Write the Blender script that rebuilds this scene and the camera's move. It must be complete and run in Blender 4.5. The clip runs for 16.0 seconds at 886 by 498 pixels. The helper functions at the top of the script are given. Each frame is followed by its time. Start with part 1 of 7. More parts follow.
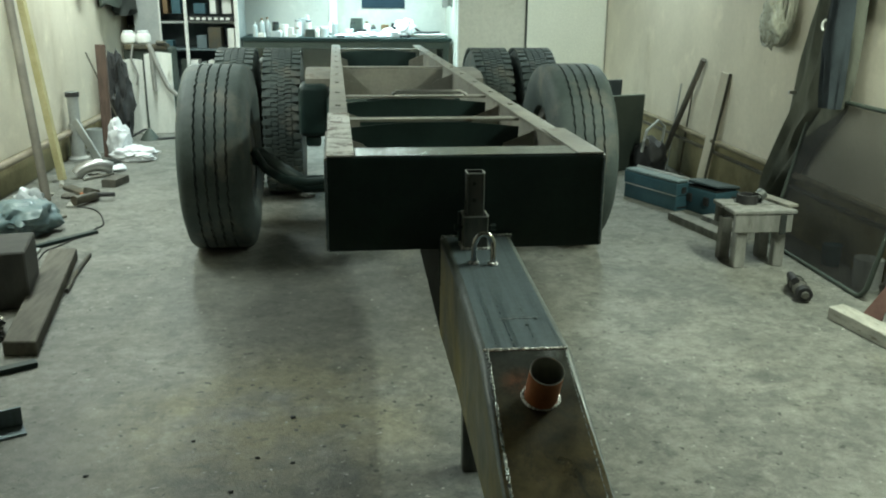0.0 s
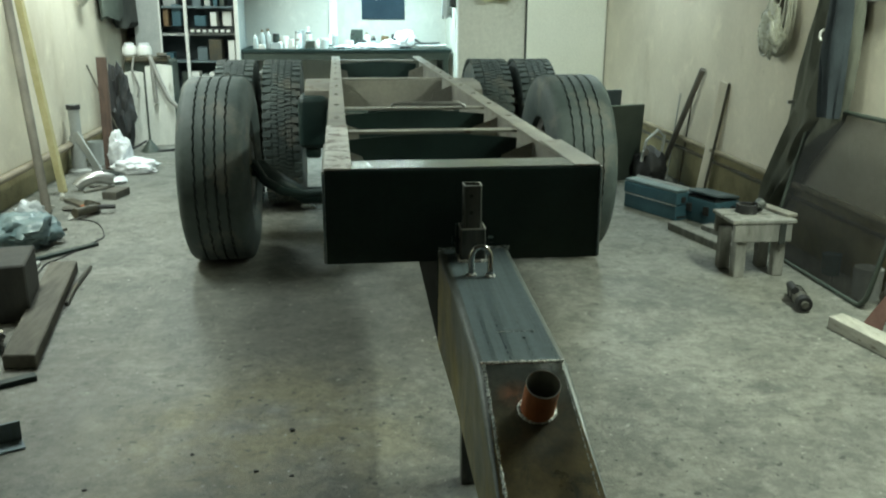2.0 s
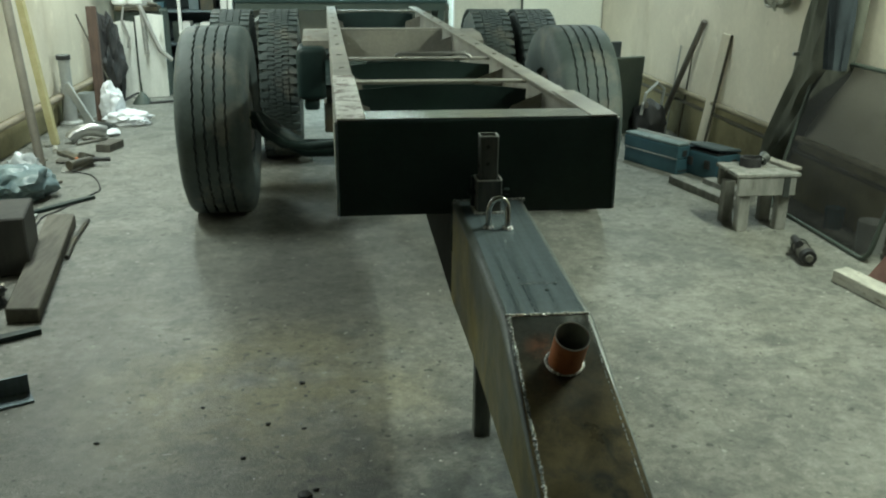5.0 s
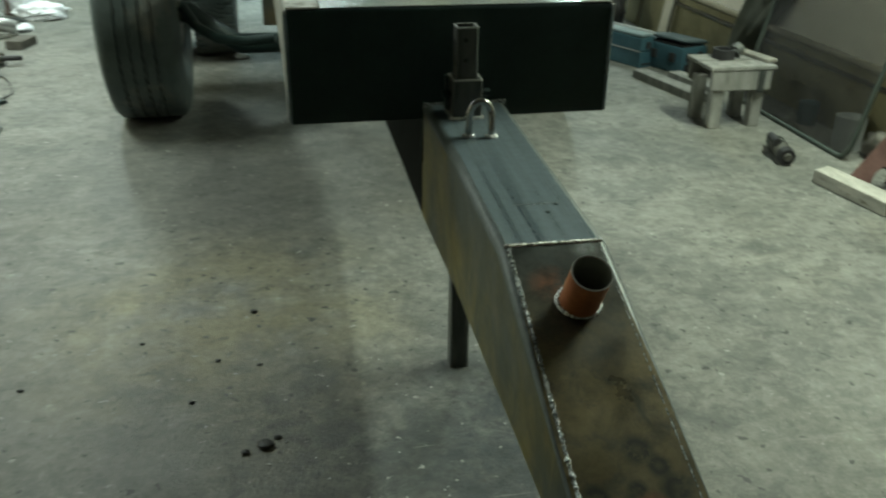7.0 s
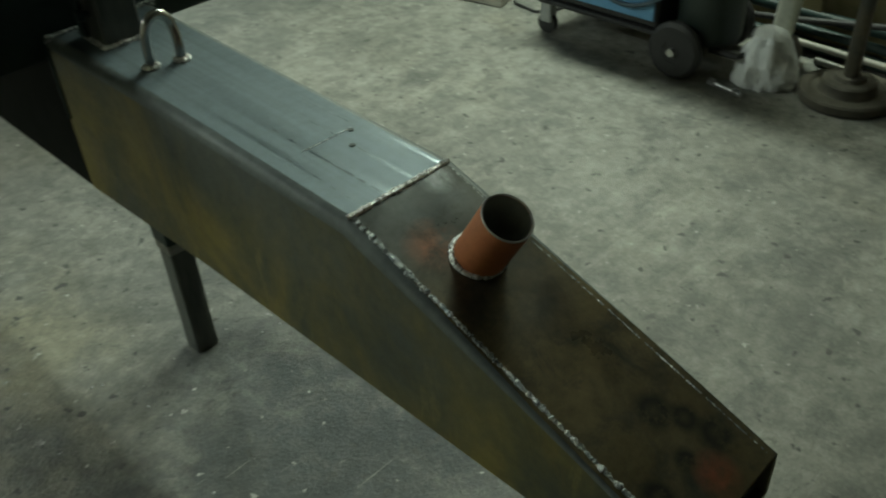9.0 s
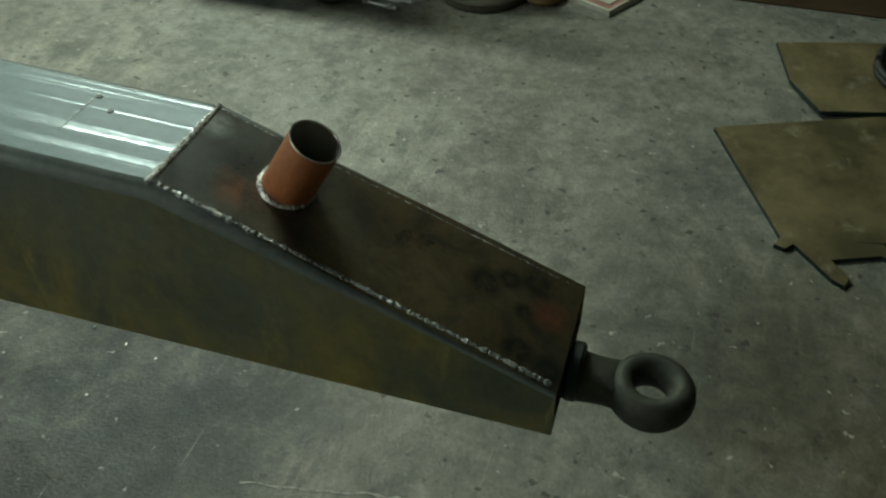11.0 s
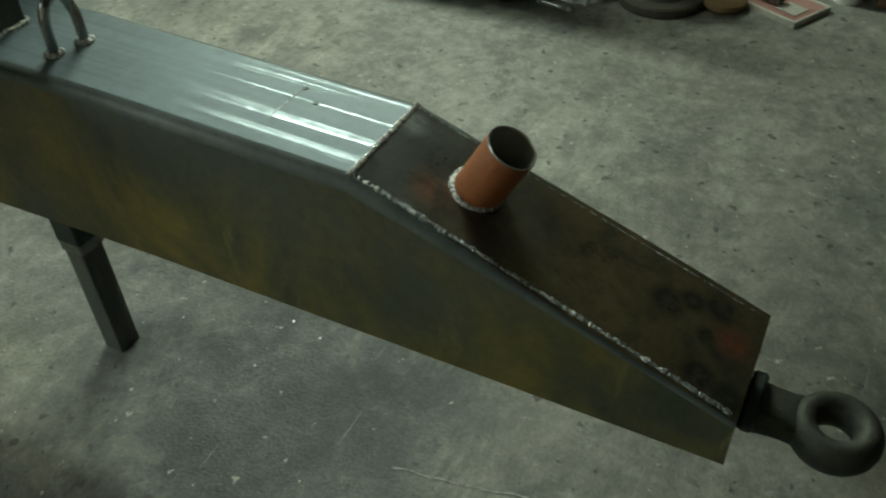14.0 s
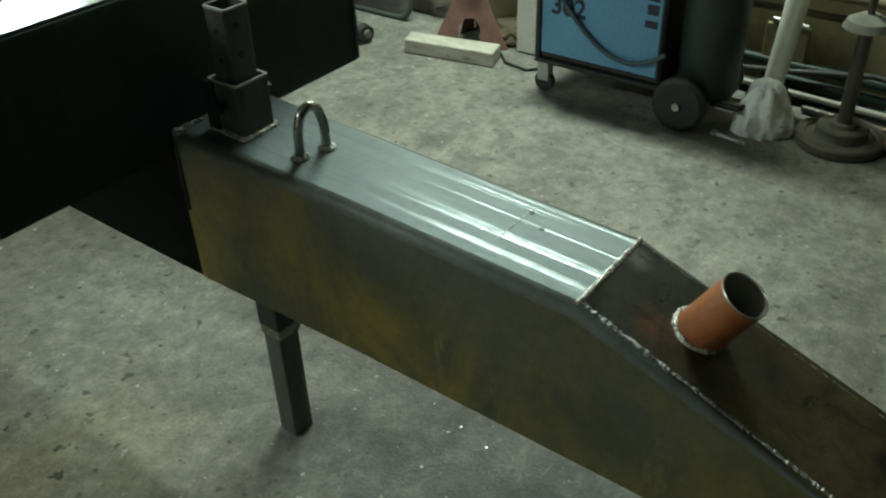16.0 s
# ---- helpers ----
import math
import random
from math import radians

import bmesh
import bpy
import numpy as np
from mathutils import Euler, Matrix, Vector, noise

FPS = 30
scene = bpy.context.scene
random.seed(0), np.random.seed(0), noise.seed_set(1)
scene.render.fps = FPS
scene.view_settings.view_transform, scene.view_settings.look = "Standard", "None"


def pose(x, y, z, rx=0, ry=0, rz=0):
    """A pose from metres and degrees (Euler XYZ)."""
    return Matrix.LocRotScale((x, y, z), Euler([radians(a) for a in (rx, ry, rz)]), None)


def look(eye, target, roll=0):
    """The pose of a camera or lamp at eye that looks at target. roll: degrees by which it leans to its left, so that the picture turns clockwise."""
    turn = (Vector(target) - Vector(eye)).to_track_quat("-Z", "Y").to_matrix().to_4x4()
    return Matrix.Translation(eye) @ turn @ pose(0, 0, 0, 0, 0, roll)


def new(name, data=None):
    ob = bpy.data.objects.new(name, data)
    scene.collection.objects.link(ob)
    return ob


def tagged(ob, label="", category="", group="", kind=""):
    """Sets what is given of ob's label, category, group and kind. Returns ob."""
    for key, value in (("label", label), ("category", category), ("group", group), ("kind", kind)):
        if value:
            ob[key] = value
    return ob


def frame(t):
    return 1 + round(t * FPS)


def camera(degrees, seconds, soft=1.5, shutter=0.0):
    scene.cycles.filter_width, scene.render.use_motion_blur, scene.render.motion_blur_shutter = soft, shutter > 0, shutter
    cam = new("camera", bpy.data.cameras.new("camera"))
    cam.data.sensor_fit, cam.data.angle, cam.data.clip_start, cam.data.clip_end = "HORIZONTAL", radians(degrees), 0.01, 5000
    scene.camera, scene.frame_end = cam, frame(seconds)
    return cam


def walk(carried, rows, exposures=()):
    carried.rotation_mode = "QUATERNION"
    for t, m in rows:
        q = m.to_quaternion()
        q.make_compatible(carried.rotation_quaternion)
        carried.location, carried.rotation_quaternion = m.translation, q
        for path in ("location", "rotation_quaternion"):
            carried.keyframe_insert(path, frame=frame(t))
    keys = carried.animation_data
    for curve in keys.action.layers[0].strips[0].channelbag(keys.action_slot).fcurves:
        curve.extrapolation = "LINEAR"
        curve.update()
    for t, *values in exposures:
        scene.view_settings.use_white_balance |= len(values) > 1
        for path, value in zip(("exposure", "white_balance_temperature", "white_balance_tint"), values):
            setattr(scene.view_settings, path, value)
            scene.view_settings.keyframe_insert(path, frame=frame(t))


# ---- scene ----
cam = camera(54.0, 16.0, soft=2.0, shutter=0.5)
PATH = [
    (0, (-0.363, -2.599, 1.497), (-0.175, -0.691, 0.927), 0.5),
    (0.5, (-0.361, -2.595, 1.495), (-0.175, -0.688, 0.923), 0.3),
    (1, (-0.359, -2.597, 1.494), (-0.159, -0.699, 0.897), 0.5),
    (1.5, (-0.355, -2.602, 1.498), (-0.151, -0.71, 0.884), 0.5),
    (2, (-0.35, -2.601, 1.506), (-0.166, -0.686, 0.957), 0.2),
    (2.5, (-0.35, -2.596, 1.505), (-0.131, -0.673, 1.002), 0.7),
    (3, (-0.354, -2.592, 1.508), (-0.133, -0.666, 1.015), 0.6),
    (3.5, (-0.361, -2.588, 1.504), (-0.138, -0.67, 0.983), 0.6),
    (4, (-0.371, -2.582, 1.496), (-0.145, -0.675, 0.937), 0.9),
    (6.3, (-0.485, -2.415, 1.463), (-0.294, -0.576, 0.7), -0.5),
    (6.5, (-0.465, -2.353, 1.447), (-0.232, -0.527, 0.666), -0.2),
    (7, (-0.473, -2.226, 1.417), (-0.14, -0.454, 0.551), 0.9),
    (7.5, (-0.606, -2.046, 1.436), (0.062, -0.397, 0.521), -0.2),
    (8, (-0.696, -1.904, 1.435), (0.179, -0.42, 0.419), -1.9),
    (8.5, (-0.685, -1.736, 1.396), (0.304, -0.391, 0.295), -3.4),
    (9, (-0.652, -1.583, 1.376), (0.449, -0.429, 0.171), -3.2),
    (9.5, (-0.684, -1.492, 1.379), (0.598, -0.577, 0.146), -1.7),
    (10, (-0.799, -1.429, 1.4), (0.627, -0.846, 0.124), -1.3),
    (10.2, (-0.824, -1.421, 1.398), (0.628, -0.888, 0.131), -0.2),
    (12.3, (-0.797, -1.472, 1.361), (0.553, -1.086, -0.063), -2.4),
    (12.5, (-0.798, -1.467, 1.362), (0.541, -1.06, -0.068), -2.8),
    (13, (-0.81, -1.437, 1.376), (0.536, -0.923, -0.012), -2.3),
    (13.5, (-0.821, -1.402, 1.39), (0.499, -0.748, 0.037), -3.2),
    (14, (-0.837, -1.372, 1.401), (0.472, -0.641, 0.078), -2.8),
    (14.5, (-0.857, -1.336, 1.411), (0.439, -0.529, 0.119), -3.0),
    (15, (-0.88, -1.302, 1.431), (0.417, -0.403, 0.203), -2.9),
    (15.5, (-0.903, -1.274, 1.446), (0.407, -0.312, 0.279), -2.3),
    (16, (-0.929, -1.25, 1.458), (0.367, -0.232, 0.324), -1.9),
]
walk(cam, [(t, look(eye, target, roll)) for t, eye, target, roll in PATH], exposures=[(0, 0.16), (5, 0.16), (7, 0.18), (9, -0.06), (12, -0.05), (14, -0.05), (16, 0.12)])

# ---- light ----
world = bpy.data.worlds.new("world")
scene.world = world
world.use_nodes = True
world.node_tree.nodes["Background"].inputs[0].default_value = (0.55, 0.6, 0.6, 1)
world.node_tree.nodes["Background"].inputs[1].default_value = 0.02


def tube_lamp(name, place, size, watts, colour, spread=180.0):
    data = bpy.data.lights.new(name, "AREA")
    data.shape, data.size, data.size_y, data.energy, data.color = "RECTANGLE", size[0], size[1], watts, colour
    data.spread = radians(spread)
    ob = new(name, data)
    ob.matrix_world = place
    return ob


RIGHT, LEFT, BACK, FRONT, TOP = 2.42, -3.0, 8.7, -8.5, 2.95
# over the bench, on the upper east wall beside the drawbar and further back, under the ceiling over the west side
tube_lamp("bench_lamp_light", pose(-0.2, 7.7, 2.27, 0, 0, 0), (1.2, 0.1), 57, (0.60, 0.94, 1.0), 134)
tube_lamp("wall_lamp_light", pose(2.18, 0.65, 2.62, 0, 2, 0), (0.20, 1.4), 80, (0.85, 1.0, 0.82))
tube_lamp("wall_lamp_light", pose(2.18, 5.1, 2.62, 0, 30, 0), (0.12, 1.2), 36, (0.78, 1.0, 0.97))
tube_lamp("ceiling_lamp_light", pose(-2.35, 2.5, 2.84, 0, -4, 0), (0.14, 1.3), 70, (0.86, 1.0, 0.90))
# unseen second west lamp, added to brighten the left floor and west wall
tube_lamp("ceiling_lamp_light", pose(-2.3, 5.7, 2.84, 0, -4, 0), (0.14, 1.3), 74, (0.83, 1.0, 0.93))


# ---- materials ----
def surf(name, c1, c2, scale=3.0, rough=0.6, metal=0.0, bump=0.15, fine=60.0, spots=None, stretch=(1, 1, 1), rough2=None, random_shade=0.0, spot_scale=6.0, spot_at=0.6, bump_dist=0.004):
    """A surface of two colours in large patches, fine grain, optional stains, and relief."""
    m = bpy.data.materials.new(name)
    m.use_nodes = True
    nt = m.node_tree
    n, l = nt.nodes, nt.links
    p = n["Principled BSDF"]
    co = n.new("ShaderNodeTexCoord")
    mp = n.new("ShaderNodeMapping")
    mp.inputs["Scale"].default_value = stretch
    l.new(co.outputs["Object"], mp.inputs["Vector"])

    def cloud(sc, detail=4.0, r=0.55):
        t = n.new("ShaderNodeTexNoise")
        t.inputs["Scale"].default_value, t.inputs["Detail"].default_value, t.inputs["Roughness"].default_value = sc, detail, r
        l.new(mp.outputs["Vector"], t.inputs["Vector"])
        return t.outputs["Fac"]

    def ramp(src, a, b):
        r = n.new("ShaderNodeMapRange")
        r.inputs["From Min"].default_value, r.inputs["From Max"].default_value = a, b
        l.new(src, r.inputs["Value"])
        return r.outputs["Result"]

    def mix(fac, a, b, kind="MIX"):
        x = n.new("ShaderNodeMix")
        x.data_type, x.blend_type = "RGBA", kind
        for sock, v in ((x.inputs["Factor"], fac), (x.inputs[6], a), (x.inputs[7], b)):
            if isinstance(v, (int, float)):
                sock.default_value = v
            elif isinstance(v, tuple):
                sock.default_value = (*v[:3], 1)
            else:
                l.new(v, sock)
        return x.outputs[2]

    big, small = cloud(scale), cloud(fine, 3.0, 0.7)
    col = mix(ramp(big, 0.35, 0.65), c1, c2)
    g = n.new("ShaderNodeMapRange")
    g.inputs["To Min"].default_value, g.inputs["To Max"].default_value = 0.72, 1.28
    l.new(small, g.inputs["Value"])
    gray = n.new("ShaderNodeCombineColor")
    for i in range(3):
        l.new(g.outputs["Result"], gray.inputs[i])
    col = mix(0.8, col, gray.outputs[0], "MULTIPLY")
    if spots:
        col = mix(ramp(cloud(spot_scale, 5.0, 0.65), spot_at, spot_at + 0.12), col, spots)
    if random_shade:
        oi = n.new("ShaderNodeObjectInfo")
        v = n.new("ShaderNodeMapRange")
        v.inputs["To Min"].default_value, v.inputs["To Max"].default_value = 1 - random_shade, 1 + random_shade
        l.new(oi.outputs["Random"], v.inputs["Value"])
        h = n.new("ShaderNodeHueSaturation")
        l.new(v.outputs["Result"], h.inputs["Value"])
        l.new(col, h.inputs["Color"])
        col = h.outputs["Color"]
    l.new(col, p.inputs["Base Color"])
    rr = n.new("ShaderNodeMapRange")
    rr.inputs["To Min"].default_value, rr.inputs["To Max"].default_value = rough, (rough2 if rough2 is not None else min(1, rough + 0.15))
    l.new(cloud(scale * 2.7), rr.inputs["Value"])
    l.new(rr.outputs["Result"], p.inputs["Roughness"])
    p.inputs["Metallic"].default_value = metal
    if bump:
        b = n.new("ShaderNodeBump")
        b.inputs["Strength"].default_value, b.inputs["Distance"].default_value = bump, bump_dist
        l.new(small, b.inputs["Height"])
        l.new(b.outputs["Normal"], p.inputs["Normal"])
    return m




def layered(name, build, rough=(0.4, 0.7), metal=0.0, bump=(0.3, 0.004)):
    """A material from a function that gets a small kit of node makers and returns colour, height and an optional roughness source."""
    m = bpy.data.materials.new(name)
    m.use_nodes = True
    nt = m.node_tree
    n, l = nt.nodes, nt.links
    p = n["Principled BSDF"]
    co = n.new("ShaderNodeTexCoord")

    class Kit:
        @staticmethod
        def noise(scale, detail=4.0, r=0.55, stretch=(1, 1, 1), turn=0.0, distort=0.0):
            mp = n.new("ShaderNodeMapping")
            mp.inputs["Scale"].default_value = stretch
            mp.inputs["Rotation"].default_value = (0, 0, radians(turn))
            l.new(co.outputs["Object"], mp.inputs["Vector"])
            t = n.new("ShaderNodeTexNoise")
            t.inputs["Scale"].default_value, t.inputs["Detail"].default_value, t.inputs["Roughness"].default_value, t.inputs["Distortion"].default_value = scale, detail, r, distort
            l.new(mp.outputs["Vector"], t.inputs["Vector"])
            return t.outputs["Fac"]

        @staticmethod
        def reach(place):
            d = n.new("ShaderNodeVectorMath")
            d.operation = "DISTANCE"
            d.inputs[1].default_value = place
            l.new(co.outputs["Object"], d.inputs[0])
            return d.outputs["Value"]

        @staticmethod
        def band():
            s = n.new("ShaderNodeSeparateXYZ")
            l.new(co.outputs["Object"], s.inputs[0])
            return s.outputs["Z"]

        @staticmethod
        def ramp(src, a, b, lo=0.0, hi=1.0):
            r = n.new("ShaderNodeMapRange")
            for key, v in (("From Min", a), ("From Max", b), ("To Min", lo), ("To Max", hi)):
                r.inputs[key].default_value = v
            l.new(src, r.inputs["Value"])
            return r.outputs["Result"]

        @staticmethod
        def times(a, b):
            x = n.new("ShaderNodeMath")
            x.operation = "MULTIPLY"
            for sock, v in zip(x.inputs, (a, b)):
                if isinstance(v, (int, float)):
                    sock.default_value = v
                else:
                    l.new(v, sock)
            return x.outputs[0]

        @staticmethod
        def mix(fac, a, b, kind="MIX"):
            x = n.new("ShaderNodeMix")
            x.data_type, x.blend_type = "RGBA", kind
            for sock, v in ((x.inputs["Factor"], fac), (x.inputs[6], a), (x.inputs[7], b)):
                if isinstance(v, (int, float)):
                    sock.default_value = v
                elif isinstance(v, tuple):
                    sock.default_value = (*v[:3], 1)
                else:
                    l.new(v, sock)
            return x.outputs[2]

        @staticmethod
        def grey(v):
            c = n.new("ShaderNodeCombineColor")
            for i in range(3):
                l.new(v, c.inputs[i])
            return c.outputs[0]

    col, height, rsrc = build(Kit)
    l.new(col, p.inputs["Base Color"])
    if rsrc is not None:
        l.new(Kit.ramp(rsrc, 0.3, 0.7, rough[0], rough[1]), p.inputs["Roughness"])
    else:
        p.inputs["Roughness"].default_value = rough[0]
    p.inputs["Metallic"].default_value = metal
    b = n.new("ShaderNodeBump")
    b.inputs["Strength"].default_value, b.inputs["Distance"].default_value = bump
    l.new(height, b.inputs["Height"])
    l.new(b.outputs["Normal"], p.inputs["Normal"])
    return m


def concrete(k):
    big, mid, fine, grit = k.noise(0.9, 6, 0.6, distort=0.4), k.noise(12, 9, 0.72, distort=0.2), k.noise(30, 3, 0.62, distort=0.3), k.noise(110, 3, 0.7)
    c = k.mix(k.ramp(big, 0.36, 0.64), (0.150, 0.153, 0.134), (0.196, 0.194, 0.167))
    c = k.mix(k.ramp(k.noise(1.7, 8, 0.66, turn=20, distort=0.3), 0.50, 0.68, 0, 0.5), c, (0.125, 0.13, 0.12))
    c = k.mix(k.ramp(k.noise(0.75, 3, 0.5, turn=65), 0.58, 0.72, 0, 0.4), c, (0.22, 0.188, 0.112))
    # ragged slurry skins, worn-through patches
    c = k.mix(k.ramp(k.noise(2.1, 11, 0.76, distort=0.3), 0.47, 0.55, 0, 0.75), c, (0.236, 0.233, 0.204))
    c = k.mix(k.ramp(k.noise(4.2, 12, 0.80, turn=33, distort=0.3), 0.51, 0.60, 0, 0.6), c, (0.074, 0.080, 0.073))
    c = k.mix(k.ramp(k.noise(9.5, 10, 0.8, turn=70), 0.54, 0.62, 0, 0.5), c, (0.23, 0.228, 0.2))
    # old oily stains and painted drawbar shade, a yellowish patch, brown grime by the plates
    oil_shade = k.ramp(k.noise(6.5, 12, 0.8, distort=0.5), 0.42, 0.56, 0.25, 1.0)
    c = k.mix(k.times(k.ramp(k.reach((0.05, -0.40, 0.0)), 0.44, 0.14), oil_shade), c, (0.028, 0.036, 0.038))
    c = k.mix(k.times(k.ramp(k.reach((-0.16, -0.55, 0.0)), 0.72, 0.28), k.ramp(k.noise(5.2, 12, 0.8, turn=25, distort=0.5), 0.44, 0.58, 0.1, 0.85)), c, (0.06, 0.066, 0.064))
    c = k.mix(k.times(k.ramp(k.reach((0.08, -0.66, 0.0)), 0.38, 0.10), oil_shade), c, (0.028, 0.036, 0.038))
    # smaller dark blots by the drawbar, stain and shade in one colour
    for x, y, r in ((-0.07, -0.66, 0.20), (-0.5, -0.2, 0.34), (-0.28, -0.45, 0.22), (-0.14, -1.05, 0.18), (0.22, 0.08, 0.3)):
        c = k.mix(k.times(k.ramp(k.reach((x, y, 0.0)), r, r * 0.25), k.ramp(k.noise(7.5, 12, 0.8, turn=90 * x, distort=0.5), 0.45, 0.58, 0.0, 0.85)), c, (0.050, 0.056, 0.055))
    # pale swept smears beside the drawbar
    for x, y, r in ((1.08, -0.60, 0.34), (1.28, 0.42, 0.36), (0.95, -0.85, 0.22), (0.0, -0.92, 0.14), (-0.42, 0.42, 0.3)):
        c = k.mix(k.times(k.ramp(k.reach((x, y, 0.0)), r, r * 0.2), k.ramp(k.noise(2.6, 10, 0.72, stretch=(1, 3.2, 1), turn=40, distort=0.5), 0.46, 0.58, 0, 0.75)), c, (0.30, 0.295, 0.25))
    # shade beneath the chassis, painted as one broad darker patch
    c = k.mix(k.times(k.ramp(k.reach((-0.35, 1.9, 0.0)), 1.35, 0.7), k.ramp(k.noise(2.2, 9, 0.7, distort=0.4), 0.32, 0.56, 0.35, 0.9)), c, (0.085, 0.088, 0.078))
    c = k.mix(k.times(k.ramp(k.reach((-0.72, 0.3, 0.0)), 0.75, 0.15), k.ramp(k.noise(3.2, 6, 0.6, turn=10), 0.36, 0.58, 0, 0.75)), c, (0.30, 0.268, 0.15))
    c = k.mix(k.times(k.ramp(k.reach((0.26, -1.95, 0.0)), 0.5, 0.12), k.ramp(k.noise(3.4, 9, 0.7, turn=50), 0.36, 0.56, 0, 0.8)), c, (0.105, 0.09, 0.052))
    c = k.mix(k.times(k.ramp(k.reach((0.55, -1.66, 0.0)), 0.32, 0.06), k.ramp(k.noise(4.4, 9, 0.72, turn=80), 0.36, 0.54, 0.15, 0.95)), c, (0.062, 0.062, 0.05))
    # grain from fist-sized mottles down to sand
    c = k.mix(1.0, c, k.grey(k.ramp(mid, 0.36, 0.64, 0.70, 1.28)), "MULTIPLY")
    c = k.mix(1.0, c, k.grey(k.ramp(fine, 0.34, 0.66, 0.86, 1.14)), "MULTIPLY")
    c = k.mix(1.0, c, k.grey(k.ramp(grit, 0.32, 0.68, 0.84, 1.16)), "MULTIPLY")
    c = k.mix(k.ramp(k.noise(6.5, 12, 0.84, turn=48, distort=0.6), 0.55, 0.66, 0, 0.5), c, (0.09, 0.093, 0.084))
    # pale drag marks, hair scratches, dark pits and crumbs, pale chips
    c = k.mix(k.ramp(k.noise(1.3, 6, 0.65, stretch=(1, 7, 1), turn=35, distort=0.5), 0.64, 0.76, 0, 0.4), c, (0.40, 0.392, 0.345))
    for turn, sc in ((18, 3.0), (74, 3.6), (128, 2.7)):
        c = k.mix(k.ramp(k.noise(sc, 3, 0.6, stretch=(1, 26, 1), turn=turn, distort=0.15), 0.70, 0.74, 0, 0.4), c, (0.36, 0.355, 0.32))
    c = k.mix(k.ramp(k.noise(13, 4, 0.66, turn=12, distort=0.5), 0.62, 0.68, 0, 0.6), c, (0.072, 0.073, 0.064))
    c = k.mix(k.ramp(k.noise(24, 2, 0.5, turn=40), 0.66, 0.70, 0, 0.9), c, (0.045, 0.046, 0.04))
    c = k.mix(k.ramp(k.noise(27, 3, 0.6), 0.67, 0.71, 0, 0.75), c, (0.50, 0.49, 0.445))
    return c, k.mix(0.45, k.mix(0.5, k.grey(mid), k.grey(fine)), k.grey(grit)), k.noise(3.0, 6, 0.65)


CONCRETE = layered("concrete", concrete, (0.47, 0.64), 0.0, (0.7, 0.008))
CONCRETE.node_tree.nodes["Principled BSDF"].inputs["Specular IOR Level"].default_value = 0.55


def streaked(k):
    s1, s2 = k.noise(1.0, 2, 0.5, stretch=(72, 0.5, 6)), k.noise(1.0, 4, 0.6, stretch=(120, 1.5, 6))
    c = k.mix(k.ramp(s1, 0.38, 0.62), (0.16, 0.206, 0.232), (0.128, 0.168, 0.19))
    c = k.mix(k.ramp(k.noise(5, 6, 0.62, stretch=(1, 0.5, 1)), 0.58, 0.74, 0, 0.2), c, (0.085, 0.105, 0.108))
    c = k.mix(1.0, c, k.grey(k.ramp(k.noise(60, 5, 0.7), 0.2, 0.8, 0.84, 1.16)), "MULTIPLY")
    c = k.mix(k.ramp(k.noise(40, 3, 0.6, stretch=(1, 0.25, 1)), 0.69, 0.74, 0, 0.22), c, (0.05, 0.06, 0.06))
    worn = k.times(k.ramp(k.noise(70, 6, 0.75, stretch=(1, 0.45, 1)), 0.36, 0.54, 0.35, 1.0), k.ramp(s2, 0.34, 0.56, 0.45, 1.0))
    return c, s2, k.ramp(k.times(k.times(k.ramp(s1, 0.50, 0.57), k.ramp(k.reach((0.02, -0.74, 0.73)), 0.40, 0.12)), worn), 0.0, 1.0, 0.70, 0.30)


def rust_side(k):
    a, b, f = k.noise(4.2, 7, 0.62, stretch=(1, 1, 0.7), distort=0.5), k.noise(11, 6, 0.65, stretch=(1, 2.2, 0.6)), k.noise(70, 5, 0.7)
    c = k.mix(k.ramp(k.noise(2.2, 5, 0.6), 0.4, 0.62), (0.062, 0.072, 0.050), (0.105, 0.103, 0.052))
    c = k.mix(k.times(k.ramp(a, 0.39, 0.60, 0, 0.88), k.ramp(k.reach((-0.1, -0.42, 0.56)), 0.95, 0.42, 0.4, 1.0)), c, (0.27, 0.212, 0.046))
    c = k.mix(k.ramp(k.noise(10, 7, 0.7, stretch=(1, 1.6, 0.4), turn=12, distort=0.3), 0.58, 0.68, 0, 0.5), c, (0.34, 0.29, 0.10))
    c = k.mix(k.ramp(k.noise(6, 7, 0.7, stretch=(1, 2.4, 0.35)), 0.57, 0.68, 0, 0.6), c, (0.07, 0.072, 0.055))
    c = k.mix(k.ramp(b, 0.56, 0.70, 0, 0.45), c, (0.19, 0.135, 0.048))
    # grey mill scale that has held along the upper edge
    c = k.mix(k.times(k.ramp(k.band(), 0.58, 0.72), k.ramp(k.noise(3.0, 6, 0.62, stretch=(1, 1, 0.8), distort=0.4), 0.36, 0.60, 0.05, 0.78)), c, (0.098, 0.116, 0.118))
    c = k.mix(k.times(k.ramp(k.reach((-0.1, -0.86, 0.64)), 0.30, 0.08), k.ramp(k.noise(6.0, 7, 0.66, distort=0.3), 0.38, 0.60, 0.15, 0.8)), c, (0.092, 0.110, 0.104))
    c = k.mix(k.ramp(k.noise(3.1, 5, 0.6, turn=40), 0.58, 0.7, 0, 0.6), c, (0.085, 0.095, 0.088))
    c = k.mix(1.0, c, k.grey(k.ramp(f, 0.2, 0.8, 0.78, 1.24)), "MULTIPLY")
    return c, f, k.noise(9, 5, 0.6)


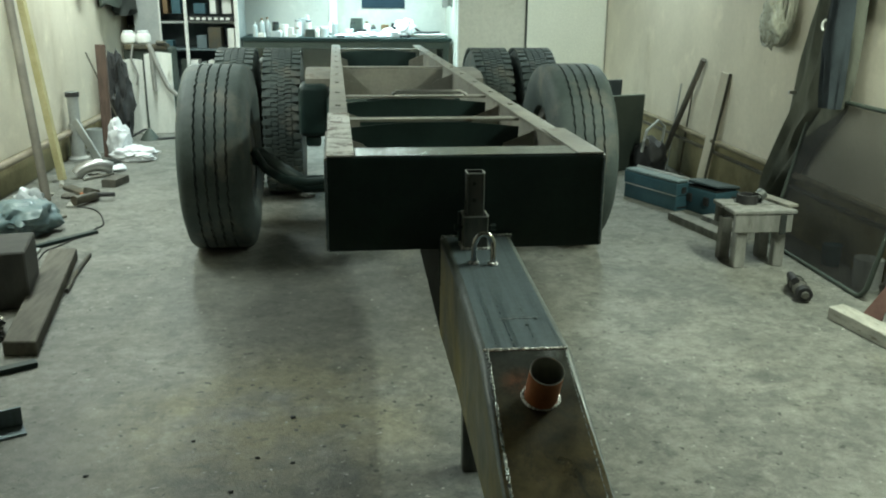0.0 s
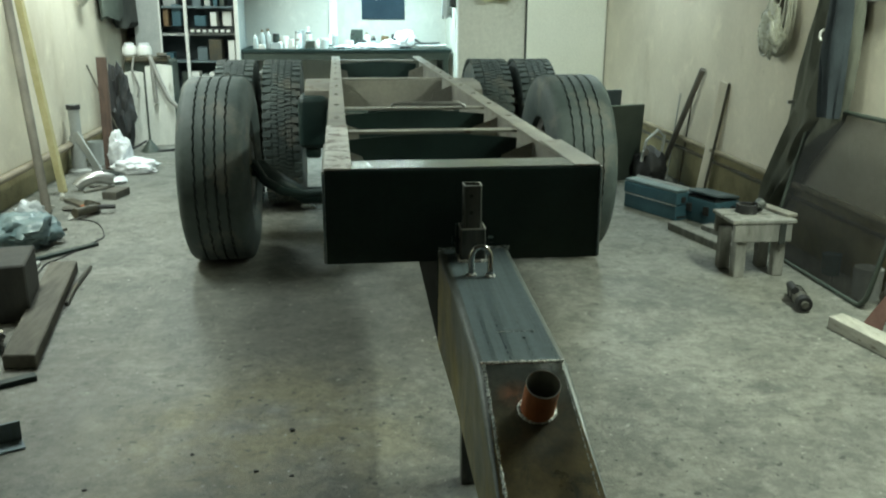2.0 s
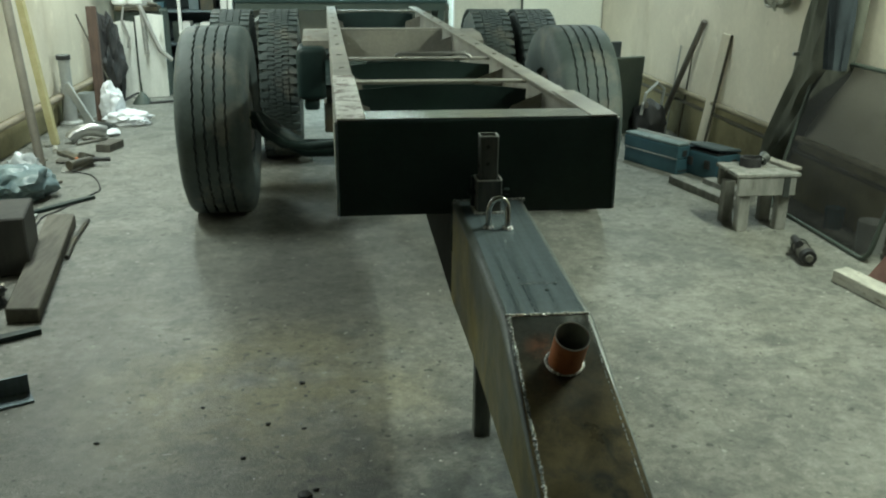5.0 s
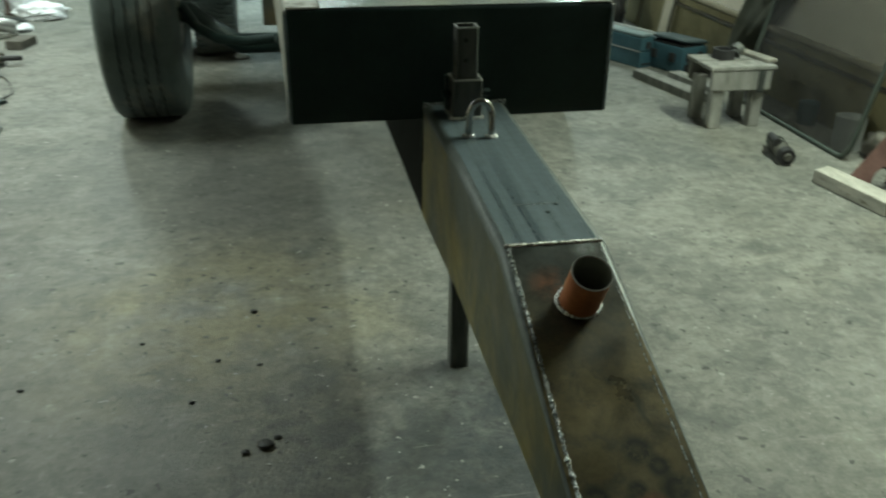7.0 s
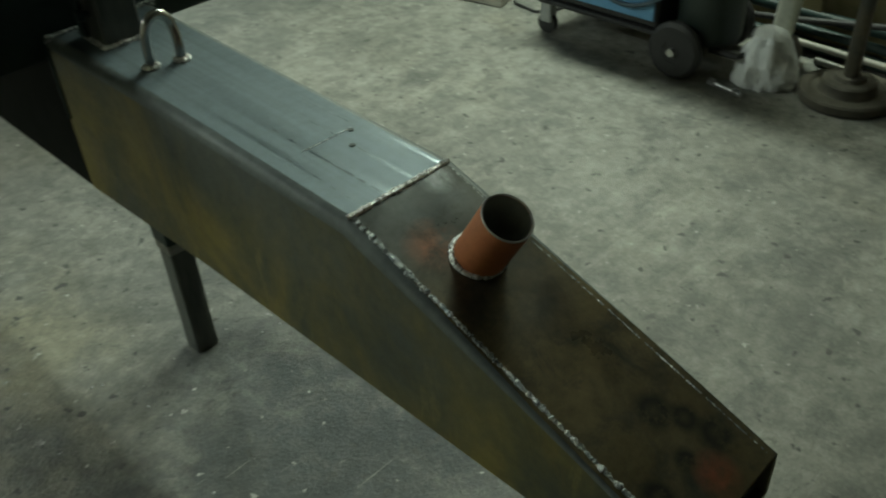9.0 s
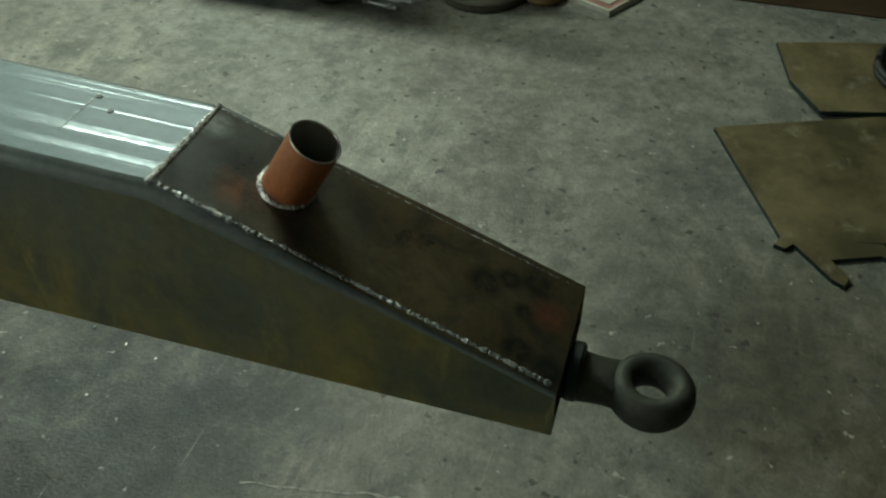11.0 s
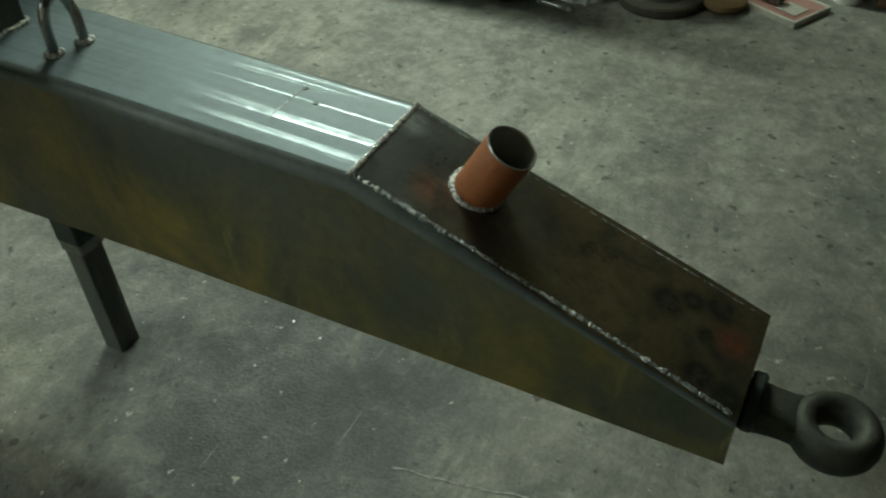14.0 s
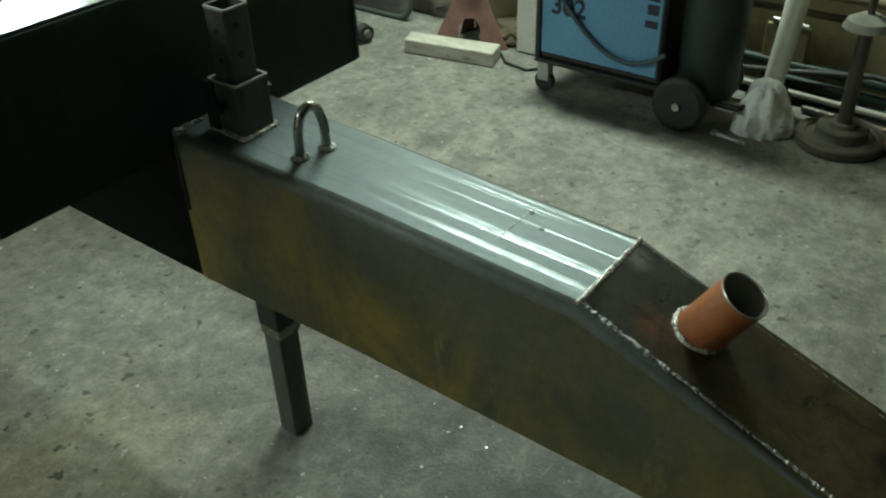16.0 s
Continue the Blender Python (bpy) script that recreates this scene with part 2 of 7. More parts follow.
def scorched(k):
    a, f = k.noise(8.0, 7, 0.65, distort=0.4), k.noise(75, 5, 0.72)
    c = k.mix(k.ramp(k.noise(4.0, 5, 0.6), 0.4, 0.6), (0.070, 0.070, 0.060), (0.112, 0.096, 0.064))
    c = k.mix(k.ramp(a, 0.5, 0.66, 0, 0.7), c, (0.125, 0.098, 0.055))
    c = k.mix(k.ramp(k.noise(3.0, 5, 0.6, stretch=(1, 3.2, 0.8), distort=0.3), 0.52, 0.66, 0, 0.5), c, (0.14, 0.11, 0.058))
    c = k.mix(k.ramp(k.noise(5.0, 7, 0.68, stretch=(1, 1.5, 0.8), turn=60), 0.54, 0.70, 0, 0.5), c, (0.062, 0.066, 0.058))
    c = k.mix(k.ramp(k.noise(13, 5, 0.6, turn=30), 0.65, 0.73, 0, 0.5), c, (0.23, 0.101, 0.054))
    c = k.mix(1.0, c, k.grey(k.ramp(f, 0.2, 0.8, 0.7, 1.3)), "MULTIPLY")
    return c, f, k.noise(12, 5, 0.6)


def nose_steel(k):
    """The sloping plate: brown skin, bluish grey by the bend, burn marks and a primer dab at the tip."""
    def at(x, y):
        return (x, y, 0.728 + (y + 0.822) * 0.386)
    f, w = k.noise(75, 5, 0.72), k.noise(22, 5, 0.65)
    c = k.mix(k.ramp(k.noise(7.0, 8, 0.68), 0.42, 0.58), (0.046, 0.048, 0.038), (0.105, 0.090, 0.049))
    c = k.mix(k.ramp(k.noise(9.0, 7, 0.65, distort=0.4), 0.5, 0.66, 0, 0.75), c, (0.105, 0.084, 0.042))
    c = k.mix(k.times(k.ramp(k.reach(at(0.01, -1.13)), 0.22, 0.06), k.ramp(k.noise(14, 8, 0.72, distort=0.5), 0.36, 0.58, 0.1, 0.9)), c, (0.175, 0.138, 0.072))
    c = k.mix(k.times(k.ramp(k.reach(at(0.0, -0.80)), 0.24, 0.08), k.ramp(k.noise(7, 5, 0.6), 0.3, 0.6, 0.3, 0.95)), c, (0.085, 0.10, 0.104))
    c = k.mix(k.times(k.ramp(k.reach(at(0.055, -0.835)), 0.032, 0.008), k.ramp(w, 0.3, 0.6, 0.2, 0.9)), c, (0.42, 0.45, 0.46))
    c = k.mix(k.times(k.ramp(k.reach(at(-0.03, -0.915)), 0.05, 0.012), k.ramp(w, 0.36, 0.6)), c, (0.27, 0.13, 0.085))
    c = k.mix(k.times(k.ramp(k.reach(at(0.0085, -1.02)), 0.10, 0.045), k.ramp(k.noise(10, 5, 0.6), 0.3, 0.6, 0.2, 0.85)), c, (0.055, 0.054, 0.046))
    c = k.mix(k.ramp(k.noise(15, 8, 0.72, turn=25, distort=0.4), 0.53, 0.63, 0, 0.6), c, (0.052, 0.052, 0.043))
    for x, y, r in ((0.020, -1.233, 0.020), (0.045, -1.262, 0.015), (0.061, -1.298, 0.019), (-0.066, -1.300, 0.018), (-0.075, -1.343, 0.017), (0.0, -1.295, 0.012)):
        d = k.reach(at(x, y))
        ring = k.times(k.ramp(d, r * 1.7, r * 0.8), k.ramp(d, r * 0.1, r * 0.7, 0.7, 1.0))
        c = k.mix(k.times(ring, k.ramp(k.noise(34, 7, 0.72), 0.36, 0.50, 0.2, 0.95)), c, (0.022, 0.024, 0.02))
    c = k.mix(k.times(k.ramp(k.reach(at(0.016, -1.328)), 0.036, 0.010), k.ramp(k.noise(38, 5, 0.62), 0.34, 0.58, 0.1, 0.85)), c, (0.25, 0.085, 0.048))
    c = k.mix(1.0, c, k.grey(k.ramp(f, 0.2, 0.8, 0.76, 1.26)), "MULTIPLY")
    return c, f, k.noise(12, 5, 0.6)


def plastered(tone):
    def build(k):
        big, mid, fine = k.noise(0.8, 6, 0.6, distort=0.5), k.noise(3.6, 7, 0.65, distort=0.4), k.noise(30, 6, 0.7)
        a, b = tuple(v * 0.88 for v in tone), tuple(v * 1.06 for v in tone)
        c = k.mix(k.ramp(big, 0.36, 0.64), a, b)
        c = k.mix(k.ramp(mid, 0.56, 0.7, 0, 0.45), c, tuple(min(0.85, v * 1.3) for v in tone))
        c = k.mix(k.ramp(k.noise(1.6, 6, 0.62, stretch=(1, 1, 0.35), turn=30), 0.57, 0.7, 0, 0.5), c, (tone[0] * 0.62, tone[1] * 0.58, tone[2] * 0.5))
        c = k.mix(k.ramp(k.noise(14, 4, 0.6), 0.68, 0.74, 0, 0.3), c, (0.3, 0.26, 0.19))
        c = k.mix(1.0, c, k.grey(k.ramp(fine, 0.2, 0.8, 0.92, 1.07)), "MULTIPLY")
        return c, k.mix(0.5, k.grey(mid), k.grey(fine)), mid
    return build

PLASTER = layered("plaster", plastered((0.66, 0.61, 0.50)), (0.6, 0.8), 0.0, (0.35, 0.006))
NORTHPAINT = layered("pale_grey_wall_paint", plastered((0.58, 0.57, 0.51)), (0.6, 0.8), 0.0, (0.3, 0.006))
CEIL = surf("ceiling_paint", (0.17, 0.165, 0.145), (0.24, 0.23, 0.2), 1.5, 0.85)
WHITE = surf("white_paint", (0.72, 0.72, 0.68), (0.78, 0.78, 0.74), 2, 0.5, 0, 0.05)
BLACKSTEEL = surf("black_primer", (0.009, 0.024, 0.022), (0.016, 0.036, 0.033), 5, 0.42, 0.0, 0.1, 80, spots=(0.032, 0.034, 0.028), spot_scale=9, spot_at=0.68)
MILL = layered("mill_steel", streaked, (0.18, 0.58), 0.44, (0.05, 0.002))
BARETOP = surf("bare_rubbed_steel", (0.40, 0.42, 0.41), (0.6, 0.62, 0.61), 5, 0.13, 0.85, 0.1, 60, spots=(0.16, 0.16, 0.15), spot_scale=8, spot_at=0.6)
RUSTSIDE = layered("rusty_steel", rust_side, (0.42, 0.6), 0.12, (0.12, 0.002))
BLACKSTEEL.node_tree.nodes["Principled BSDF"].inputs["Specular IOR Level"].default_value = 0.4
NOSESTEEL = layered("nose_plate_steel", nose_steel, (0.26, 0.46), 0.55, (0.12, 0.002))


def shoulder_steel(k):
    s, f = k.noise(1.0, 4, 0.6, stretch=(30, 1.2, 30)), k.noise(60, 5, 0.7)
    c = k.mix(k.ramp(k.noise(6, 6, 0.65), 0.36, 0.64), (0.15, 0.176, 0.176), (0.10, 0.12, 0.118))
    c = k.mix(1.0, c, k.grey(k.ramp(f, 0.2, 0.8, 0.75, 1.25)), "MULTIPLY")
    return c, f, s


SHOULDER = layered("shoulder_steel", shoulder_steel, (0.42, 0.58), 0.1, (0.1, 0.002))
DARKRUST = layered("dark_rusty_plate", scorched, (0.28, 0.5), 0.35, (0.15, 0.002))
ORANGE = surf("red_oxide", (0.36, 0.115, 0.04), (0.44, 0.16, 0.06), 9, 0.5, 0.0, 0.1, 90, spots=(0.22, 0.07, 0.03), spot_scale=14)
WELD = surf("weld_bead", (0.20, 0.23, 0.235), (0.44, 0.47, 0.47), 60, 0.2, 0.6, 0.9, 170, spots=(0.10, 0.11, 0.11), spot_scale=45, spot_at=0.58)
POLISHED = surf("polished_bar", (0.38, 0.39, 0.39), (0.5, 0.51, 0.5), 14, 0.1, 1.0, 0.06, 90)
BRIGHTWELD = surf("bright_weld", (0.5, 0.52, 0.52), (0.85, 0.86, 0.85), 60, 0.2, 0.6, 0.9, 170, spots=(0.16, 0.17, 0.17), spot_scale=80, spot_at=0.56)
STEEL = surf("bright_steel", (0.45, 0.45, 0.44), (0.56, 0.56, 0.55), 12, 0.25, 0.9, 0.08)
RAIL = surf("worn_grey_rail", (0.22, 0.215, 0.19), (0.33, 0.315, 0.27), 4, 0.42, 0.2, 0.15, 50, spots=(0.14, 0.085, 0.055), spot_scale=7, spot_at=0.6)
RUBBER = surf("tyre_rubber", (0.042, 0.058, 0.057), (0.072, 0.092, 0.088), 5, 0.58, 0, 0.25, 50, spots=(0.125, 0.125, 0.108), spot_scale=3.5, spot_at=0.52)
RIM = surf("rim_paint", (0.3, 0.3, 0.29), (0.4, 0.39, 0.37), 8, 0.5, 0.3)
WOOD = surf("old_wood", (0.088, 0.082, 0.068), (0.152, 0.142, 0.118), 4, 0.75, 0, 0.3, 40, stretch=(6, 1, 6), random_shade=0.15)
PALEWOOD = surf("pale_wood", (0.33, 0.32, 0.275), (0.48, 0.465, 0.405), 5, 0.75, 0, 0.3, 50, stretch=(5, 1, 5), spots=(0.2, 0.18, 0.14), spot_scale=14, spot_at=0.56)
BLUE = surf("welder_blue", (0.12, 0.31, 0.52), (0.15, 0.36, 0.58), 2, 0.42, 0, 0.04)
TOOLBLUE = surf("toolbox_blue", (0.032, 0.085, 0.11), (0.05, 0.115, 0.14), 5, 0.45, 0.1, 0.08, spots=(0.12, 0.13, 0.12), spot_scale=12, spot_at=0.66)
BLACK = surf("black_plastic", (0.018, 0.018, 0.018), (0.03, 0.03, 0.03), 6, 0.5)
DARKCLOTH = surf("dark_workwear", (0.025, 0.03, 0.027), (0.045, 0.05, 0.045), 5, 0.9, 0, 0.4, 90)
BLUECLOTH = surf("blue_denim", (0.016, 0.022, 0.026), (0.045, 0.058, 0.066), 4, 0.9, 0, 0.5, 60, stretch=(1, 2.5, 0.8))
RED = surf("faded_red", (0.16, 0.082, 0.068), (0.22, 0.118, 0.098), 7, 0.55, 0, 0.1, spots=(0.11, 0.07, 0.055))
YELLOW = surf("yellow_paint", (0.44, 0.39, 0.2), (0.53, 0.48, 0.28), 6, 0.6, 0, 0.1)
BAGWHITE = surf("white_plastic_film", (0.66, 0.68, 0.7), (0.78, 0.8, 0.82), 8, 0.35, 0, 0.3, 30)
GREYMETAL = surf("grey_enamel", (0.33, 0.35, 0.34), (0.42, 0.43, 0.41), 3, 0.5, 0.1, 0.05)
DARKGREEN = surf("dark_green_metal", (0.045, 0.06, 0.05), (0.065, 0.08, 0.065), 4, 0.5, 0.2)


# ---- mesh helpers ----
def box(bm, lo, hi, m=None, bevel=0.0, seg=1):
    lo, hi = Vector(lo), Vector(hi)
    mm = Matrix.Translation((lo + hi) / 2) @ Matrix.Diagonal((*(hi - lo), 1))
    r = bmesh.ops.create_cube(bm, size=1.0, matrix=mm)
    vs = r["verts"]
    if bevel:
        es = list({e for v in vs for e in v.link_edges})
        out = bmesh.ops.bevel(bm, geom=es, offset=bevel, segments=seg, affect="EDGES", profile=0.5)
        vs = list({v for f in out["faces"] for v in f.verts} | {v for v in vs if v.is_valid})
    if m is not None:
        bmesh.ops.transform(bm, matrix=m, verts=vs)
    return vs


def rod(bm, a, b, r, r2=None, n=14, caps=True):
    a, b = Vector(a), Vector(b)
    d = b - a
    m = Matrix.Translation((a + b) / 2) @ d.to_track_quat("Z", "Y").to_matrix().to_4x4()
    return bmesh.ops.create_cone(bm, cap_ends=caps, segments=n, radius1=r, radius2=r if r2 is None else r2, depth=d.length, matrix=m)["verts"]


def sweep(bm, pts, r, n=8, closed=False):
    """A round bar along a line of points. r: a radius, or one for each point."""
    pts = [Vector(p) for p in pts]
    rr = r if isinstance(r, (list, tuple)) else [r] * len(pts)
    rings, up, k = [], None, len(pts)
    for i, p in enumerate(pts):
        d = (pts[(i + 1) % k] - pts[i - 1]) if closed else (pts[min(i + 1, k - 1)] - pts[max(i - 1, 0)])
        d.normalize()
        if up is None:
            up = d.orthogonal().normalized()
        up = (up - d * up.dot(d)).normalized()
        side = d.cross(up)
        rings.append([bm.verts.new(p + rr[i] * (math.cos(2 * math.pi * j / n) * up + math.sin(2 * math.pi * j / n) * side)) for j in range(n)])
    for i in range(k if closed else k - 1):
        a, b = rings[i], rings[(i + 1) % k]
        for j in range(n):
            bm.faces.new((a[j], a[(j + 1) % n], b[(j + 1) % n], b[j]))
    if not closed:
        bm.faces.new(rings[0][::-1])
        bm.faces.new(rings[-1])
    return [v for ring in rings for v in ring]


def lathe(bm, profile, n=32, m=None, closed=False):
    """Turns (radius, height) pairs about the local z axis."""
    rings = []
    for r, z in profile:
        rings.append([bm.verts.new((r * math.cos(2 * math.pi * j / n), r * math.sin(2 * math.pi * j / n), z)) for j in range(n)])
    k = len(rings)
    for i in range(k if closed else k - 1):
        a, b = rings[i], rings[(i + 1) % k]
        for j in range(n):
            bm.faces.new((a[j], a[(j + 1) % n], b[(j + 1) % n], b[j]))
    vs = [v for ring in rings for v in ring]
    if not closed:
        for ring, flip in ((rings[0], True), (rings[-1], False)):
            if (ring[0].co - ring[n // 2].co).length > 1e-5:
                bm.faces.new(ring[::-1] if flip else ring)
    if m is not None:
        bmesh.ops.transform(bm, matrix=m, verts=vs)
    return vs


def prism(bm, outline, lo, hi, m=None):
    """An outline of (u, v) pairs in the local xy plane, drawn out from z = lo to hi."""
    a = [bm.verts.new((u, v, lo)) for u, v in outline]
    b = [bm.verts.new((u, v, hi)) for u, v in outline]
    k = len(a)
    bm.faces.new(a[::-1])
    bm.faces.new(b)
    for i in range(k):
        bm.faces.new((a[i], a[(i + 1) % k], b[(i + 1) % k], b[i]))
    if m is not None:
        bmesh.ops.transform(bm, matrix=m, verts=a + b)
    return a + b


def part(name, bm, material, parent=None, label="", smooth=35.0):
    bmesh.ops.recalc_face_normals(bm, faces=bm.faces)
    me = bpy.data.meshes.new(name)
    bm.to_mesh(me)
    bm.free()
    me.materials.append(material)
    if smooth:
        me.polygons.foreach_set("use_smooth", [True] * len(me.polygons))
        me.set_sharp_from_angle(angle=radians(smooth))
    ob = new(name, me)
    ob.parent = parent
    if label:
        ob["label"] = label
    return ob


def thing(name, label, category, at=(0, 0, 0), group=""):
    ob = tagged(new(name), label, category, group)
    ob.location = at
    return ob


def B():
    return bmesh.new()


# ---- the room ----
def slab(name, lo, hi, material, label, category):
    bm = B()
    box(bm, lo, hi)
    return tagged(part(name, bm, material, None, "", 0), label, category, kind="structure")


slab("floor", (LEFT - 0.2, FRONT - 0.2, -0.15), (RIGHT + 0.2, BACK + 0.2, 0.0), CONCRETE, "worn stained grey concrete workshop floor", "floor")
slab("ceiling", (LEFT - 0.2, FRONT - 0.2, TOP), (RIGHT + 0.2, BACK + 0.2, TOP + 0.15), CEIL, "plain dark workshop ceiling, out of view", "ceiling")
slab("wall_west", (LEFT - 0.2, FRONT, 0), (LEFT, BACK, TOP), PLASTER, "scuffed beige plastered workshop wall", "wall")
slab("wall_east", (RIGHT, FRONT, 0), (RIGHT + 0.2, BACK, TOP), PLASTER, "scuffed beige plastered wall with grimy base", "wall")
slab("wall_north", (LEFT - 0.2, BACK, 0), (RIGHT + 0.2, BACK + 0.2, TOP), NORTHPAINT, "pale wall behind the cluttered workbench", "wall")
# never in view; dark so that little light bounces back from the south
slab("wall_south", (LEFT - 0.2, FRONT - 0.2, 0), (RIGHT + 0.2, FRONT, TOP), surf("dark_end_wall", (0.075, 0.068, 0.055), (0.11, 0.1, 0.08), 3, 0.7, 0, 0.2, 40, stretch=(6, 1, 0.5)), "unseen dark end wall, added to cut bounced light", "wall")

# ---- the trailer: drawbar, frame, wheels ----
trailer = thing("trailer", "unfinished two-axle steel trailer chassis with welded box drawbar", "trailer", (0, 0, 0))
BX, BW, BR = 0.0, 0.1065, 0.019          # drawbar: middle, half width, corner radius
KINK, NOSE = -0.822, -1.361                # where the slope begins and where it ends
BOT = 0.440


def bar_top(y):
    if y > KINK:
        return 0.728 + (y - KINK) * 0.043
    return 0.728 + (y - KINK) * 0.208 / (KINK - NOSE)


def loft(bm, stations, close=False):
    rows = [[bm.verts.new(p) for p in st] for st in stations]
    for a, b in zip(rows, rows[1:]):
        for i in range(len(a) - 1 + (1 if close else 0)):
            j = (i + 1) % len(a)
            bm.faces.new((a[i], a[j], b[j], b[i]))
    return rows


def wobble(pts, amount, seed):
    rnd = random.Random(seed)
    return [Vector(p) + Vector([rnd.uniform(-amount, amount) for _ in range(3)]) for p in pts]


def line(a, b, n):
    a, b = Vector(a), Vector(b)
    return [a + (b - a) * i / (n - 1) for i in range(n)]


def bead(a, b, r, seed, step=0.006):
    """A hand-laid weld: a row of overlapping ripples along a line."""
    n = max(4, int((Vector(b) - Vector(a)).length / step))
    rnd = random.Random(seed)
    bm = B()
    sweep(bm, wobble(line(a, b, n), r * 0.16, seed), [r * rnd.uniform(0.7, 1.2) for _ in range(n)], 7)
    return bm


def root_flare(y):
    """The west side plate opens a little towards the beam."""
    return 0.009 * max(0.0, min(1.0, (y + 0.4) / 0.4))


def drawbar_build():
    lo, hi = BX - BW, BX + BW
    ys = [0.0, -0.2, -0.4, -0.6, KINK, -1.0, -1.2, NOSE]
    # folded side plates with rounded shoulders
    for name, s in (("side_plate", -1), ("side_plate", 1)):
        bm, st = B(), []
        for y in ys:
            x0 = BX + s * BW - (root_flare(y) if s < 0 else 0.0)
            t, r = bar_top(y), BR * (1.0 if y >= KINK - 0.01 else max(0.3, 1 - (KINK - y) / 0.5))
            arc = [(x0 - s * (r - r * math.cos(a)), y, t - r + r * math.sin(a)) for a in (radians(d) for d in (0, 22, 45, 68, 90))]
            inner = [(x0 - s * r, y, t - 0.008), (x0 - s * 0.008, y, t - r - 0.004), (x0 - s * 0.008, y, BOT)]
            st.append([(x0, y, BOT), (x0, y, (BOT + t) / 2)] + arc + inner)
        rows = loft(bm, st, close=True)
        bm.faces.new(rows[0])
        bm.faces.new(rows[-1][::-1])
        side = part(name, bm, RUSTSIDE, drawbar, "yellow-brown rusted steel side of the drawbar")
        side.data.materials.append(SHOULDER)
        for poly in side.data.polygons:
            q = poly.center
            if q.z > bar_top(q.y) - BR * (1.0 if q.y >= KINK else max(0.3, 1 - (KINK - q.y) / 0.5)) * 0.98:
                poly.material_index = 1
    # top plate, slightly dished between the shoulders
    bm = B()
    loft(bm, [[(BX + u * (BW - BR + 0.001) - (root_flare(y) if u < -0.9 else 0.0), y, bar_top(y) - 0.0005 * (1 - u * u)) for u in (-1, -0.5, 0, 0.5, 1)] for y in line_y(0.0, KINK, 9)])
    loft(bm, [[(BX + u * (BW - BR), y, bar_top(y) - 0.009) for u in (1, -1)] for y in line_y(0.0, KINK, 6)])
    part("top_plate", bm, MILL, drawbar, "bright ground mill-scale top plate")
    bm = B()
    loft(bm, [[(BX + u * (BW - BR * max(0.3, 1 - (KINK - y) / 0.5) + 0.001), y, bar_top(y) + 0.001) for u in (-1, 0, 1)] for y in line_y(KINK, NOSE, 6)])
    loft(bm, [[(BX + u * (BW - 0.008), y, bar_top(y) - 0.009) for u in (1, -1)] for y in line_y(KINK, NOSE, 6)])
    part("sloped_plate", bm, NOSESTEEL, drawbar, "dark rust-stained sloping nose plate")
    bm = B()
    box(bm, (lo + 0.008, NOSE, BOT), (hi - 0.008, 0.9, BOT + 0.008))
    part("bottom_plate", bm, RUSTSIDE, drawbar)
    bm = B()
    box(bm, (lo + 0.012, NOSE + 0.012, BOT + 0.012), (hi - 0.012, NOSE + 0.022, bar_top(NOSE) - 0.002))
    part("nose_plate", bm, BLACKSTEEL, drawbar)
    # lower part that runs on beneath the frame
    bm = B()
    box(bm, (lo - 0.007, 0.004, BOT), (lo + 0.001, 0.9, 0.71))
    box(bm, (hi - 0.008, 0.004, BOT), (hi, 0.9, 0.71))
    box(bm, (lo - 0.007, 0.9, BOT), (hi, 0.908, 0.71))
    MATTBLACK = surf("matt_black_paint", (0.0045, 0.006, 0.0055), (0.008, 0.010, 0.009), 6, 0.8, 0, 0.1)
    MATTBLACK.node_tree.nodes["Principled BSDF"].inputs["Specular IOR Level"].default_value = 0.15
    part("tail_section", bm, MATTBLACK, drawbar, "matt black painted rear end of the drawbar")
    # welds: along both edges of the slope, across the kink, at the root
    for i, s in enumerate((-1, 1)):
        def edge(y):
            r = BR * max(0.3, 1 - (KINK - y) / 0.5)
            return (BX + s * (BW - max(r, 0.014)), y, bar_top(y) - (0.0022 if s < 0 else 0.0008))
        part("weld_bead", bead(edge(KINK), edge(NOSE + 0.01), 0.0052 if s < 0 else 0.0022, 11 + i, 0.003), WELD, drawbar, "silvery weld bead")
    part("weld_bead", bead((BX - BW + BR * 0.6, KINK, 0.7285), (BX + BW - BR * 0.6, KINK, 0.7285), 0.0044, 21, 0.0045), BRIGHTWELD, drawbar, "silvery weld bead")
    part("weld_bead", bead((BX - BW - 0.010, -0.006, bar_top(0) - 0.02), (BX - BW - 0.010, -0.006, 0.60), 0.004, 22), BLACKSTEEL, drawbar)
    part("weld_bead", bead((BX - BW - 0.010, -0.008, bar_top(0) - 0.003), (BX + BW, -0.008, bar_top(0)), 0.0075, 23), WELD, drawbar, "rough weld bead against the beam")


def line_y(a, b, n):
    return [a + (b - a) * i / (n - 1) for i in range(n)]


bm = B()
box(bm, (BX - 0.03, -0.02, BOT + 0.02), (BX + 0.03, 0.85, BOT + 0.12))
drawbar = part("drawbar", bm, RUSTSIDE, trailer, "long tapering welded steel box drawbar, rusted and unpainted")
drawbar_build()

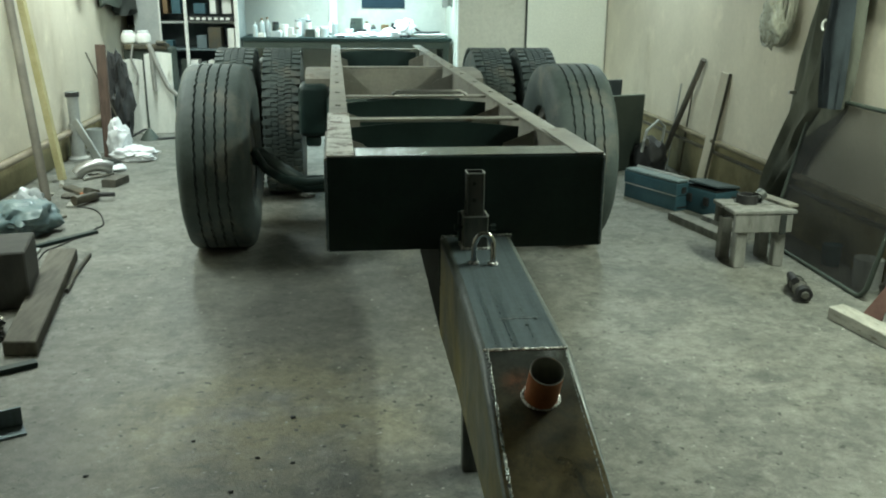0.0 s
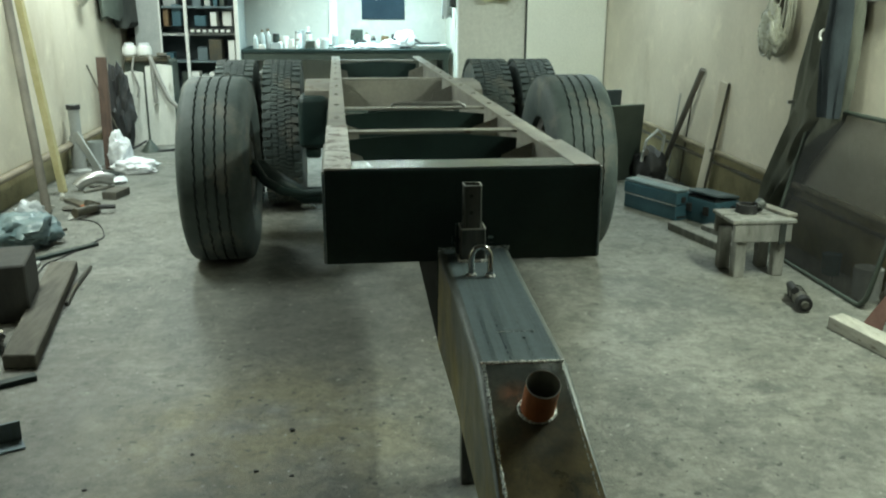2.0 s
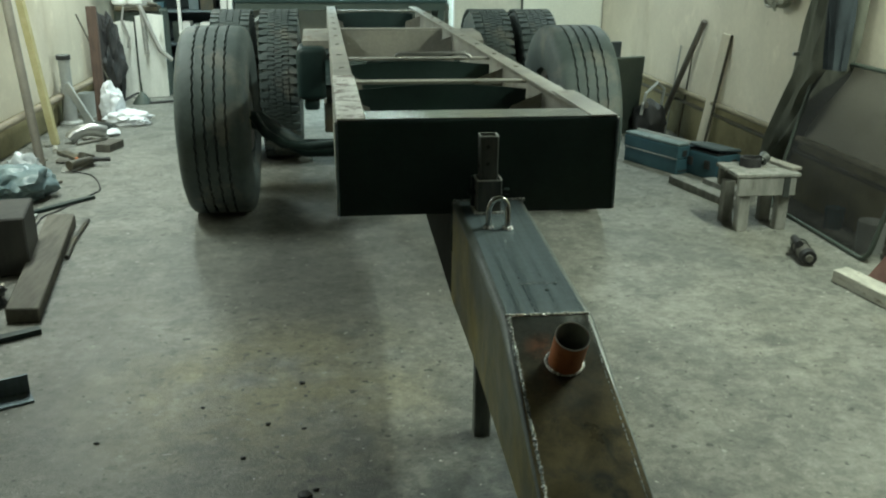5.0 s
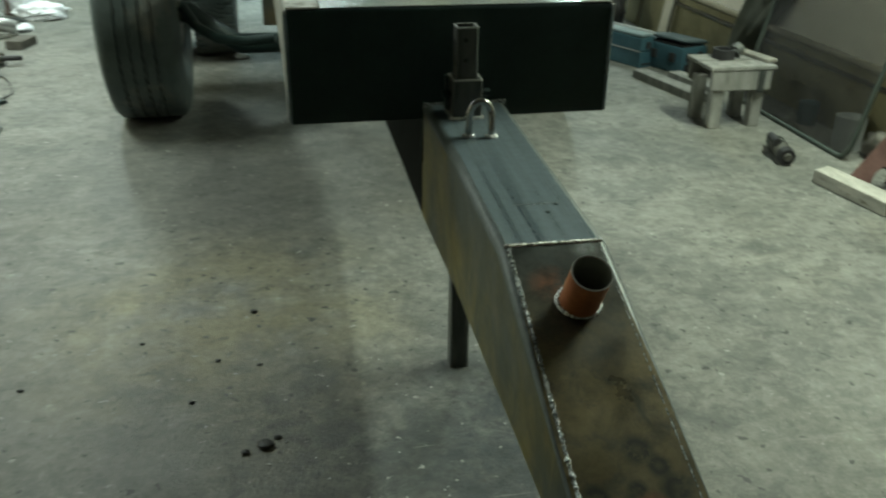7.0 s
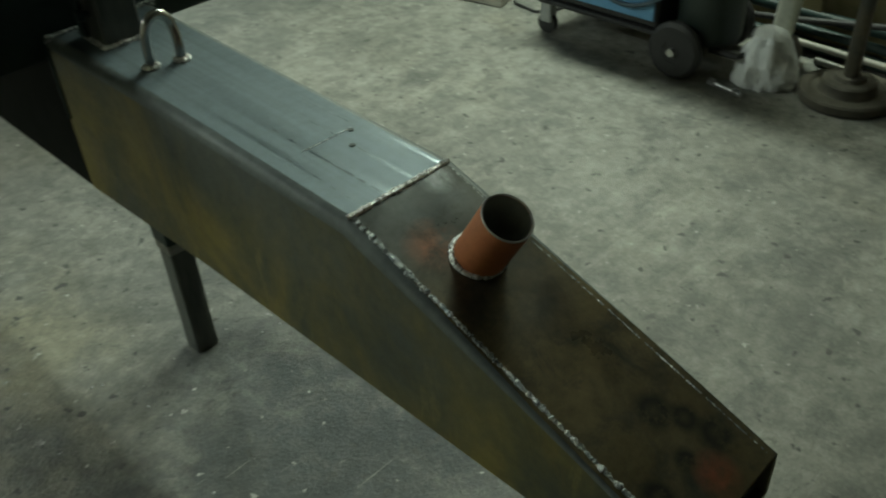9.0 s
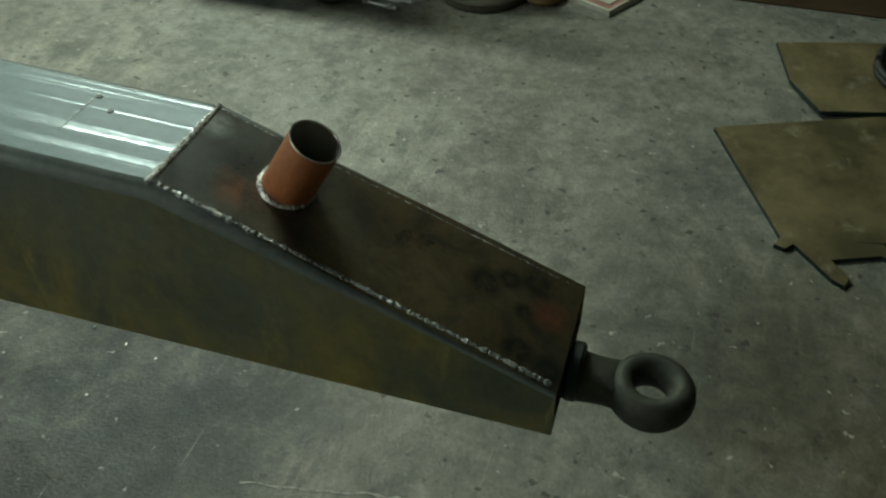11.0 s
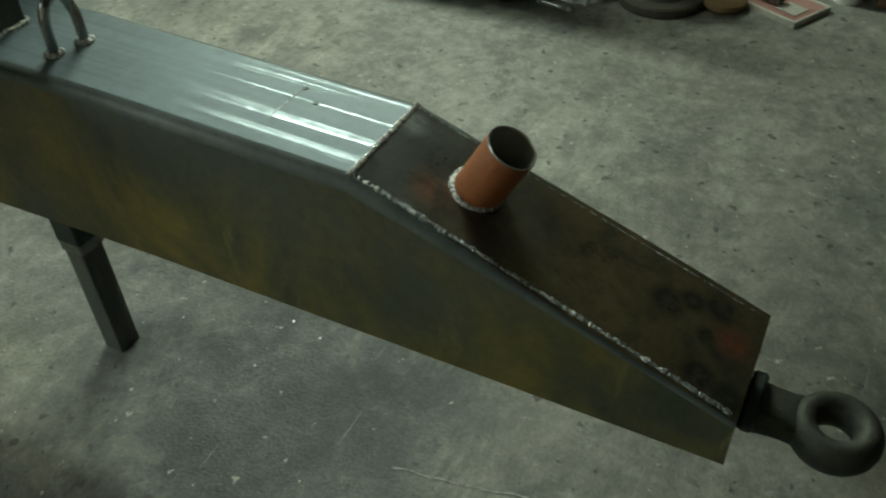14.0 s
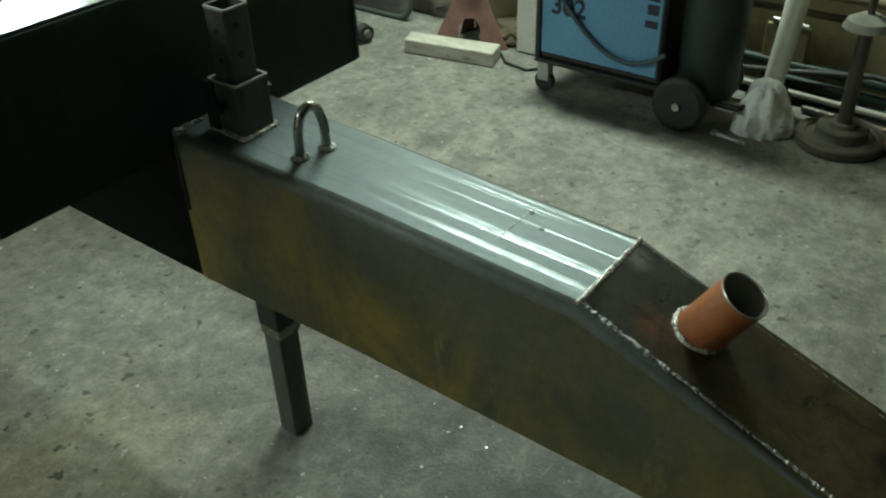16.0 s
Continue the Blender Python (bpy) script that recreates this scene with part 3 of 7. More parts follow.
# short scribed line and punch marks on the top plate
bm = B()
box(bm, (-0.035, -0.6512, bar_top(-0.65) - 0.001), (0.06, -0.6502, bar_top(-0.65) + 0.0003))
part("scribe_line", bm, BRIGHTWELD, drawbar, "bright scribed line")
for px, py in ((0.055, -0.655), (0.028, -0.69)):
    bm = B()
    rod(bm, (px, py, bar_top(py) - 0.002), (px, py, bar_top(py) + 0.0006), 0.0048, n=12)
    part("punch_mark", bm, BLACKSTEEL, drawbar, "small dark punch mark")

# filler pipe stub on the slope
a, b = Vector((0.0085, -0.955, 0.669)), Vector((0.0085, -1.003, 0.750))
axis = pose(0, 0, 0) @ Matrix.Translation(a) @ (b - a).to_track_quat("Z", "Y").to_matrix().to_4x4()
bm = B()
lathe(bm, [(0.0355, 0.0), (0.0355, 0.105), (0.035, 0.106), (0.0338, 0.106), (0.0332, 0.105), (0.0332, 0.0)], 40, axis, closed=True)
pipe = part("pipe_stub", bm, ORANGE, trailer, "short red-oxide steel pipe welded upright on the nose")
bm = B()
lathe(bm, [(0.0357, 0.1048), (0.0352, 0.1066), (0.0338, 0.1066), (0.0331, 0.1048)], 40, axis, closed=True)
part("cut_rim", bm, STEEL, pipe, "bright cut rim")
bm = B()
lathe(bm, [(0.0331, 0.002), (0.0331, 0.104), (0.0328, 0.104), (0.0328, 0.002)], 32, axis, closed=True)
part("bore", bm, surf("pipe_bore", (0.24, 0.25, 0.22), (0.33, 0.33, 0.29), 20, 0.6, 0.0, 0.1), pipe, "dark inside of the pipe")
rnd = random.Random(5)
bm = B()
ring = []
for i in range(60):
    t = 2 * math.pi * i / 60
    ring.append(axis @ Vector((0.0385 * math.cos(t), 0.0385 * math.sin(t), 0.006 + 0.0085 * math.cos(t + math.pi / 2) * 0 + rnd.uniform(-0.001, 0.001))))
for q in ring:
    q.z = bar_top(q.y) + 0.002
sweep(bm, ring, [0.0045 * rnd.uniform(0.75, 1.2) for _ in ring], 7, closed=True)
part("weld_bead", bm, BRIGHTWELD, pipe, "silvery weld ring")

# lifting ring
bm = B()
pts = [(-0.043, -0.252, 0.745), (-0.043, -0.254, 0.80)]
for i in range(1, 12):
    t = math.pi * (1 - i / 12)
    pts.append((-0.0165 + 0.0265 * math.cos(t), -0.257, 0.805 + 0.034 * math.sin(t)))
pts += [(0.010, -0.262, 0.80), (0.010, -0.264, 0.745)]
sweep(bm, pts, 0.0085, 12)
loop = part("lifting_loop", bm, POLISHED, trailer, "bright bent steel bar loop welded on top", smooth=60)
for i, x in enumerate((-0.043, 0.010)):
    bm = B()
    ys = -0.252 if i == 0 else -0.264
    sweep(bm, [(x + 0.0105 * math.cos(t), ys + 0.0105 * math.sin(t), 0.7535) for t in (2 * math.pi * k / 18 for k in range(18))], [0.0048 + 0.0016 * (k % 2) for k in range(18)], 7, closed=True)
    part("weld_bead", bm, BRIGHTWELD, loop)

# support leg: sleeve, sliding tube, foot
LEGX, LEGY = -0.022, -0.095
bm = B()
s = 0.036


def square_tube(bm, x, y, h, z0, z1, wall=0.005, r=0.004):
    out = [(h - r, -h), (h, -h + r), (h, h - r), (h - r, h), (-h + r, h), (-h, h - r), (-h, -h + r), (-h + r, -h)]
    k = h - wall
    inn = [(k, -k), (k, k), (-k, k), (-k, -k)]
    a = [bm.verts.new((x + u, y + v, z0)) for u, v in out]
    b = [bm.verts.new((x + u, y + v, z1)) for u, v in out]
    c = [bm.verts.new((x + u, y + v, z1)) for u, v in inn]
    d = [bm.verts.new((x + u, y + v, z0)) for u, v in inn]
    for i in range(8):
        bm.faces.new((a[i], a[(i + 1) % 8], b[(i + 1) % 8], b[i]))
    for i in range(4):
        bm.faces.new((c[i], c[(i + 1) % 4], d[(i + 1) % 4], d[i]))
        for top, inner in ((b, c), (a, d)):
            bm.faces.new((top[2 * i], top[2 * i + 1], inner[(i + 0) % 4]))
            bm.faces.new((top[2 * i + 1], top[(2 * i + 2) % 8], inner[(i + 1) % 4], inner[i]))


square_tube(bm, LEGX, LEGY, 0.0375, 0.425, 0.858, 0.006)
WORNLEG = surf("worn_grey_tube", (0.055, 0.062, 0.057), (0.115, 0.122, 0.112), 9, 0.4, 0.3, 0.15, 70, stretch=(3, 3, 0.5), spots=(0.24, 0.245, 0.225), spot_scale=9, spot_at=0.6)
leg = part("leg_sleeve", bm, WORNLEG, trailer, "dark square steel sleeve of the support leg")
bm = B()
square_tube(bm, LEGX - 0.001, LEGY, 0.0268, 0.0, 0.986, 0.004)
part("sliding_tube", bm, WORNLEG, leg, "dark square tube standing on the floor")
for z0, h, w in ((0.9865, 0.0270, 0.004), (0.8585, 0.0375, 0.004)):
    bm = B()
    square_tube(bm, LEGX - (0.001 if h < 0.035 else 0), LEGY, h + 0.0004, z0 - 0.004, z0, w)
    part("worn_rim", bm, GREYMETAL, leg, "rubbed bare rim")
bm = B()
square_tube(bm, LEGX, LEGY, 0.0315, 0.31, 0.424, 0.004)
part("lower_sleeve", bm, BLACKSTEEL, leg, "dark painted lower end of the sleeve")
bm = B()
square_tube(bm, LEGX, LEGY, 0.0305, 0.285, 0.309, 0.0035)
part("worn_rim", bm, surf("scuffed_band", (0.16, 0.165, 0.15), (0.3, 0.3, 0.28), 40, 0.45, 0.3, 0.3, 90, spots=(0.06, 0.065, 0.06), spot_scale=30), leg, "scuffed pale band round the tube")
for z in (0.905, 0.955):
    bm = B()
    rod(bm, (LEGX - 0.006, LEGY - 0.0282, z), (LEGX - 0.006, LEGY - 0.0255, z), 0.006, n=12)
    part("pin_hole", bm, BLACK, leg)
    bm = B()
    rod(bm, (LEGX - 0.0292, LEGY, z - 0.01), (LEGX - 0.0265, LEGY, z - 0.01), 0.006, n=12)
    part("pin_hole", bm, BLACK, leg)
bm = B()
rod(bm, (LEGX - 0.06, LEGY, 0.815), (LEGX + 0.062, LEGY, 0.815), 0.006)
rod(bm, (LEGX - 0.06, LEGY, 0.815), (LEGX - 0.048, LEGY, 0.815), 0.012, n=6)
rod(bm, (LEGX + 0.05, LEGY, 0.815), (LEGX + 0.064, LEGY, 0.815), 0.011, n=6)
part("locking_bolt", bm, BLACKSTEEL, leg)
for k, (p, q) in enumerate((((-1, -1), (1, -1)), ((1, -1), (1, 1)), ((-1, -1), (-1, 1)))):
    ya, yb = LEGY + 0.039 * p[1], LEGY + 0.039 * q[1]
    part("weld_bead", bead((LEGX + 0.039 * p[0], ya, bar_top(ya) + 0.001), (LEGX + 0.039 * q[0], yb, bar_top(yb) + 0.001), 0.0062, 60 + k, 0.0045), BRIGHTWELD, leg, "silvery weld bead")
bm = B()
box(bm, (LEGX - 0.046, LEGY + 0.02, 0.765), (LEGX - 0.036, LEGY + 0.045, 0.855), bevel=0.002)
part("lug", bm, BLACKSTEEL, leg)

# towing eye
bm = B()
eye_m = Matrix.Translation((-0.012, -1.477, 0.461))
n1, n2 = 40, 14
rows = []
for i in range(n1):
    t = 2 * math.pi * i / n1
    rows.append([Vector(((0.0405 + 0.0192 * math.cos(p)) * math.cos(t), (0.0405 + 0.0192 * math.cos(p)) * math.sin(t), 0.027 * math.sin(p))) for p in (2 * math.pi * j / n2 for j in range(n2))])
vs = [[bm.verts.new(eye_m @ q) for q in r] for r in rows]
for i in range(n1):
    for j in range(n2):
        bm.faces.new((vs[i][j], vs[(i + 1) % n1][j], vs[(i + 1) % n1][(j + 1) % n2], vs[i][(j + 1) % n2]))
eye = part("towing_eye", bm, surf("forged_iron", (0.045, 0.05, 0.041), (0.075, 0.079, 0.065), 20, 0.55, 0.5, 0.3, 120), trailer, "heavy forged grey-green towing eye", smooth=80)
bm = B()
st = []
for y, w, h in ((-1.35, 0.034, 0.030), (-1.385, 0.033, 0.029), (-1.40, 0.032, 0.027), (-1.418, 0.033, 0.024), (-1.435, 0.038, 0.021), (-1.445, 0.042, 0.015)):
    st.append([(-0.0115 + w * math.copysign(abs(math.cos(t)) ** 0.6, math.cos(t)), y, 0.461 + h * math.copysign(abs(math.sin(t)) ** 0.7, math.sin(t))) for t in (2 * math.pi * (i + 0.5) / 16 for i in range(16))])
rows = loft(bm, st, close=True)
bm.faces.new(rows[0])
bm.faces.new(rows[-1][::-1])
part("neck", bm, eye.data.materials[0], eye, smooth=80)
bm = B()
lathe(bm, [(0.028, 0.0), (0.039, 0.0), (0.042, 0.004), (0.042, 0.016), (0.038, 0.02), (0.028, 0.02)], 24, Matrix.Translation((-0.012, -1.3625, 0.468)) @ pose(0, 0, 0, 90, 0, 0), closed=True)
part("collar", bm, BLACKSTEEL, eye)

# ---- the frame behind the drawbar, a little askew to it ----
SKEW = Matrix.Translation((-0.033, 0, 0)) @ Matrix.Rotation(radians(1.4), 4, "Z")
HALF, RTOP = 0.427, 1.015


def fpart(name, bm, material, parent, label="", smooth=35.0):
    bmesh.ops.transform(bm, matrix=SKEW, verts=bm.verts)
    return part(name, bm, material, parent, label, smooth)


bm = B()
prof = [(-0.0, 0.722), (-0.0, RTOP - 0.012), (0.0035, RTOP - 0.0035), (0.012, RTOP), (0.15, RTOP), (0.15, RTOP - 0.01), (0.01, RTOP - 0.01), (0.01, 0.732), (0.085, 0.732), (0.085, 0.722)]
prism(bm, prof, -HALF + 0.0, HALF, pose(0, 0, 0, 90, 0, 90))
beam = fpart("front_beam", bm, BLACKSTEEL, trailer, "wide black-primed channel across the front")
bm = B()
box(bm, (-HALF + 0.085, 0.008, RTOP), (HALF - 0.06, 0.144, RTOP + 0.003), bevel=0.001)
fpart("wear_strip", bm, BARETOP, beam, "bare polished top edge of the beam")
for x in (-HALF - 0.004, HALF + 0.001):
    bm = bead((x, -0.001, 0.725), (x, -0.001, RTOP - 0.01), 0.004, 31)
    fpart("weld_bead", bm, MILL, beam)


def rail_z(y):
    return RTOP - 0.004 - 0.0035 * y


for s, nm in ((-1, "frame_rail"), (1, "frame_rail")):
    bm = B()
    st = []
    for y in line_y(0.086, 6.0, 9):
        z, x = rail_z(y), s * HALF
        d = 0.235 if y > 0.9 else 0.27
        st.append([(x, y, z - d), (x, y, z - 0.008), (x - s * 0.003, y, z - 0.002), (x - s * 0.008, y, z), (x - s * 0.078, y, z), (x - s * 0.078, y, z - 0.008), (x - s * 0.009, y, z - 0.009), (x - s * 0.009, y, z - d + 0.009), (x - s * 0.078, y, z - d + 0.009), (x - s * 0.078, y, z - d)])
    rows = loft(bm, st, close=True)
    bm.faces.new(rows[0])
    bm.faces.new(rows[-1][::-1])
    rail = fpart(nm, bm, RAIL, trailer, "long worn grey and rust steel frame rail")
    bm = B()
    box(bm, (s * (HALF - 0.04) - 0.042, 0.004, RTOP), (s * (HALF - 0.04) + 0.042, 0.95 if s < 0 else 0.5, RTOP + 0.006), bevel=0.002)
    if s < 0:
        fpart("scraped_plate", bm, surf("scraped_paint", (0.58, 0.57, 0.53), (0.82, 0.81, 0.78), 10, 0.3, 0.15, 0.5, 60, spots=(0.13, 0.085, 0.065), spot_scale=16, spot_at=0.49, bump_dist=0.012), rail, "flaking scraped plate at the front")
    else:
        fpart("corner_plate", bm, RAIL, rail)
    for k in range(9):
        y = 1.3 + 0.52 * k
        bm = B()
        rod(bm, (s * (HALF - 0.04), y, rail_z(y) - 0.001), (s * (HALF - 0.04), y, rail_z(y) + 0.003), 0.012, n=10)
        fpart("rivet", bm, DARKRUST, rail)
    # outer hangers and the bent outrigger
    bm = B()
    prism(bm, [(0.004, RTOP - 0.004), (0.55, RTOP - 0.006), (0.55, 0.86), (0.36, 0.83), (0.2, 0.79), (0.1, 0.755), (0.05, 0.735), (0.004, 0.724)], s * HALF + s * 0.001, s * HALF + s * 0.009, pose(0, 0, 0, 90, 0, 90))
    fpart("corner_gusset", bm, surf("pale_scraped_steel", (0.3, 0.3, 0.27), (0.45, 0.44, 0.4), 7, 0.45, 0.3, 0.15, 50, spots=(0.15, 0.1, 0.07), spot_scale=8), rail, "pale scraped curved side plate")
    bm = B()
    prism(bm, [(3.3, 0.88), (3.3, 0.93), (3.42, 0.965), (3.75, 0.97), (3.8, 0.87)], s * HALF + s * 0.002, s * HALF + s * 0.17, pose(0, 0, 0, 90, 0, 90))
    fpart("outrigger", bm, RAIL, rail)

# cross members with arched tops and cut corners
for y, arch, mat_, w in ((0.93, 0.03, BLACKSTEEL, 0.35), (1.75, 0.03, BLACKSTEEL, 0.35), (3.55, 0.0, RAIL, 0.35), (5.6, 0.03, BLACKSTEEL, 0.35)):
    bm = B()
    z = rail_z(y) - 0.012
    pts = []
    for i in range(13):
        u = -1 + 2 * i / 12
        pts.append((u * w, z - 0.012 - arch * max(0.0, abs(u) - 0.25) ** 1.3))
    pts += [(w * 0.98, z - 0.20), (-w * 0.98, z - 0.20)]
    prism(bm, pts, -y - 0.005, -y + 0.005, pose(0, 0, 0, 90, 0, 0))
    cm = fpart("cross_member", bm, mat_, trailer, "pressed steel cross member between the rails")
    bm = B()
    box(bm, (-w, y, z - 0.01), (w, y + 0.07, z))
    fpart("flange", bm, RAIL, cm)
    for s in (-1, 1):
        bm = B()
        prism(bm, [(s * (HALF - 0.012), y + 0.012), (s * (HALF - 0.2), y + 0.012), (s * (HALF - 0.2), y + 0.03), (s * (HALF - 0.012), y + 0.2)], z - 0.10, z - 0.09)
        prism(bm, [(s * (HALF - 0.012), z - 0.20), (s * (HALF - 0.16), z - 0.20), (s * (HALF - 0.14), z - 0.1), (s * (HALF - 0.012), z - 0.05)], -y + 0.006, -y + 0.014, pose(0, 0, 0, 90, 0, 0))
        fpart("gusset", bm, RAIL, cm)
bm = B()
sweep(bm, [(-0.12, 1.72, 1.005), (-0.10, 1.72, 1.018), (0.22, 1.73, 1.018), (0.25, 1.73, 1.0)], 0.009, 10)
tagged(fpart("steel_bar", bm, STEEL, None, "", 60), "bright steel bar lying across the cross member", "bar")


# ---- wheels ----
def tyre_mesh(R, W, ribs, zig, n=216):
    """Carcass and tread as one turned surface about the x axis; grooves wander a little from side to side."""
    bm = B()
    prof = [(0.30, -0.32), (0.34, -0.42), (0.42, -0.49), (0.55, -0.5), (0.68, -0.485)]
    half = W / 2
    side = [(R * (0.52 + 0.48 * k), W * x * 1.0) for k, x in ((0.0, -0.34), (0.04, -0.44), (0.25, -0.5), (0.5, -0.505), (0.74, -0.49), (0.9, -0.455), (0.965, -0.41), (0.99, -0.36))]
    tread = []
    edges = [-0.36 + 0.72 * i / (ribs) for i in range(ribs + 1)]
    g = 0.0034
    for i in range(ribs):
        a, b = W * edges[i], W * edges[i + 1]
        if i:
            tread.append((R - 0.012, a + g, 1))
            tread.append((R - 0.0005 * abs(i - ribs / 2), a + g + 0.003, 1))
        if i < ribs - 1:
            tread.append((R, b - g - 0.003, 1))
            tread.append((R - 0.012, b - g, 1))
    prof = [(r, x, 0) for r, x in side] + tread + [(r, -x, 0) for r, x in reversed(side)]
    rings = []
    for r, x, wob in prof:
        ring = []
        for j in range(n):
            t = 2 * math.pi * j / n
            off = (0.0, zig, 0.0, -zig)[j % 4] * wob
            ring.append(bm.verts.new((x + off, r * math.cos(t), r * math.sin(t))))
        rings.append(ring)
    for a, b in zip(rings, rings[1:]):
        for j in range(n):
            bm.faces.new((a[j], a[(j + 1) % n], b[(j + 1) % n], b[j]))
    return bm


def lug_tread(R, W, n=52):
    """Open shoulder lugs and three columns of small middle blocks."""
    bm = B()
    for j in range(n):
        t = 2 * math.pi * j / n
        for s in (-1, 1):
            m = Matrix.Rotation(t + (math.pi / n if s > 0 else 0), 4, "X")
            box(bm, (s * W * 0.38 - W * 0.105, -0.019, R - 0.016), (s * W * 0.38 + W * 0.105, 0.019, R + 0.004), m)
        for col, ph in ((-0.17, 0.3), (0.0, 0.8), (0.17, 0.3)):
            for half in (0.0, 1.0):
                m = Matrix.Rotation(t + (ph + half) * math.pi / n, 4, "X")
                box(bm, (col * W - W * 0.072, -0.011, R - 0.012), (col * W + W * 0.072, 0.011, R + 0.003), m)
    return bm


def wheel(name, x, y, z, R, W, outer, kind, label, group, turn=0.0, both=False):
    """outer: -1 or 1, the side that the dished rim faces."""
    w = tagged(new(name), label, "wheel", group)
    w.parent = trailer
    w.matrix_basis = SKEW @ pose(x, y, z, 0, 0, turn)
    if kind == "road":
        tyre = part("tyre", tyre_mesh(R, W, 5, 0.004), RUBBER, w, "grooved highway tyre, dusty grey-black rubber", smooth=40)
    else:
        tyre = part("tyre", tyre_mesh(R - 0.006, W, 3, 0.0), RUBBER, w, "lugged drive tyre, dusty black rubber", smooth=40)
        tagged(part("tread", lug_tread(R - 0.002, W), RUBBER, tyre), kind="stuff")
    bm = B()
    rp = [(R * 0.53, -W * 0.36), (R * 0.535, -W * 0.33), (R * 0.5, -W * 0.30), (R * 0.49, W * 0.0), (R * 0.5, W * 0.3), (R * 0.535, W * 0.33), (R * 0.53, W * 0.36), (R * 0.48, W * 0.3), (R * 0.46, 0.0), (R * 0.47, -W * 0.3)]
    lathe(bm, rp, 40, pose(0, 0, 0, 0, 90, 0), closed=True)
    part("rim", bm, RIM, w, "pale painted steel rim")
    bm = B()
    d = outer * W * 0.12
    lathe(bm, [(0.0, d + outer * 0.05), (R * 0.2, d + outer * 0.05), (R * 0.22, d), (R * 0.47, d - outer * 0.03), (R * 0.47, d - outer * 0.045), (0.0, d - outer * 0.045)], 32, pose(0, 0, 0, 0, 90, 0))
    part("disc", bm, RIM, w)
    bm = B()
    lathe(bm, [(0.0, d - outer * 0.05), (R * 0.36, d - outer * 0.05), (R * 0.38, d - outer * 0.2), (R * 0.3, d - outer * 0.22), (0.0, d - outer * 0.22)], 32, pose(0, 0, 0, 0, 90, 0))
    part("brake_drum", bm, DARKRUST, w, "rusty brake drum")
    return w


AX1, AX2, R1, R2 = 2.63, 4.1, 0.54, 0.54
for s in (-1, 1):
    wheel("front_wheel", s * 1.04 - 0.03, AX1, R1, R1, 0.385, s, "road", "wide single road wheel on the front axle", "front wheels", 0.0)
    wheel("rear_wheel", s * 0.765 - 0.01, AX2, R2, R2, 0.275, -s, "drive", "inner wheel of the rear pair", "rear wheels")
    wheel("rear_wheel", s * 1.10 - 0.01, AX2, R2, R2, 0.275, s, "drive", "outer wheel of the rear pair", "rear wheels")
for y, r, z in ((AX1, 0.055, R1), (AX2, 0.075, R2)):
    bm = B()
    if y == AX1:
        sweep(bm, [(-1.0, y, z), (-0.86, y + 0.01, z), (-0.74, y + 0.05, z - 0.1), (-0.6, y + 0.08, z - 0.19), (0.6, y + 0.08, z - 0.19), (0.74, y + 0.05, z - 0.1), (0.86, y + 0.01, z), (1.0, y, z)], r, 14)
    else:
        rod(bm, (-1.0, y, z), (1.0, y, z), r, n=18)
    if y == AX2:
        lathe(bm, [(0.07, -0.28), (0.12, -0.2), (0.19, -0.1), (0.205, 0.0), (0.19, 0.1), (0.12, 0.2), (0.07, 0.28)], 24, pose(0, y, z, 0, 90, 0))
    ax = fpart("axle", bm, BLACKSTEEL, trailer, "dark greasy axle beam")
    for s in (-1, 1):
        bm = B()
        for k in range(6):
            L, zz = 0.62 - 0.075 * k, z + 0.19 - 0.016 * k
            sag = [(s * 0.42, y + L * u, zz + 0.10 * u * u) for u in (-1, -0.6, -0.3, 0, 0.3, 0.6, 1)]
            loft(bm, [[(q[0] - 0.035, q[1], q[2]), (q[0] + 0.035, q[1], q[2]), (q[0] + 0.035, q[1], q[2] - 0.012), (q[0] - 0.035, q[1], q[2] - 0.012)] for q in sag], close=True)
        fpart("leaf_spring", bm, BLACKSTEEL, ax, "stacked leaf spring")
        bm = B()
        box(bm, (s * 0.42 - 0.05, y - 0.06, z - 0.07), (s * 0.42 + 0.05, y + 0.06, z + 0.11), bevel=0.008)
        fpart("spring_clamp", bm, DARKRUST, ax)
bm = B()
sweep(bm, [(-0.86, 2.34, 0.62), (-0.80, 2.3, 0.53), (-0.70, 2.26, 0.475), (-0.56, 2.24, 0.46), (-0.42, 2.22, 0.48)], 0.026, 10)
fpart("brake_arm", bm, BLACKSTEEL, trailer, "bent dark steering arm", smooth=60)
bm = B()
box(bm, (-0.64, 3.18, 0.56), (-0.445, 3.52, 0.90), bevel=0.04, seg=3)
box(bm, (-0.60, 3.22, 0.49), (-0.5, 3.4, 0.565), bevel=0.02, seg=2)
fpart("brake_valve_box", bm, BLACKSTEEL, trailer, "dark rounded brake unit under the rail")

# ---- back of the bay: partition, door, bench, cabinet ----
slab("wall_partition", (0.76, 7.22, 0), (RIGHT, BACK, TOP), surf("partition_paint", (0.50, 0.49, 0.42), (0.57, 0.56, 0.48), 1.0, 0.7, 0, 0.15, 30, spots=(0.42, 0.4, 0.33), spot_scale=2.5), "grey-beige plastered partition beside the bench", "wall")
bm = B()
box(bm, (0.745, 7.215, 0.0), (0.76, 7.30, TOP - 0.005))
tagged(part("trim_partition", bm, WHITE, None, "", 0), "white painted corner board on the partition", "trim", kind="structure")
bm = B()
box(bm, (1.515, 7.185, 0.01), (2.40, 7.219, 2.08), bevel=0.004)
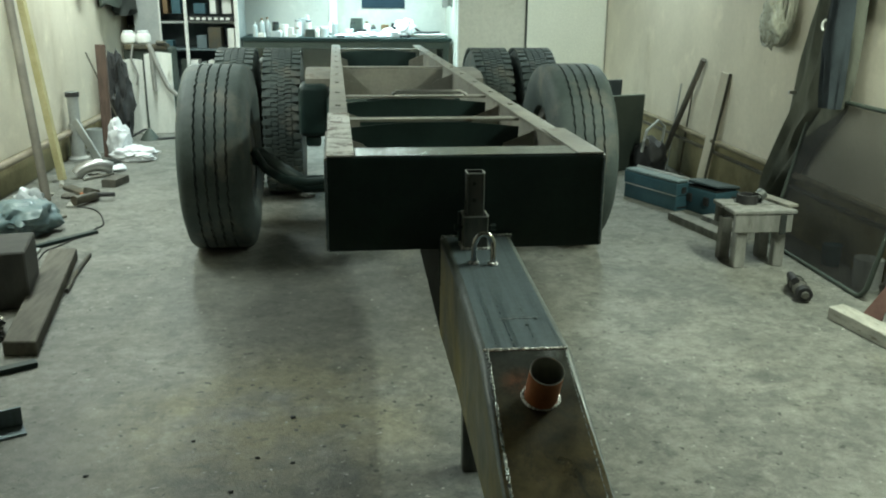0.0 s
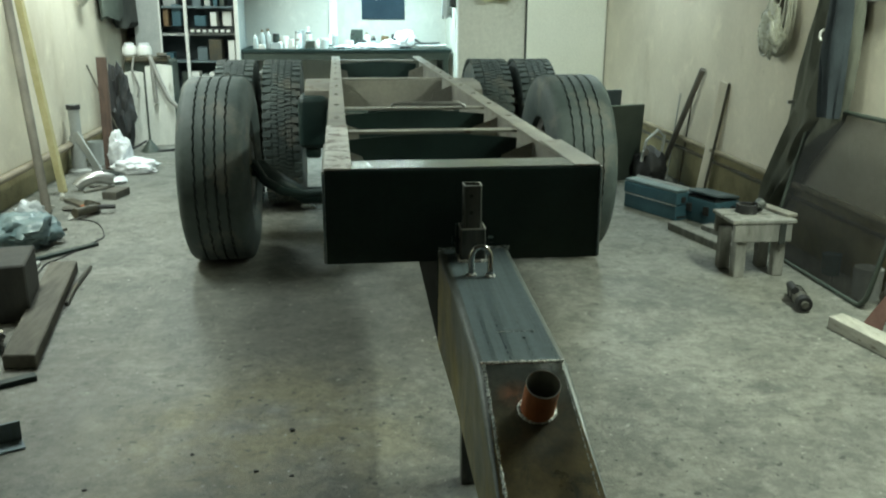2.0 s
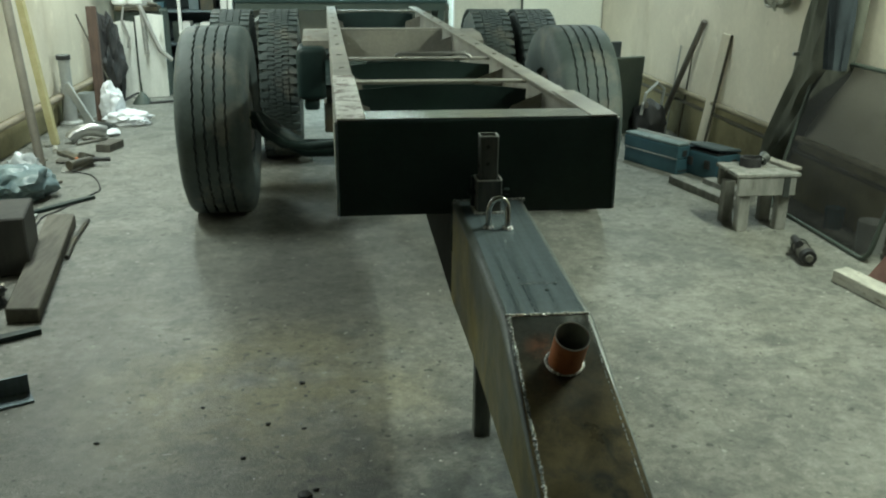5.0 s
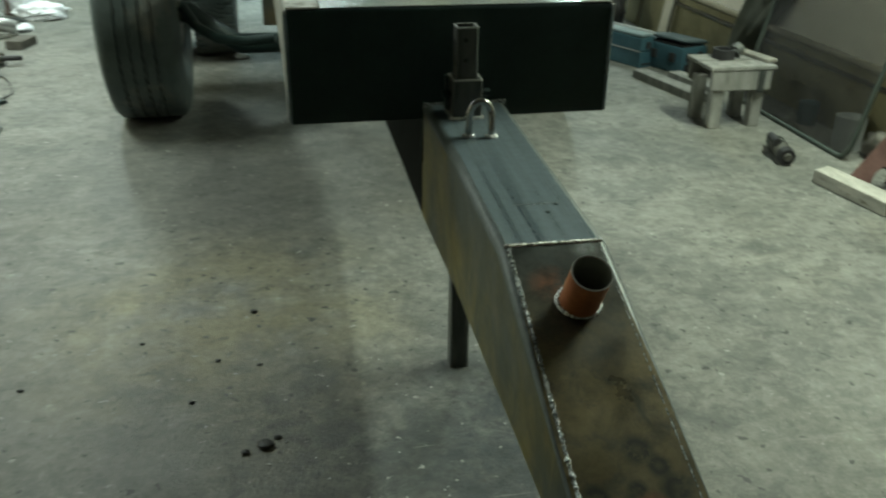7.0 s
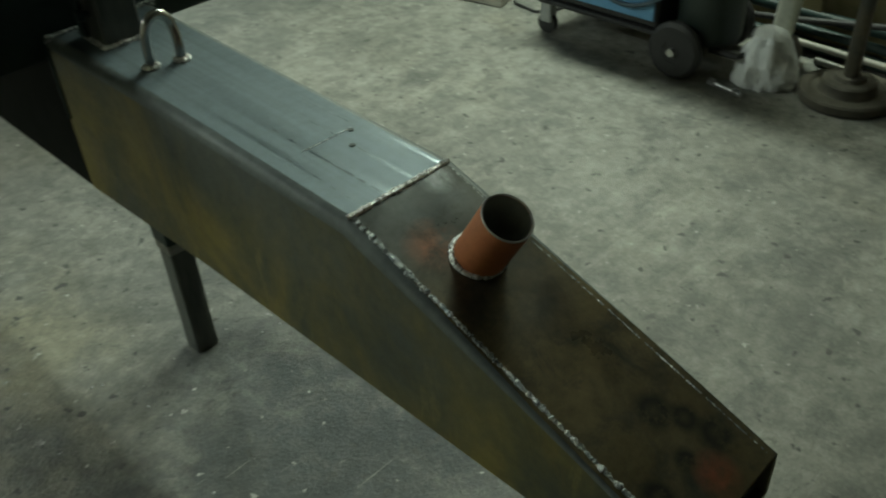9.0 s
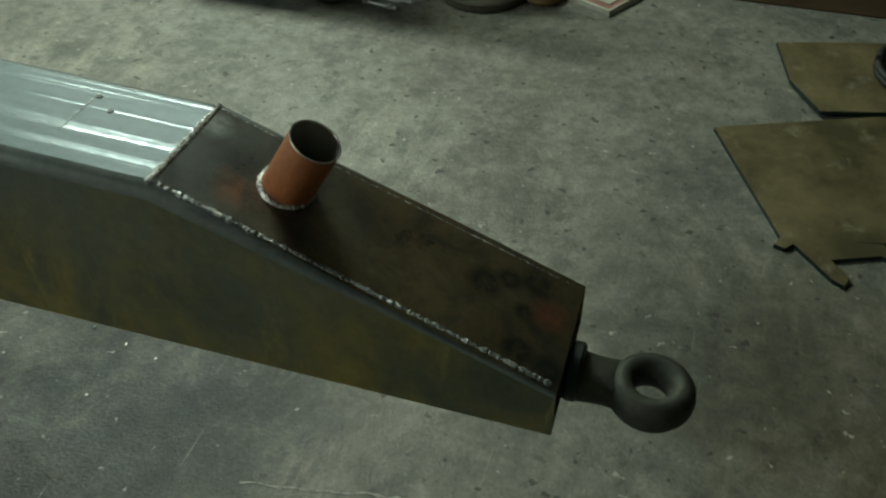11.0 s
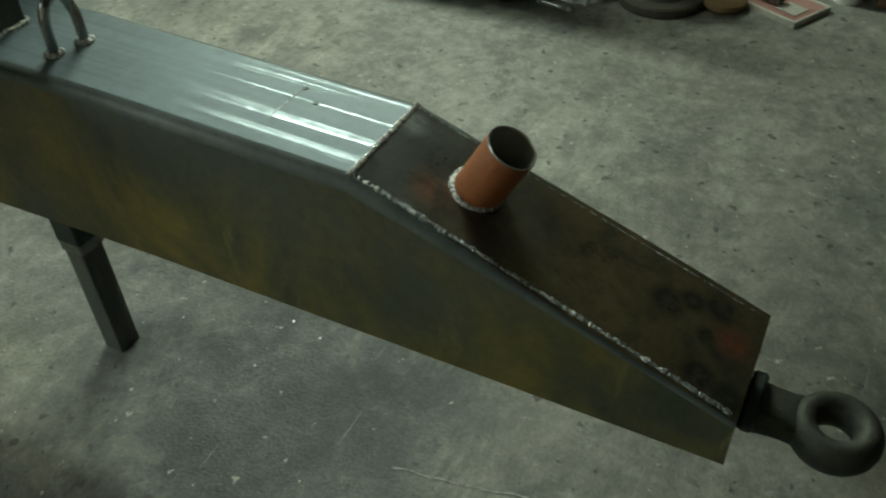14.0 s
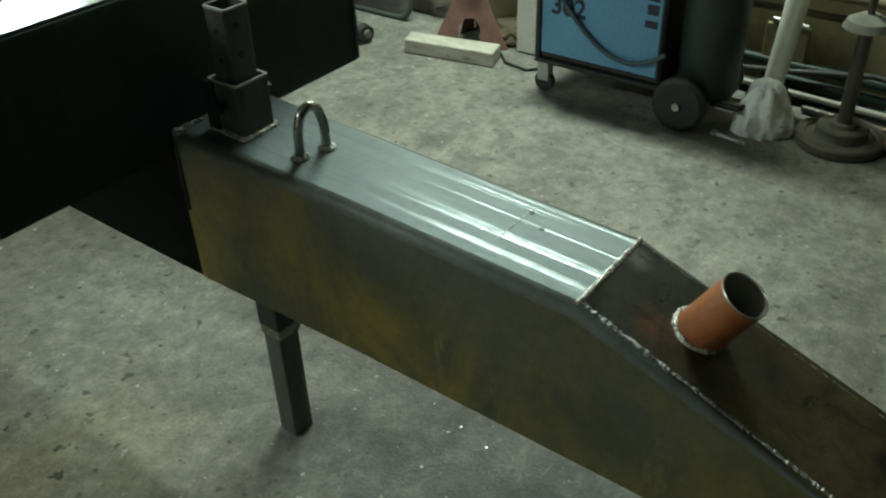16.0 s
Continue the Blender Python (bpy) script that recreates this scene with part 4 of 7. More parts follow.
door = tagged(part("door_1", bm, surf("cream_door", (0.70, 0.70, 0.60), (0.76, 0.76, 0.66), 1.2, 0.45, 0, 0.04), None, "", 0), "plain cream painted flush door, closed", "door", kind="structure")
bm = B()
box(bm, (2.16, 7.176, 1.70), (2.24, 7.186, 1.83), bevel=0.003)
part("door_plate", bm, GREYMETAL, door)
bm = B()
box(bm, (1.50, 7.19, 0), (1.514, 7.2195, 2.1))
part("door_gap", bm, DARKCLOTH, door)

DADO = surf("ochre_dado", (0.19, 0.165, 0.085), (0.27, 0.235, 0.125), 2.0, 0.6, 0, 0.15, 30, spots=(0.16, 0.13, 0.06), spot_scale=3.5, spot_at=0.52)
bm = B()
box(bm, (RIGHT - 0.006, FRONT + 0.01, 0.0), (RIGHT, 7.2, 0.37))
tagged(part("trim_dado", bm, DADO, None, "", 0), "dirty ochre painted band along the wall foot", "trim", kind="structure")
bm = B()
box(bm, (LEFT, FRONT + 0.01, 0.0), (LEFT + 0.006, BACK - 0.01, 0.26))
tagged(part("trim_dado_west", bm, DADO, None, "", 0), "dirty ochre painted band along the wall foot", "trim", kind="structure")


def wall_pipe(name, pts, r, material, label):
    bm = B()
    sweep(bm, pts, r, 10)
    return tagged(part(name, bm, material, None, "", 60), label, "pipe")


wall_pipe("heating_pipe", [(RIGHT - 0.05, 7.0, 0.385), (RIGHT - 0.05, 3.0, 0.40), (RIGHT - 0.05, FRONT + 0.1, 0.40)], 0.021, surf("old_pipe_paint", (0.2, 0.17, 0.11), (0.28, 0.24, 0.16), 5, 0.6, 0, 0.2), "old ochre painted heating pipe along the wall")
wall_pipe("heating_pipe", [(RIGHT - 0.05, 7.0, 0.30), (RIGHT - 0.05, 3.0, 0.32), (RIGHT - 0.05, FRONT + 0.1, 0.32)], 0.014, DARKRUST, "thin dark heating pipe along the wall foot")
wall_pipe("heating_pipe", [(LEFT + 0.06, 7.2, 0.25), (LEFT + 0.06, 1.0, 0.25)], 0.028, surf("left_pipe_paint", (0.24, 0.2, 0.15), (0.32, 0.27, 0.2), 5, 0.6, 0, 0.2), "old brown painted heating pipe along the wall")

# workbench
bench = thing("workbench", "long dark steel workbench crowded with bottles and tools", "workbench", (0, 0, 0))
bm = B()
box(bm, (-1.68, 7.74, 0.925), (0.735, 8.6, 0.965), bevel=0.004)
part("worktop", bm, BLACKSTEEL, bench)
bm = B()
box(bm, (-1.66, 7.76, 0.84), (0.715, 7.80, 0.924))
part("front_rail", bm, DARKGREEN, bench)
for x, y in ((-1.62, 7.80), (0.67, 7.80), (-1.62, 8.54), (0.67, 8.54)):
    bm = B()
    box(bm, (x - 0.035, y - 0.035, 0), (x + 0.035, y + 0.035, 0.924), bevel=0.004)
    part("leg", bm, DARKGREEN, bench)
bm = B()
rod(bm, (-1.58, 7.8, 0.62), (-1.3, 7.8, 0.84), 0.022)
part("brace", bm, GREYMETAL, bench)
bm = B()
box(bm, (-1.6, 7.85, 0.22), (0.65, 8.5, 0.25))
part("lower_shelf", bm, DARKGREEN, bench)


def bottle(x, y, z, r, h, cap, body, captone, label, neck=True):
    t = thing("bottle", label, "bottle", (x, y, z), "bottles and cans on the bench")
    bm = B()
    if neck:
        lathe(bm, [(0.0, 0), (r * 0.95, 0), (r, 0.006), (r, h * 0.62), (r * 0.85, h * 0.72), (r * 0.4, h * 0.85), (r * 0.38, h - cap), (0, h - cap)], 16)
    else:
        lathe(bm, [(0.0, 0), (r, 0), (r, h - cap), (r * 0.92, h - cap), (0, h - cap)], 16)
    part("body", bm, body, t)
    bm = B()
    lathe(bm, [(0.0, h - cap), (r * (0.45 if neck else 0.95), h - cap), (r * (0.43 if neck else 0.93), h), (0.0, h)], 14)
    part("cap", bm, captone, t)
    return t


CLEARISH = surf("cloudy_plastic", (0.42, 0.46, 0.45), (0.52, 0.55, 0.53), 6, 0.35)
AMBER = surf("brown_plastic", (0.16, 0.1, 0.05), (0.22, 0.14, 0.07), 6, 0.35)
rnd = random.Random(8)
for x, y, r, h, body, ctone, label, neck in (
    (-1.53, 7.9, 0.03, 0.17, CLEARISH, WHITE, "cloudy white plastic bottle on the bench", True), (-1.46, 8.0, 0.035, 0.21, CLEARISH, AMBER, "pale bottle with a brown cap on the bench", True),
    (-1.40, 8.05, 0.035, 0.22, GREYMETAL, AMBER, "grey bottle with a brown cap on the bench", True), (-1.2, 7.95, 0.05, 0.14, WHITE, WHITE, "white can on the bench", False),
    (-1.05, 8.1, 0.04, 0.19, WHITE, GREYMETAL, "white spray can on the bench", False), (-0.94, 8.15, 0.045, 0.24, CLEARISH, WHITE, "tall pale bottle on the bench", True),
    (-0.74, 7.9, 0.05, 0.12, CLEARISH, WHITE, "short wide jar on the bench", False), (-0.3, 8.0, 0.055, 0.09, DARKGREEN, BLACK, "dark tin with a lid on the bench", False),
    (-0.24, 8.25, 0.04, 0.17, WHITE, AMBER, "white bottle with a brown cap", True), (-0.02, 8.3, 0.05, 0.13, AMBER, AMBER, "squat brown jar on the bench", False),
    (-1.32, 8.2, 0.04, 0.16, DARKGREEN, BLACK, "dark green can on the bench", False), (-0.62, 8.2, 0.035, 0.16, GREYMETAL, WHITE, "grey aerosol can on the bench", False), (0.12, 8.25, 0.07, 0.15, BLACK, BLACK, "black round tin on the bench", False)):
    bottle(x, y, 0.965, r, h, 0.025, body, ctone, label, neck)
for i, (x, y, sx, sy, h, mt, lab) in enumerate((
    (-1.12, 7.86, 0.06, 0.05, 0.11, WHITE, "small white carton on the bench"), (-1.30, 7.84, 0.12, 0.05, 0.07, GREYMETAL, "grey tool tray on the bench"), (-0.9, 7.88, 0.1, 0.06, 0.09, DARKGREEN, "dark green metal box on the bench"),
    (-0.55, 7.84, 0.09, 0.05, 0.02, BLACK, "black file lying on the bench"), (-0.36, 8.45, 0.14, 0.05, 0.2, DARKGREEN, "dark green parts box standing at the wall"), (-1.45, 7.83, 0.08, 0.06, 0.05, WHITE, "white box on the bench"),
    (-1.0, 8.3, 0.09, 0.08, 0.2, GREYMETAL, "grey carton at the wall"), (-0.42, 7.83, 0.07, 0.03, 0.025, STEEL, "steel clamp lying on the bench"), (0.2, 7.86, 0.12, 0.05, 0.03, BLACK, "black drill case on the bench"))):
    bm = B()
    box(bm, (-sx / 2, -sy / 2, 0), (sx / 2, sy / 2, h), Matrix.Rotation(rnd.uniform(-0.3, 0.3), 4, "Z"), bevel=0.004)
    ob = part("small_box", bm, mt, None, "", 35)
    ob.location = (x, y, 0.965)
    tagged(ob, lab, "box")


rnd = random.Random(61)
for k in range(26):
    x, y = rnd.uniform(-1.6, 0.25), rnd.uniform(7.8, 8.5)
    mt = rnd.choice((WHITE, CLEARISH, GREYMETAL, STEEL, BLACK, WHITE, DARKGREEN, AMBER))
    if k % 3 == 0:
        r, h = rnd.uniform(0.018, 0.035), rnd.uniform(0.06, 0.2)
        bottle(x, y, 0.965, r, h, 0.018, mt, rnd.choice((WHITE, AMBER, BLACK)), "small bottle among the clutter on the bench", k % 2 == 0)
    else:
        bm = B()
        sx, sy, h = rnd.uniform(0.03, 0.11), rnd.uniform(0.03, 0.08), rnd.uniform(0.012, 0.09)
        box(bm, (-sx / 2, -sy / 2, 0), (sx / 2, sy / 2, h), Matrix.Rotation(rnd.uniform(-0.9, 0.9), 4, "Z"), bevel=0.004)
        ob = part("bench_oddment", bm, mt, None, "", 35)
        ob.location = (x, y, 0.9652)
        tagged(ob, "small oddment among the clutter on the bench", "oddment", "oddments on the bench")


def lump(bm, centre, radii, seed, rough=0.25, sub=3, flat=True, scale=2.2):
    """A crumpled bundle; flat: it sits on a plane at the bottom of its height."""
    vs = bmesh.ops.create_icosphere(bm, subdivisions=sub, radius=1.0)["verts"]
    for v in vs:
        p = v.co.copy()
        k = 1 + rough * noise.noise(p * scale + Vector((seed * 7.3, seed, 0))) + rough * 0.55 * noise.noise(p * scale * 2.7 + Vector((0, seed * 3.1, 0))) + rough * 0.3 * abs(noise.noise(p * scale * 5.0 + Vector((seed, 0, 0))))
        q = Vector((p.x * radii[0], p.y * radii[1], p.z * radii[2])) * k
        if flat:
            q.z = max(q.z, -radii[2] * 0.75)
        v.co = q + Vector(centre) + Vector((0, 0, radii[2] * 0.75 if flat else 0))
    return vs


for i, (c, r, lab) in enumerate((((0.2, 7.98, 0.965), (0.115, 0.09, 0.115), "crumpled white plastic bag on the bench"), ((0.04, 7.9, 0.965), (0.13, 0.07, 0.06), "crumpled white rag on the bench"), ((-0.24, 7.86, 0.965), (0.16, 0.07, 0.035), "heap of white paper towels on the bench"), ((-0.05, 7.84, 0.965), (0.1, 0.05, 0.018), "crumpled pale papers on the bench"), ((-0.52, 7.95, 0.965), (0.1, 0.06, 0.02), "scattered white paper scraps on the bench"))):
    bm = B()
    lump(bm, c, r, i + 3, 0.4)
    tagged(part("crumpled_paper", bm, BAGWHITE, None, "", 25), lab, "bag")
bm = B()
lathe(bm, [(0.0, 0.0), (0.2, 0.0), (0.235, 0.035), (0.225, 0.035), (0.19, 0.008), (0.0, 0.008)], 32, Matrix.Translation((0.48, 7.97, 0.966)) @ Matrix.Diagonal((1.0, 0.75, 1, 1)))
tagged(part("basin", bm, WHITE, None), "shallow white enamel basin on the bench", "basin")
bm = B()
sweep(bm, [(0.3, 7.95, 1.01), (0.36, 7.96, 1.02), (0.5, 7.98, 1.015), (0.62, 8.0, 1.02)], 0.014)
sweep(bm, [(0.28, 7.99, 1.13), (0.33, 7.97, 1.06), (0.4, 7.96, 1.02)], 0.012)
tagged(part("hose_end", bm, BLACK, None, "", 60), "black hose lying in the basin", "hose")

# wall over the bench
bm = B()
n = 10
rows = [[bm.verts.new((-0.295 + 0.535 * i / n, BACK - 0.012 - 0.004 * math.sin(i * 1.3), 1.69 - 0.41 * j / 4)) for i in range(n + 1)] for j in range(5)]
for j in range(4):
    for i in range(n):
        bm.faces.new((rows[j][i], rows[j][i + 1], rows[j + 1][i + 1], rows[j + 1][i]))
bmesh.ops.solidify(bm, geom=bm.faces[:], thickness=0.004)
post = tagged(part("wall_cloth", bm, surf("navy_cloth", (0.035, 0.07, 0.10), (0.05, 0.09, 0.125), 3, 0.7, 0, 0.1), None), "dark blue cloth hung on the wall over the bench", "cloth")
for k in range(6):
    bm = B()
    x = -0.13 + 0.055 * k
    box(bm, (x, BACK - 0.019, 1.515 + 0.006 * k), (x + 0.035, BACK - 0.016, 1.535 + 0.006 * k + 0.02 * (k % 2)))
    part("print_bar", bm, WHITE, post)
bm = B()
box(bm, (-0.70, BACK - 0.03, 0.97), (-0.60, BACK, 1.70), bevel=0.003)
tagged(part("trim_strip", bm, WHITE, None), "white vertical strip on the back wall", "trim", kind="structure")
bm = B()
box(bm, (-0.70, BACK - 0.09, 1.70), (-0.28, BACK, 1.725), bevel=0.002)
sh = tagged(part("wall_shelf", bm, GREYMETAL, None), "narrow grey wall shelf over the bench", "shelf")
for k, (x, r, h) in enumerate(((-0.55, 0.035, 0.1), (-0.45, 0.04, 0.08), (-0.35, 0.03, 0.12))):
    bottle(x, BACK - 0.045, 1.726, r, h, 0.02, CLEARISH, GREYMETAL, "small pale bottle on the wall shelf", True)
bm = B()
lathe(bm, [(0.0, 0), (0.05, 0), (0.06, 0.02), (0.05, 0.16), (0.02, 0.2), (0, 0.2)], 16, pose(-1.22, BACK - 0.07, 1.70))
tagged(part("hanging_jug", bm, CLEARISH, None), "pale plastic jug hung on the back wall", "jug")


def hang(name, top, width, drop, depth, seed, material, label, category, axis="y", flare=1.3, legs=False, folds=5):
    """Cloth hung from a hook: a folded shell that widens on its way down. axis: the way along the wall."""
    bm = B()
    rows, nu, nv = [], 22, 14
    for j in range(nv + 1):
        v = j / nv
        w = width * (0.22 + 0.78 * min(1.0, v * 3.2)) * (1 + (flare - 1) * v) / 2
        row = []
        for i in range(nu):
            t = 2 * math.pi * i / nu
            wave = 1 + 0.2 * math.sin(folds * t + seed + 2.0 * v) + 0.15 * noise.noise(Vector((math.cos(t) * 1.5, math.sin(t) * 1.5 + seed, v * 3)))
            u, d = w * math.cos(t) * (0.9 + 0.1 * wave), depth * (0.35 + 0.65 * min(1, 2.5 * v)) * math.sin(t) * wave * 0.5
            z = top[2] - drop * v * (1 + 0.04 * math.sin(3 * t + seed))
            row.append(bm.verts.new((top[0] + d, top[1] + u, z) if axis == "y" else (top[0] + u, top[1] + d, z)))
        rows.append(row)
    for a, b in zip(rows, rows[1:]):
        for i in range(nu):
            bm.faces.new((a[i], a[(i + 1) % nu], b[(i + 1) % nu], b[i]))
    bm.faces.new(rows[0])
    bm.faces.new(rows[-1][::-1])
    return tagged(part(name, bm, material, None, "", 60), label, category)


VEST = surf("pale_yellow_cloth", (0.55, 0.55, 0.3), (0.66, 0.66, 0.45), 5, 0.85, 0, 0.3)
hang("hanging_vest", (1.15, 7.16, 1.98), 0.36, 0.46, 0.07, 2.0, VEST, "pale yellow work vest hung on the partition", "vest", "x", 1.0)
hang("hanging_towel", (0.66, 7.55, 1.95), 0.11, 0.62, 0.08, 1.0, GREYMETAL, "grey towel hung at the bench corner", "towel", "x", 1.1)
hang("hanging_towel", (0.70, 7.3, 1.9), 0.07, 0.45, 0.05, 4.0, DARKCLOTH, "dark cloth hung at the bench corner", "towel", "x", 1.1)
hang("hanging_rag", (0.48, BACK - 0.05, 1.95), 0.2, 0.36, 0.05, 3.3, CLEARISH, "pale rag hung on the back wall", "rag", "x", 1.1)
hang("hanging_rag", (0.25, BACK - 0.05, 1.86), 0.1, 0.16, 0.04, 6.0, DARKGREEN, "small green brush holder on the back wall", "rag", "x", 1.0)

# open tool cabinet
CABBLUE = surf("cabinet_blue_grey", (0.11, 0.15, 0.165), (0.15, 0.19, 0.2), 3, 0.5, 0.1, 0.05)
cab = thing("tool_cabinet", "tall open grey cabinet filled with tools and boxes", "cabinet")
CX0, CX1, CX2, CY0, CY1, CH = -2.83, -2.56, -1.69, 7.72, 8.35, 2.05
for nm, lo, hi, mt in (("side", (CX0, CY0, 0), (CX0 + 0.02, CY1, CH), GREYMETAL), ("side", (CX2 - 0.02, CY0, 0), (CX2, CY1, CH), GREYMETAL), ("back", (CX0, CY1, 0), (CX2, CY1 + 0.015, CH), CABBLUE), ("top", (CX0, CY0, CH), (CX2, CY1, CH + 0.02), GREYMETAL),
                   ("door", (CX0 - 0.0, CY0 - 0.03, 0.05), (CX1, CY0 - 0.008, CH), GREYMETAL), ("frame_strip", (CX1, CY0 - 0.03, 0), (CX1 + 0.018, CY0, CH), WHITE), ("frame_strip", (-2.285, CY0 - 0.03, 0), (-2.25, CY0, CH), WHITE), ("frame_strip", (CX2 - 0.04, CY0 - 0.035, 0), (CX2 + 0.005, CY0, CH), WHITE)):
    bm = B()
    box(bm, lo, hi, bevel=0.003)
    part(nm, bm, mt, cab)
for z in (0.1, 0.46, 0.82, 1.12, 1.42, 1.72):
    bm = B()
    box(bm, (CX0 + 0.022, CY0 + 0.02, z), (CX2 - 0.022, CY1, z + 0.02))
    part("shelf", bm, CABBLUE if z != 1.12 else GREYMETAL, cab)
bm = B()
box(bm, (-2.24, CY0 - 0.02, 1.145), (-1.75, CY0 + 0.02, 1.2))
part("drawer_strip", bm, BLACK, cab)
for k in range(7):
    bm = B()
    box(bm, (-2.22 + 0.066 * k, CY0 - 0.023, 1.158), (-2.18 + 0.066 * k, CY0 - 0.0205, 1.185))
    part("label_bar", bm, WHITE, cab)
rnd = random.Random(17)
tones = [DARKGREEN, BLACK, GREYMETAL, DARKRUST, TOOLBLUE, WHITE, AMBER, TOOLBLUE, CLEARISH, CABBLUE]
for z in (0.12, 0.48, 0.84, 1.20, 1.44, 1.74):
    x = CX1 + 0.03
    while x < CX2 - 0.12:
        w, h = rnd.uniform(0.05, 0.16), rnd.uniform(0.08, 0.24)
        if not (-2.31 < x + w / 2 < -2.22):
            bm = B()
            box(bm, (0, 0, 0), (w * 0.9, rnd.uniform(0.12, 0.3), h), bevel=0.005)
            ob = part("stored_box", bm, rnd.choice(tones), None)
            ob.location = (x, CY0 + rnd.uniform(0.03, 0.12), z + 0.001 + (0.02 if z in (1.2,) else 0))
            tagged(ob, "small box or tin kept on a cabinet shelf", "box", "boxes in the cabinet")
        x += w + rnd.uniform(0.005, 0.06)
hang("hanging_overall", (-2.93, 8.1, 2.1), 0.16, 1.0, 0.14, 1.0, DARKCLOTH, "dark overall hung in the corner", "overall", "y", 1.2)
hang("hanging_jacket", (LEFT + 0.1, 7.1, 1.98), 0.62, 0.66, 0.18, 2.5, surf("dark_green_cloth", (0.05, 0.065, 0.055), (0.08, 0.095, 0.08), 4, 0.9, 0, 0.3), "dark green jacket hung on the wall", "jacket", "y", 1.15)
hang("hanging_overall", (LEFT + 0.12, 7.5, 2.1), 0.5, 0.86, 0.2, 6.1, DARKCLOTH, "dark workwear hung on the wall beside the cabinet", "overall", "y", 1.1)
bm = B()
for r, o in ((0.16, 0.0), (0.145, 0.02), (0.13, 0.045)):
    pts = [(LEFT + 0.05 + o, 6.25 + 0.55 * r * math.cos(t), 1.66 + r * 1.25 * math.sin(t)) for t in (2 * math.pi * k / 24 for k in range(24))]
    sweep(bm, pts, 0.022, 8, closed=True)
tagged(part("hose_coil", bm, surf("milky_hose", (0.5, 0.5, 0.44), (0.62, 0.6, 0.52), 8, 0.4), None, "", 60), "milky plastic hose coiled on the wall", "hose")

# old gas generator fronted by whitish boards, two jars on top
gen = thing("gas_generator", "dark welding-gas generator fronted by scuffed whitish boards", "machine", (0, 0, 0))
WORN = surf("worn_white_board", (0.62, 0.63, 0.58), (0.78, 0.78, 0.73), 3, 0.6, 0.0, 0.1, stretch=(3, 3, 0.5), spots=(0.3, 0.29, 0.24), spot_scale=5)
bm = B()
box(bm, (-2.80, 6.98, 0.0), (-2.30, 7.25, 0.90), bevel=0.02)
part("body", bm, DARKGREEN, gen)
for x0, x1, lean_, h in ((-2.84, -2.60, -2.0, 0.79), (-2.585, -2.30, 2.5, 0.86)):
    bm = B()
    w = x1 - x0
    prism(bm, [(0.0, 0.0), (w * 0.97, 0.01), (w, h * 0.98), (w * 0.5, h), (w * 0.03, h * 0.97)], -0.012, 0.012, pose(x0, 6.955, 0.0, 90 + 2, 0, 0))
    part("front_board", bm, WORN, gen, "scuffed whitish board")
bm = B()
box(bm, (-2.78, 6.93, 0.88), (-2.34, 7.1, 0.935), bevel=0.012)
rod(bm, (-2.44, 6.9, 0.96), (-2.34, 6.92, 0.95), 0.02, n=12)
part("valve_block", bm, DARKRUST, gen)
for x in (-2.735, -2.585):
    t = thing("white_jar", "squat white plastic jar standing on the machine", "jar", (x, 7.0, 0.936), "white jars on the machine")
    bm = B()
    lathe(bm, [(0.0, 0), (0.055, 0.0), (0.074, 0.02), (0.078, 0.06), (0.07, 0.1), (0.05, 0.112), (0.0, 0.112)], 24)
    part("body", bm, WHITE, t)
    bm = B()
    lathe(bm, [(0.0, 0.113), (0.052, 0.113), (0.054, 0.12), (0.05, 0.135), (0.0, 0.138)], 24)
    part("lid", bm, BAGWHITE, t)
bm = B()
sweep(bm, [(-2.52, 6.92, 0.94), (-2.48, 6.88, 0.86), (-2.42, 6.87, 0.68), (-2.34, 6.86, 0.50), (-2.27, 6.84, 0.44), (-2.22, 6.83, 0.40)], 0.024, 8)
sweep(bm, [(-2.5, 6.9, 0.9), (-2.49, 6.88, 0.7), (-2.48, 6.88, 0.46)], 0.022, 8)
sweep(bm, [(-2.68, 6.92, 0.94), (-2.7, 6.88, 0.8), (-2.64, 6.87, 0.62), (-2.66, 6.87, 0.52)], 0.012, 8)
tagged(part("gas_hose", bm, surf("grey_hose", (0.2, 0.2, 0.18), (0.28, 0.27, 0.25), 8, 0.5), None, "", 60), "grey torch hoses hung over the whitish boards", "hose")
bm = B()
lump(bm, (-2.80, 6.62, 0.0), (0.13, 0.13, 0.46), 5, 0.4, sub=4, scale=3.0)
tagged(part("hose_roll", bm, BLACK, None, "", 40), "black bundle of hoses against the wall", "bundle")
bm = B()
lathe(bm, [(0.10, 0.0), (0.095, 0.01), (0.03, 0.10), (0.012, 0.12), (0.010, 0.22), (0.006, 0.22), (0.008, 0.12), (0.026, 0.10), (0.09, 0.0)], 22, pose(-2.50, 6.55, 0.0))
tagged(part("funnel", bm, DARKGREEN, None), "dark metal funnel upside down on the floor", "funnel")
bm = B()
sweep(bm, [(-2.72, 6.5, 0.015), (-2.55, 6.62, 0.1)], 0.012)
tagged(part("dark_pipe", bm, BLACK, None), "dark pipe piece leaning by the cylinders", "pipe")
bm = B()
sweep(bm, [(-2.42, 6.5, 0.012), (-2.2, 6.62, 0.012)], 0.012)
tagged(part("dark_pipe", bm, BLACK, None), "dark pipe piece lying by the cylinders", "pipe")

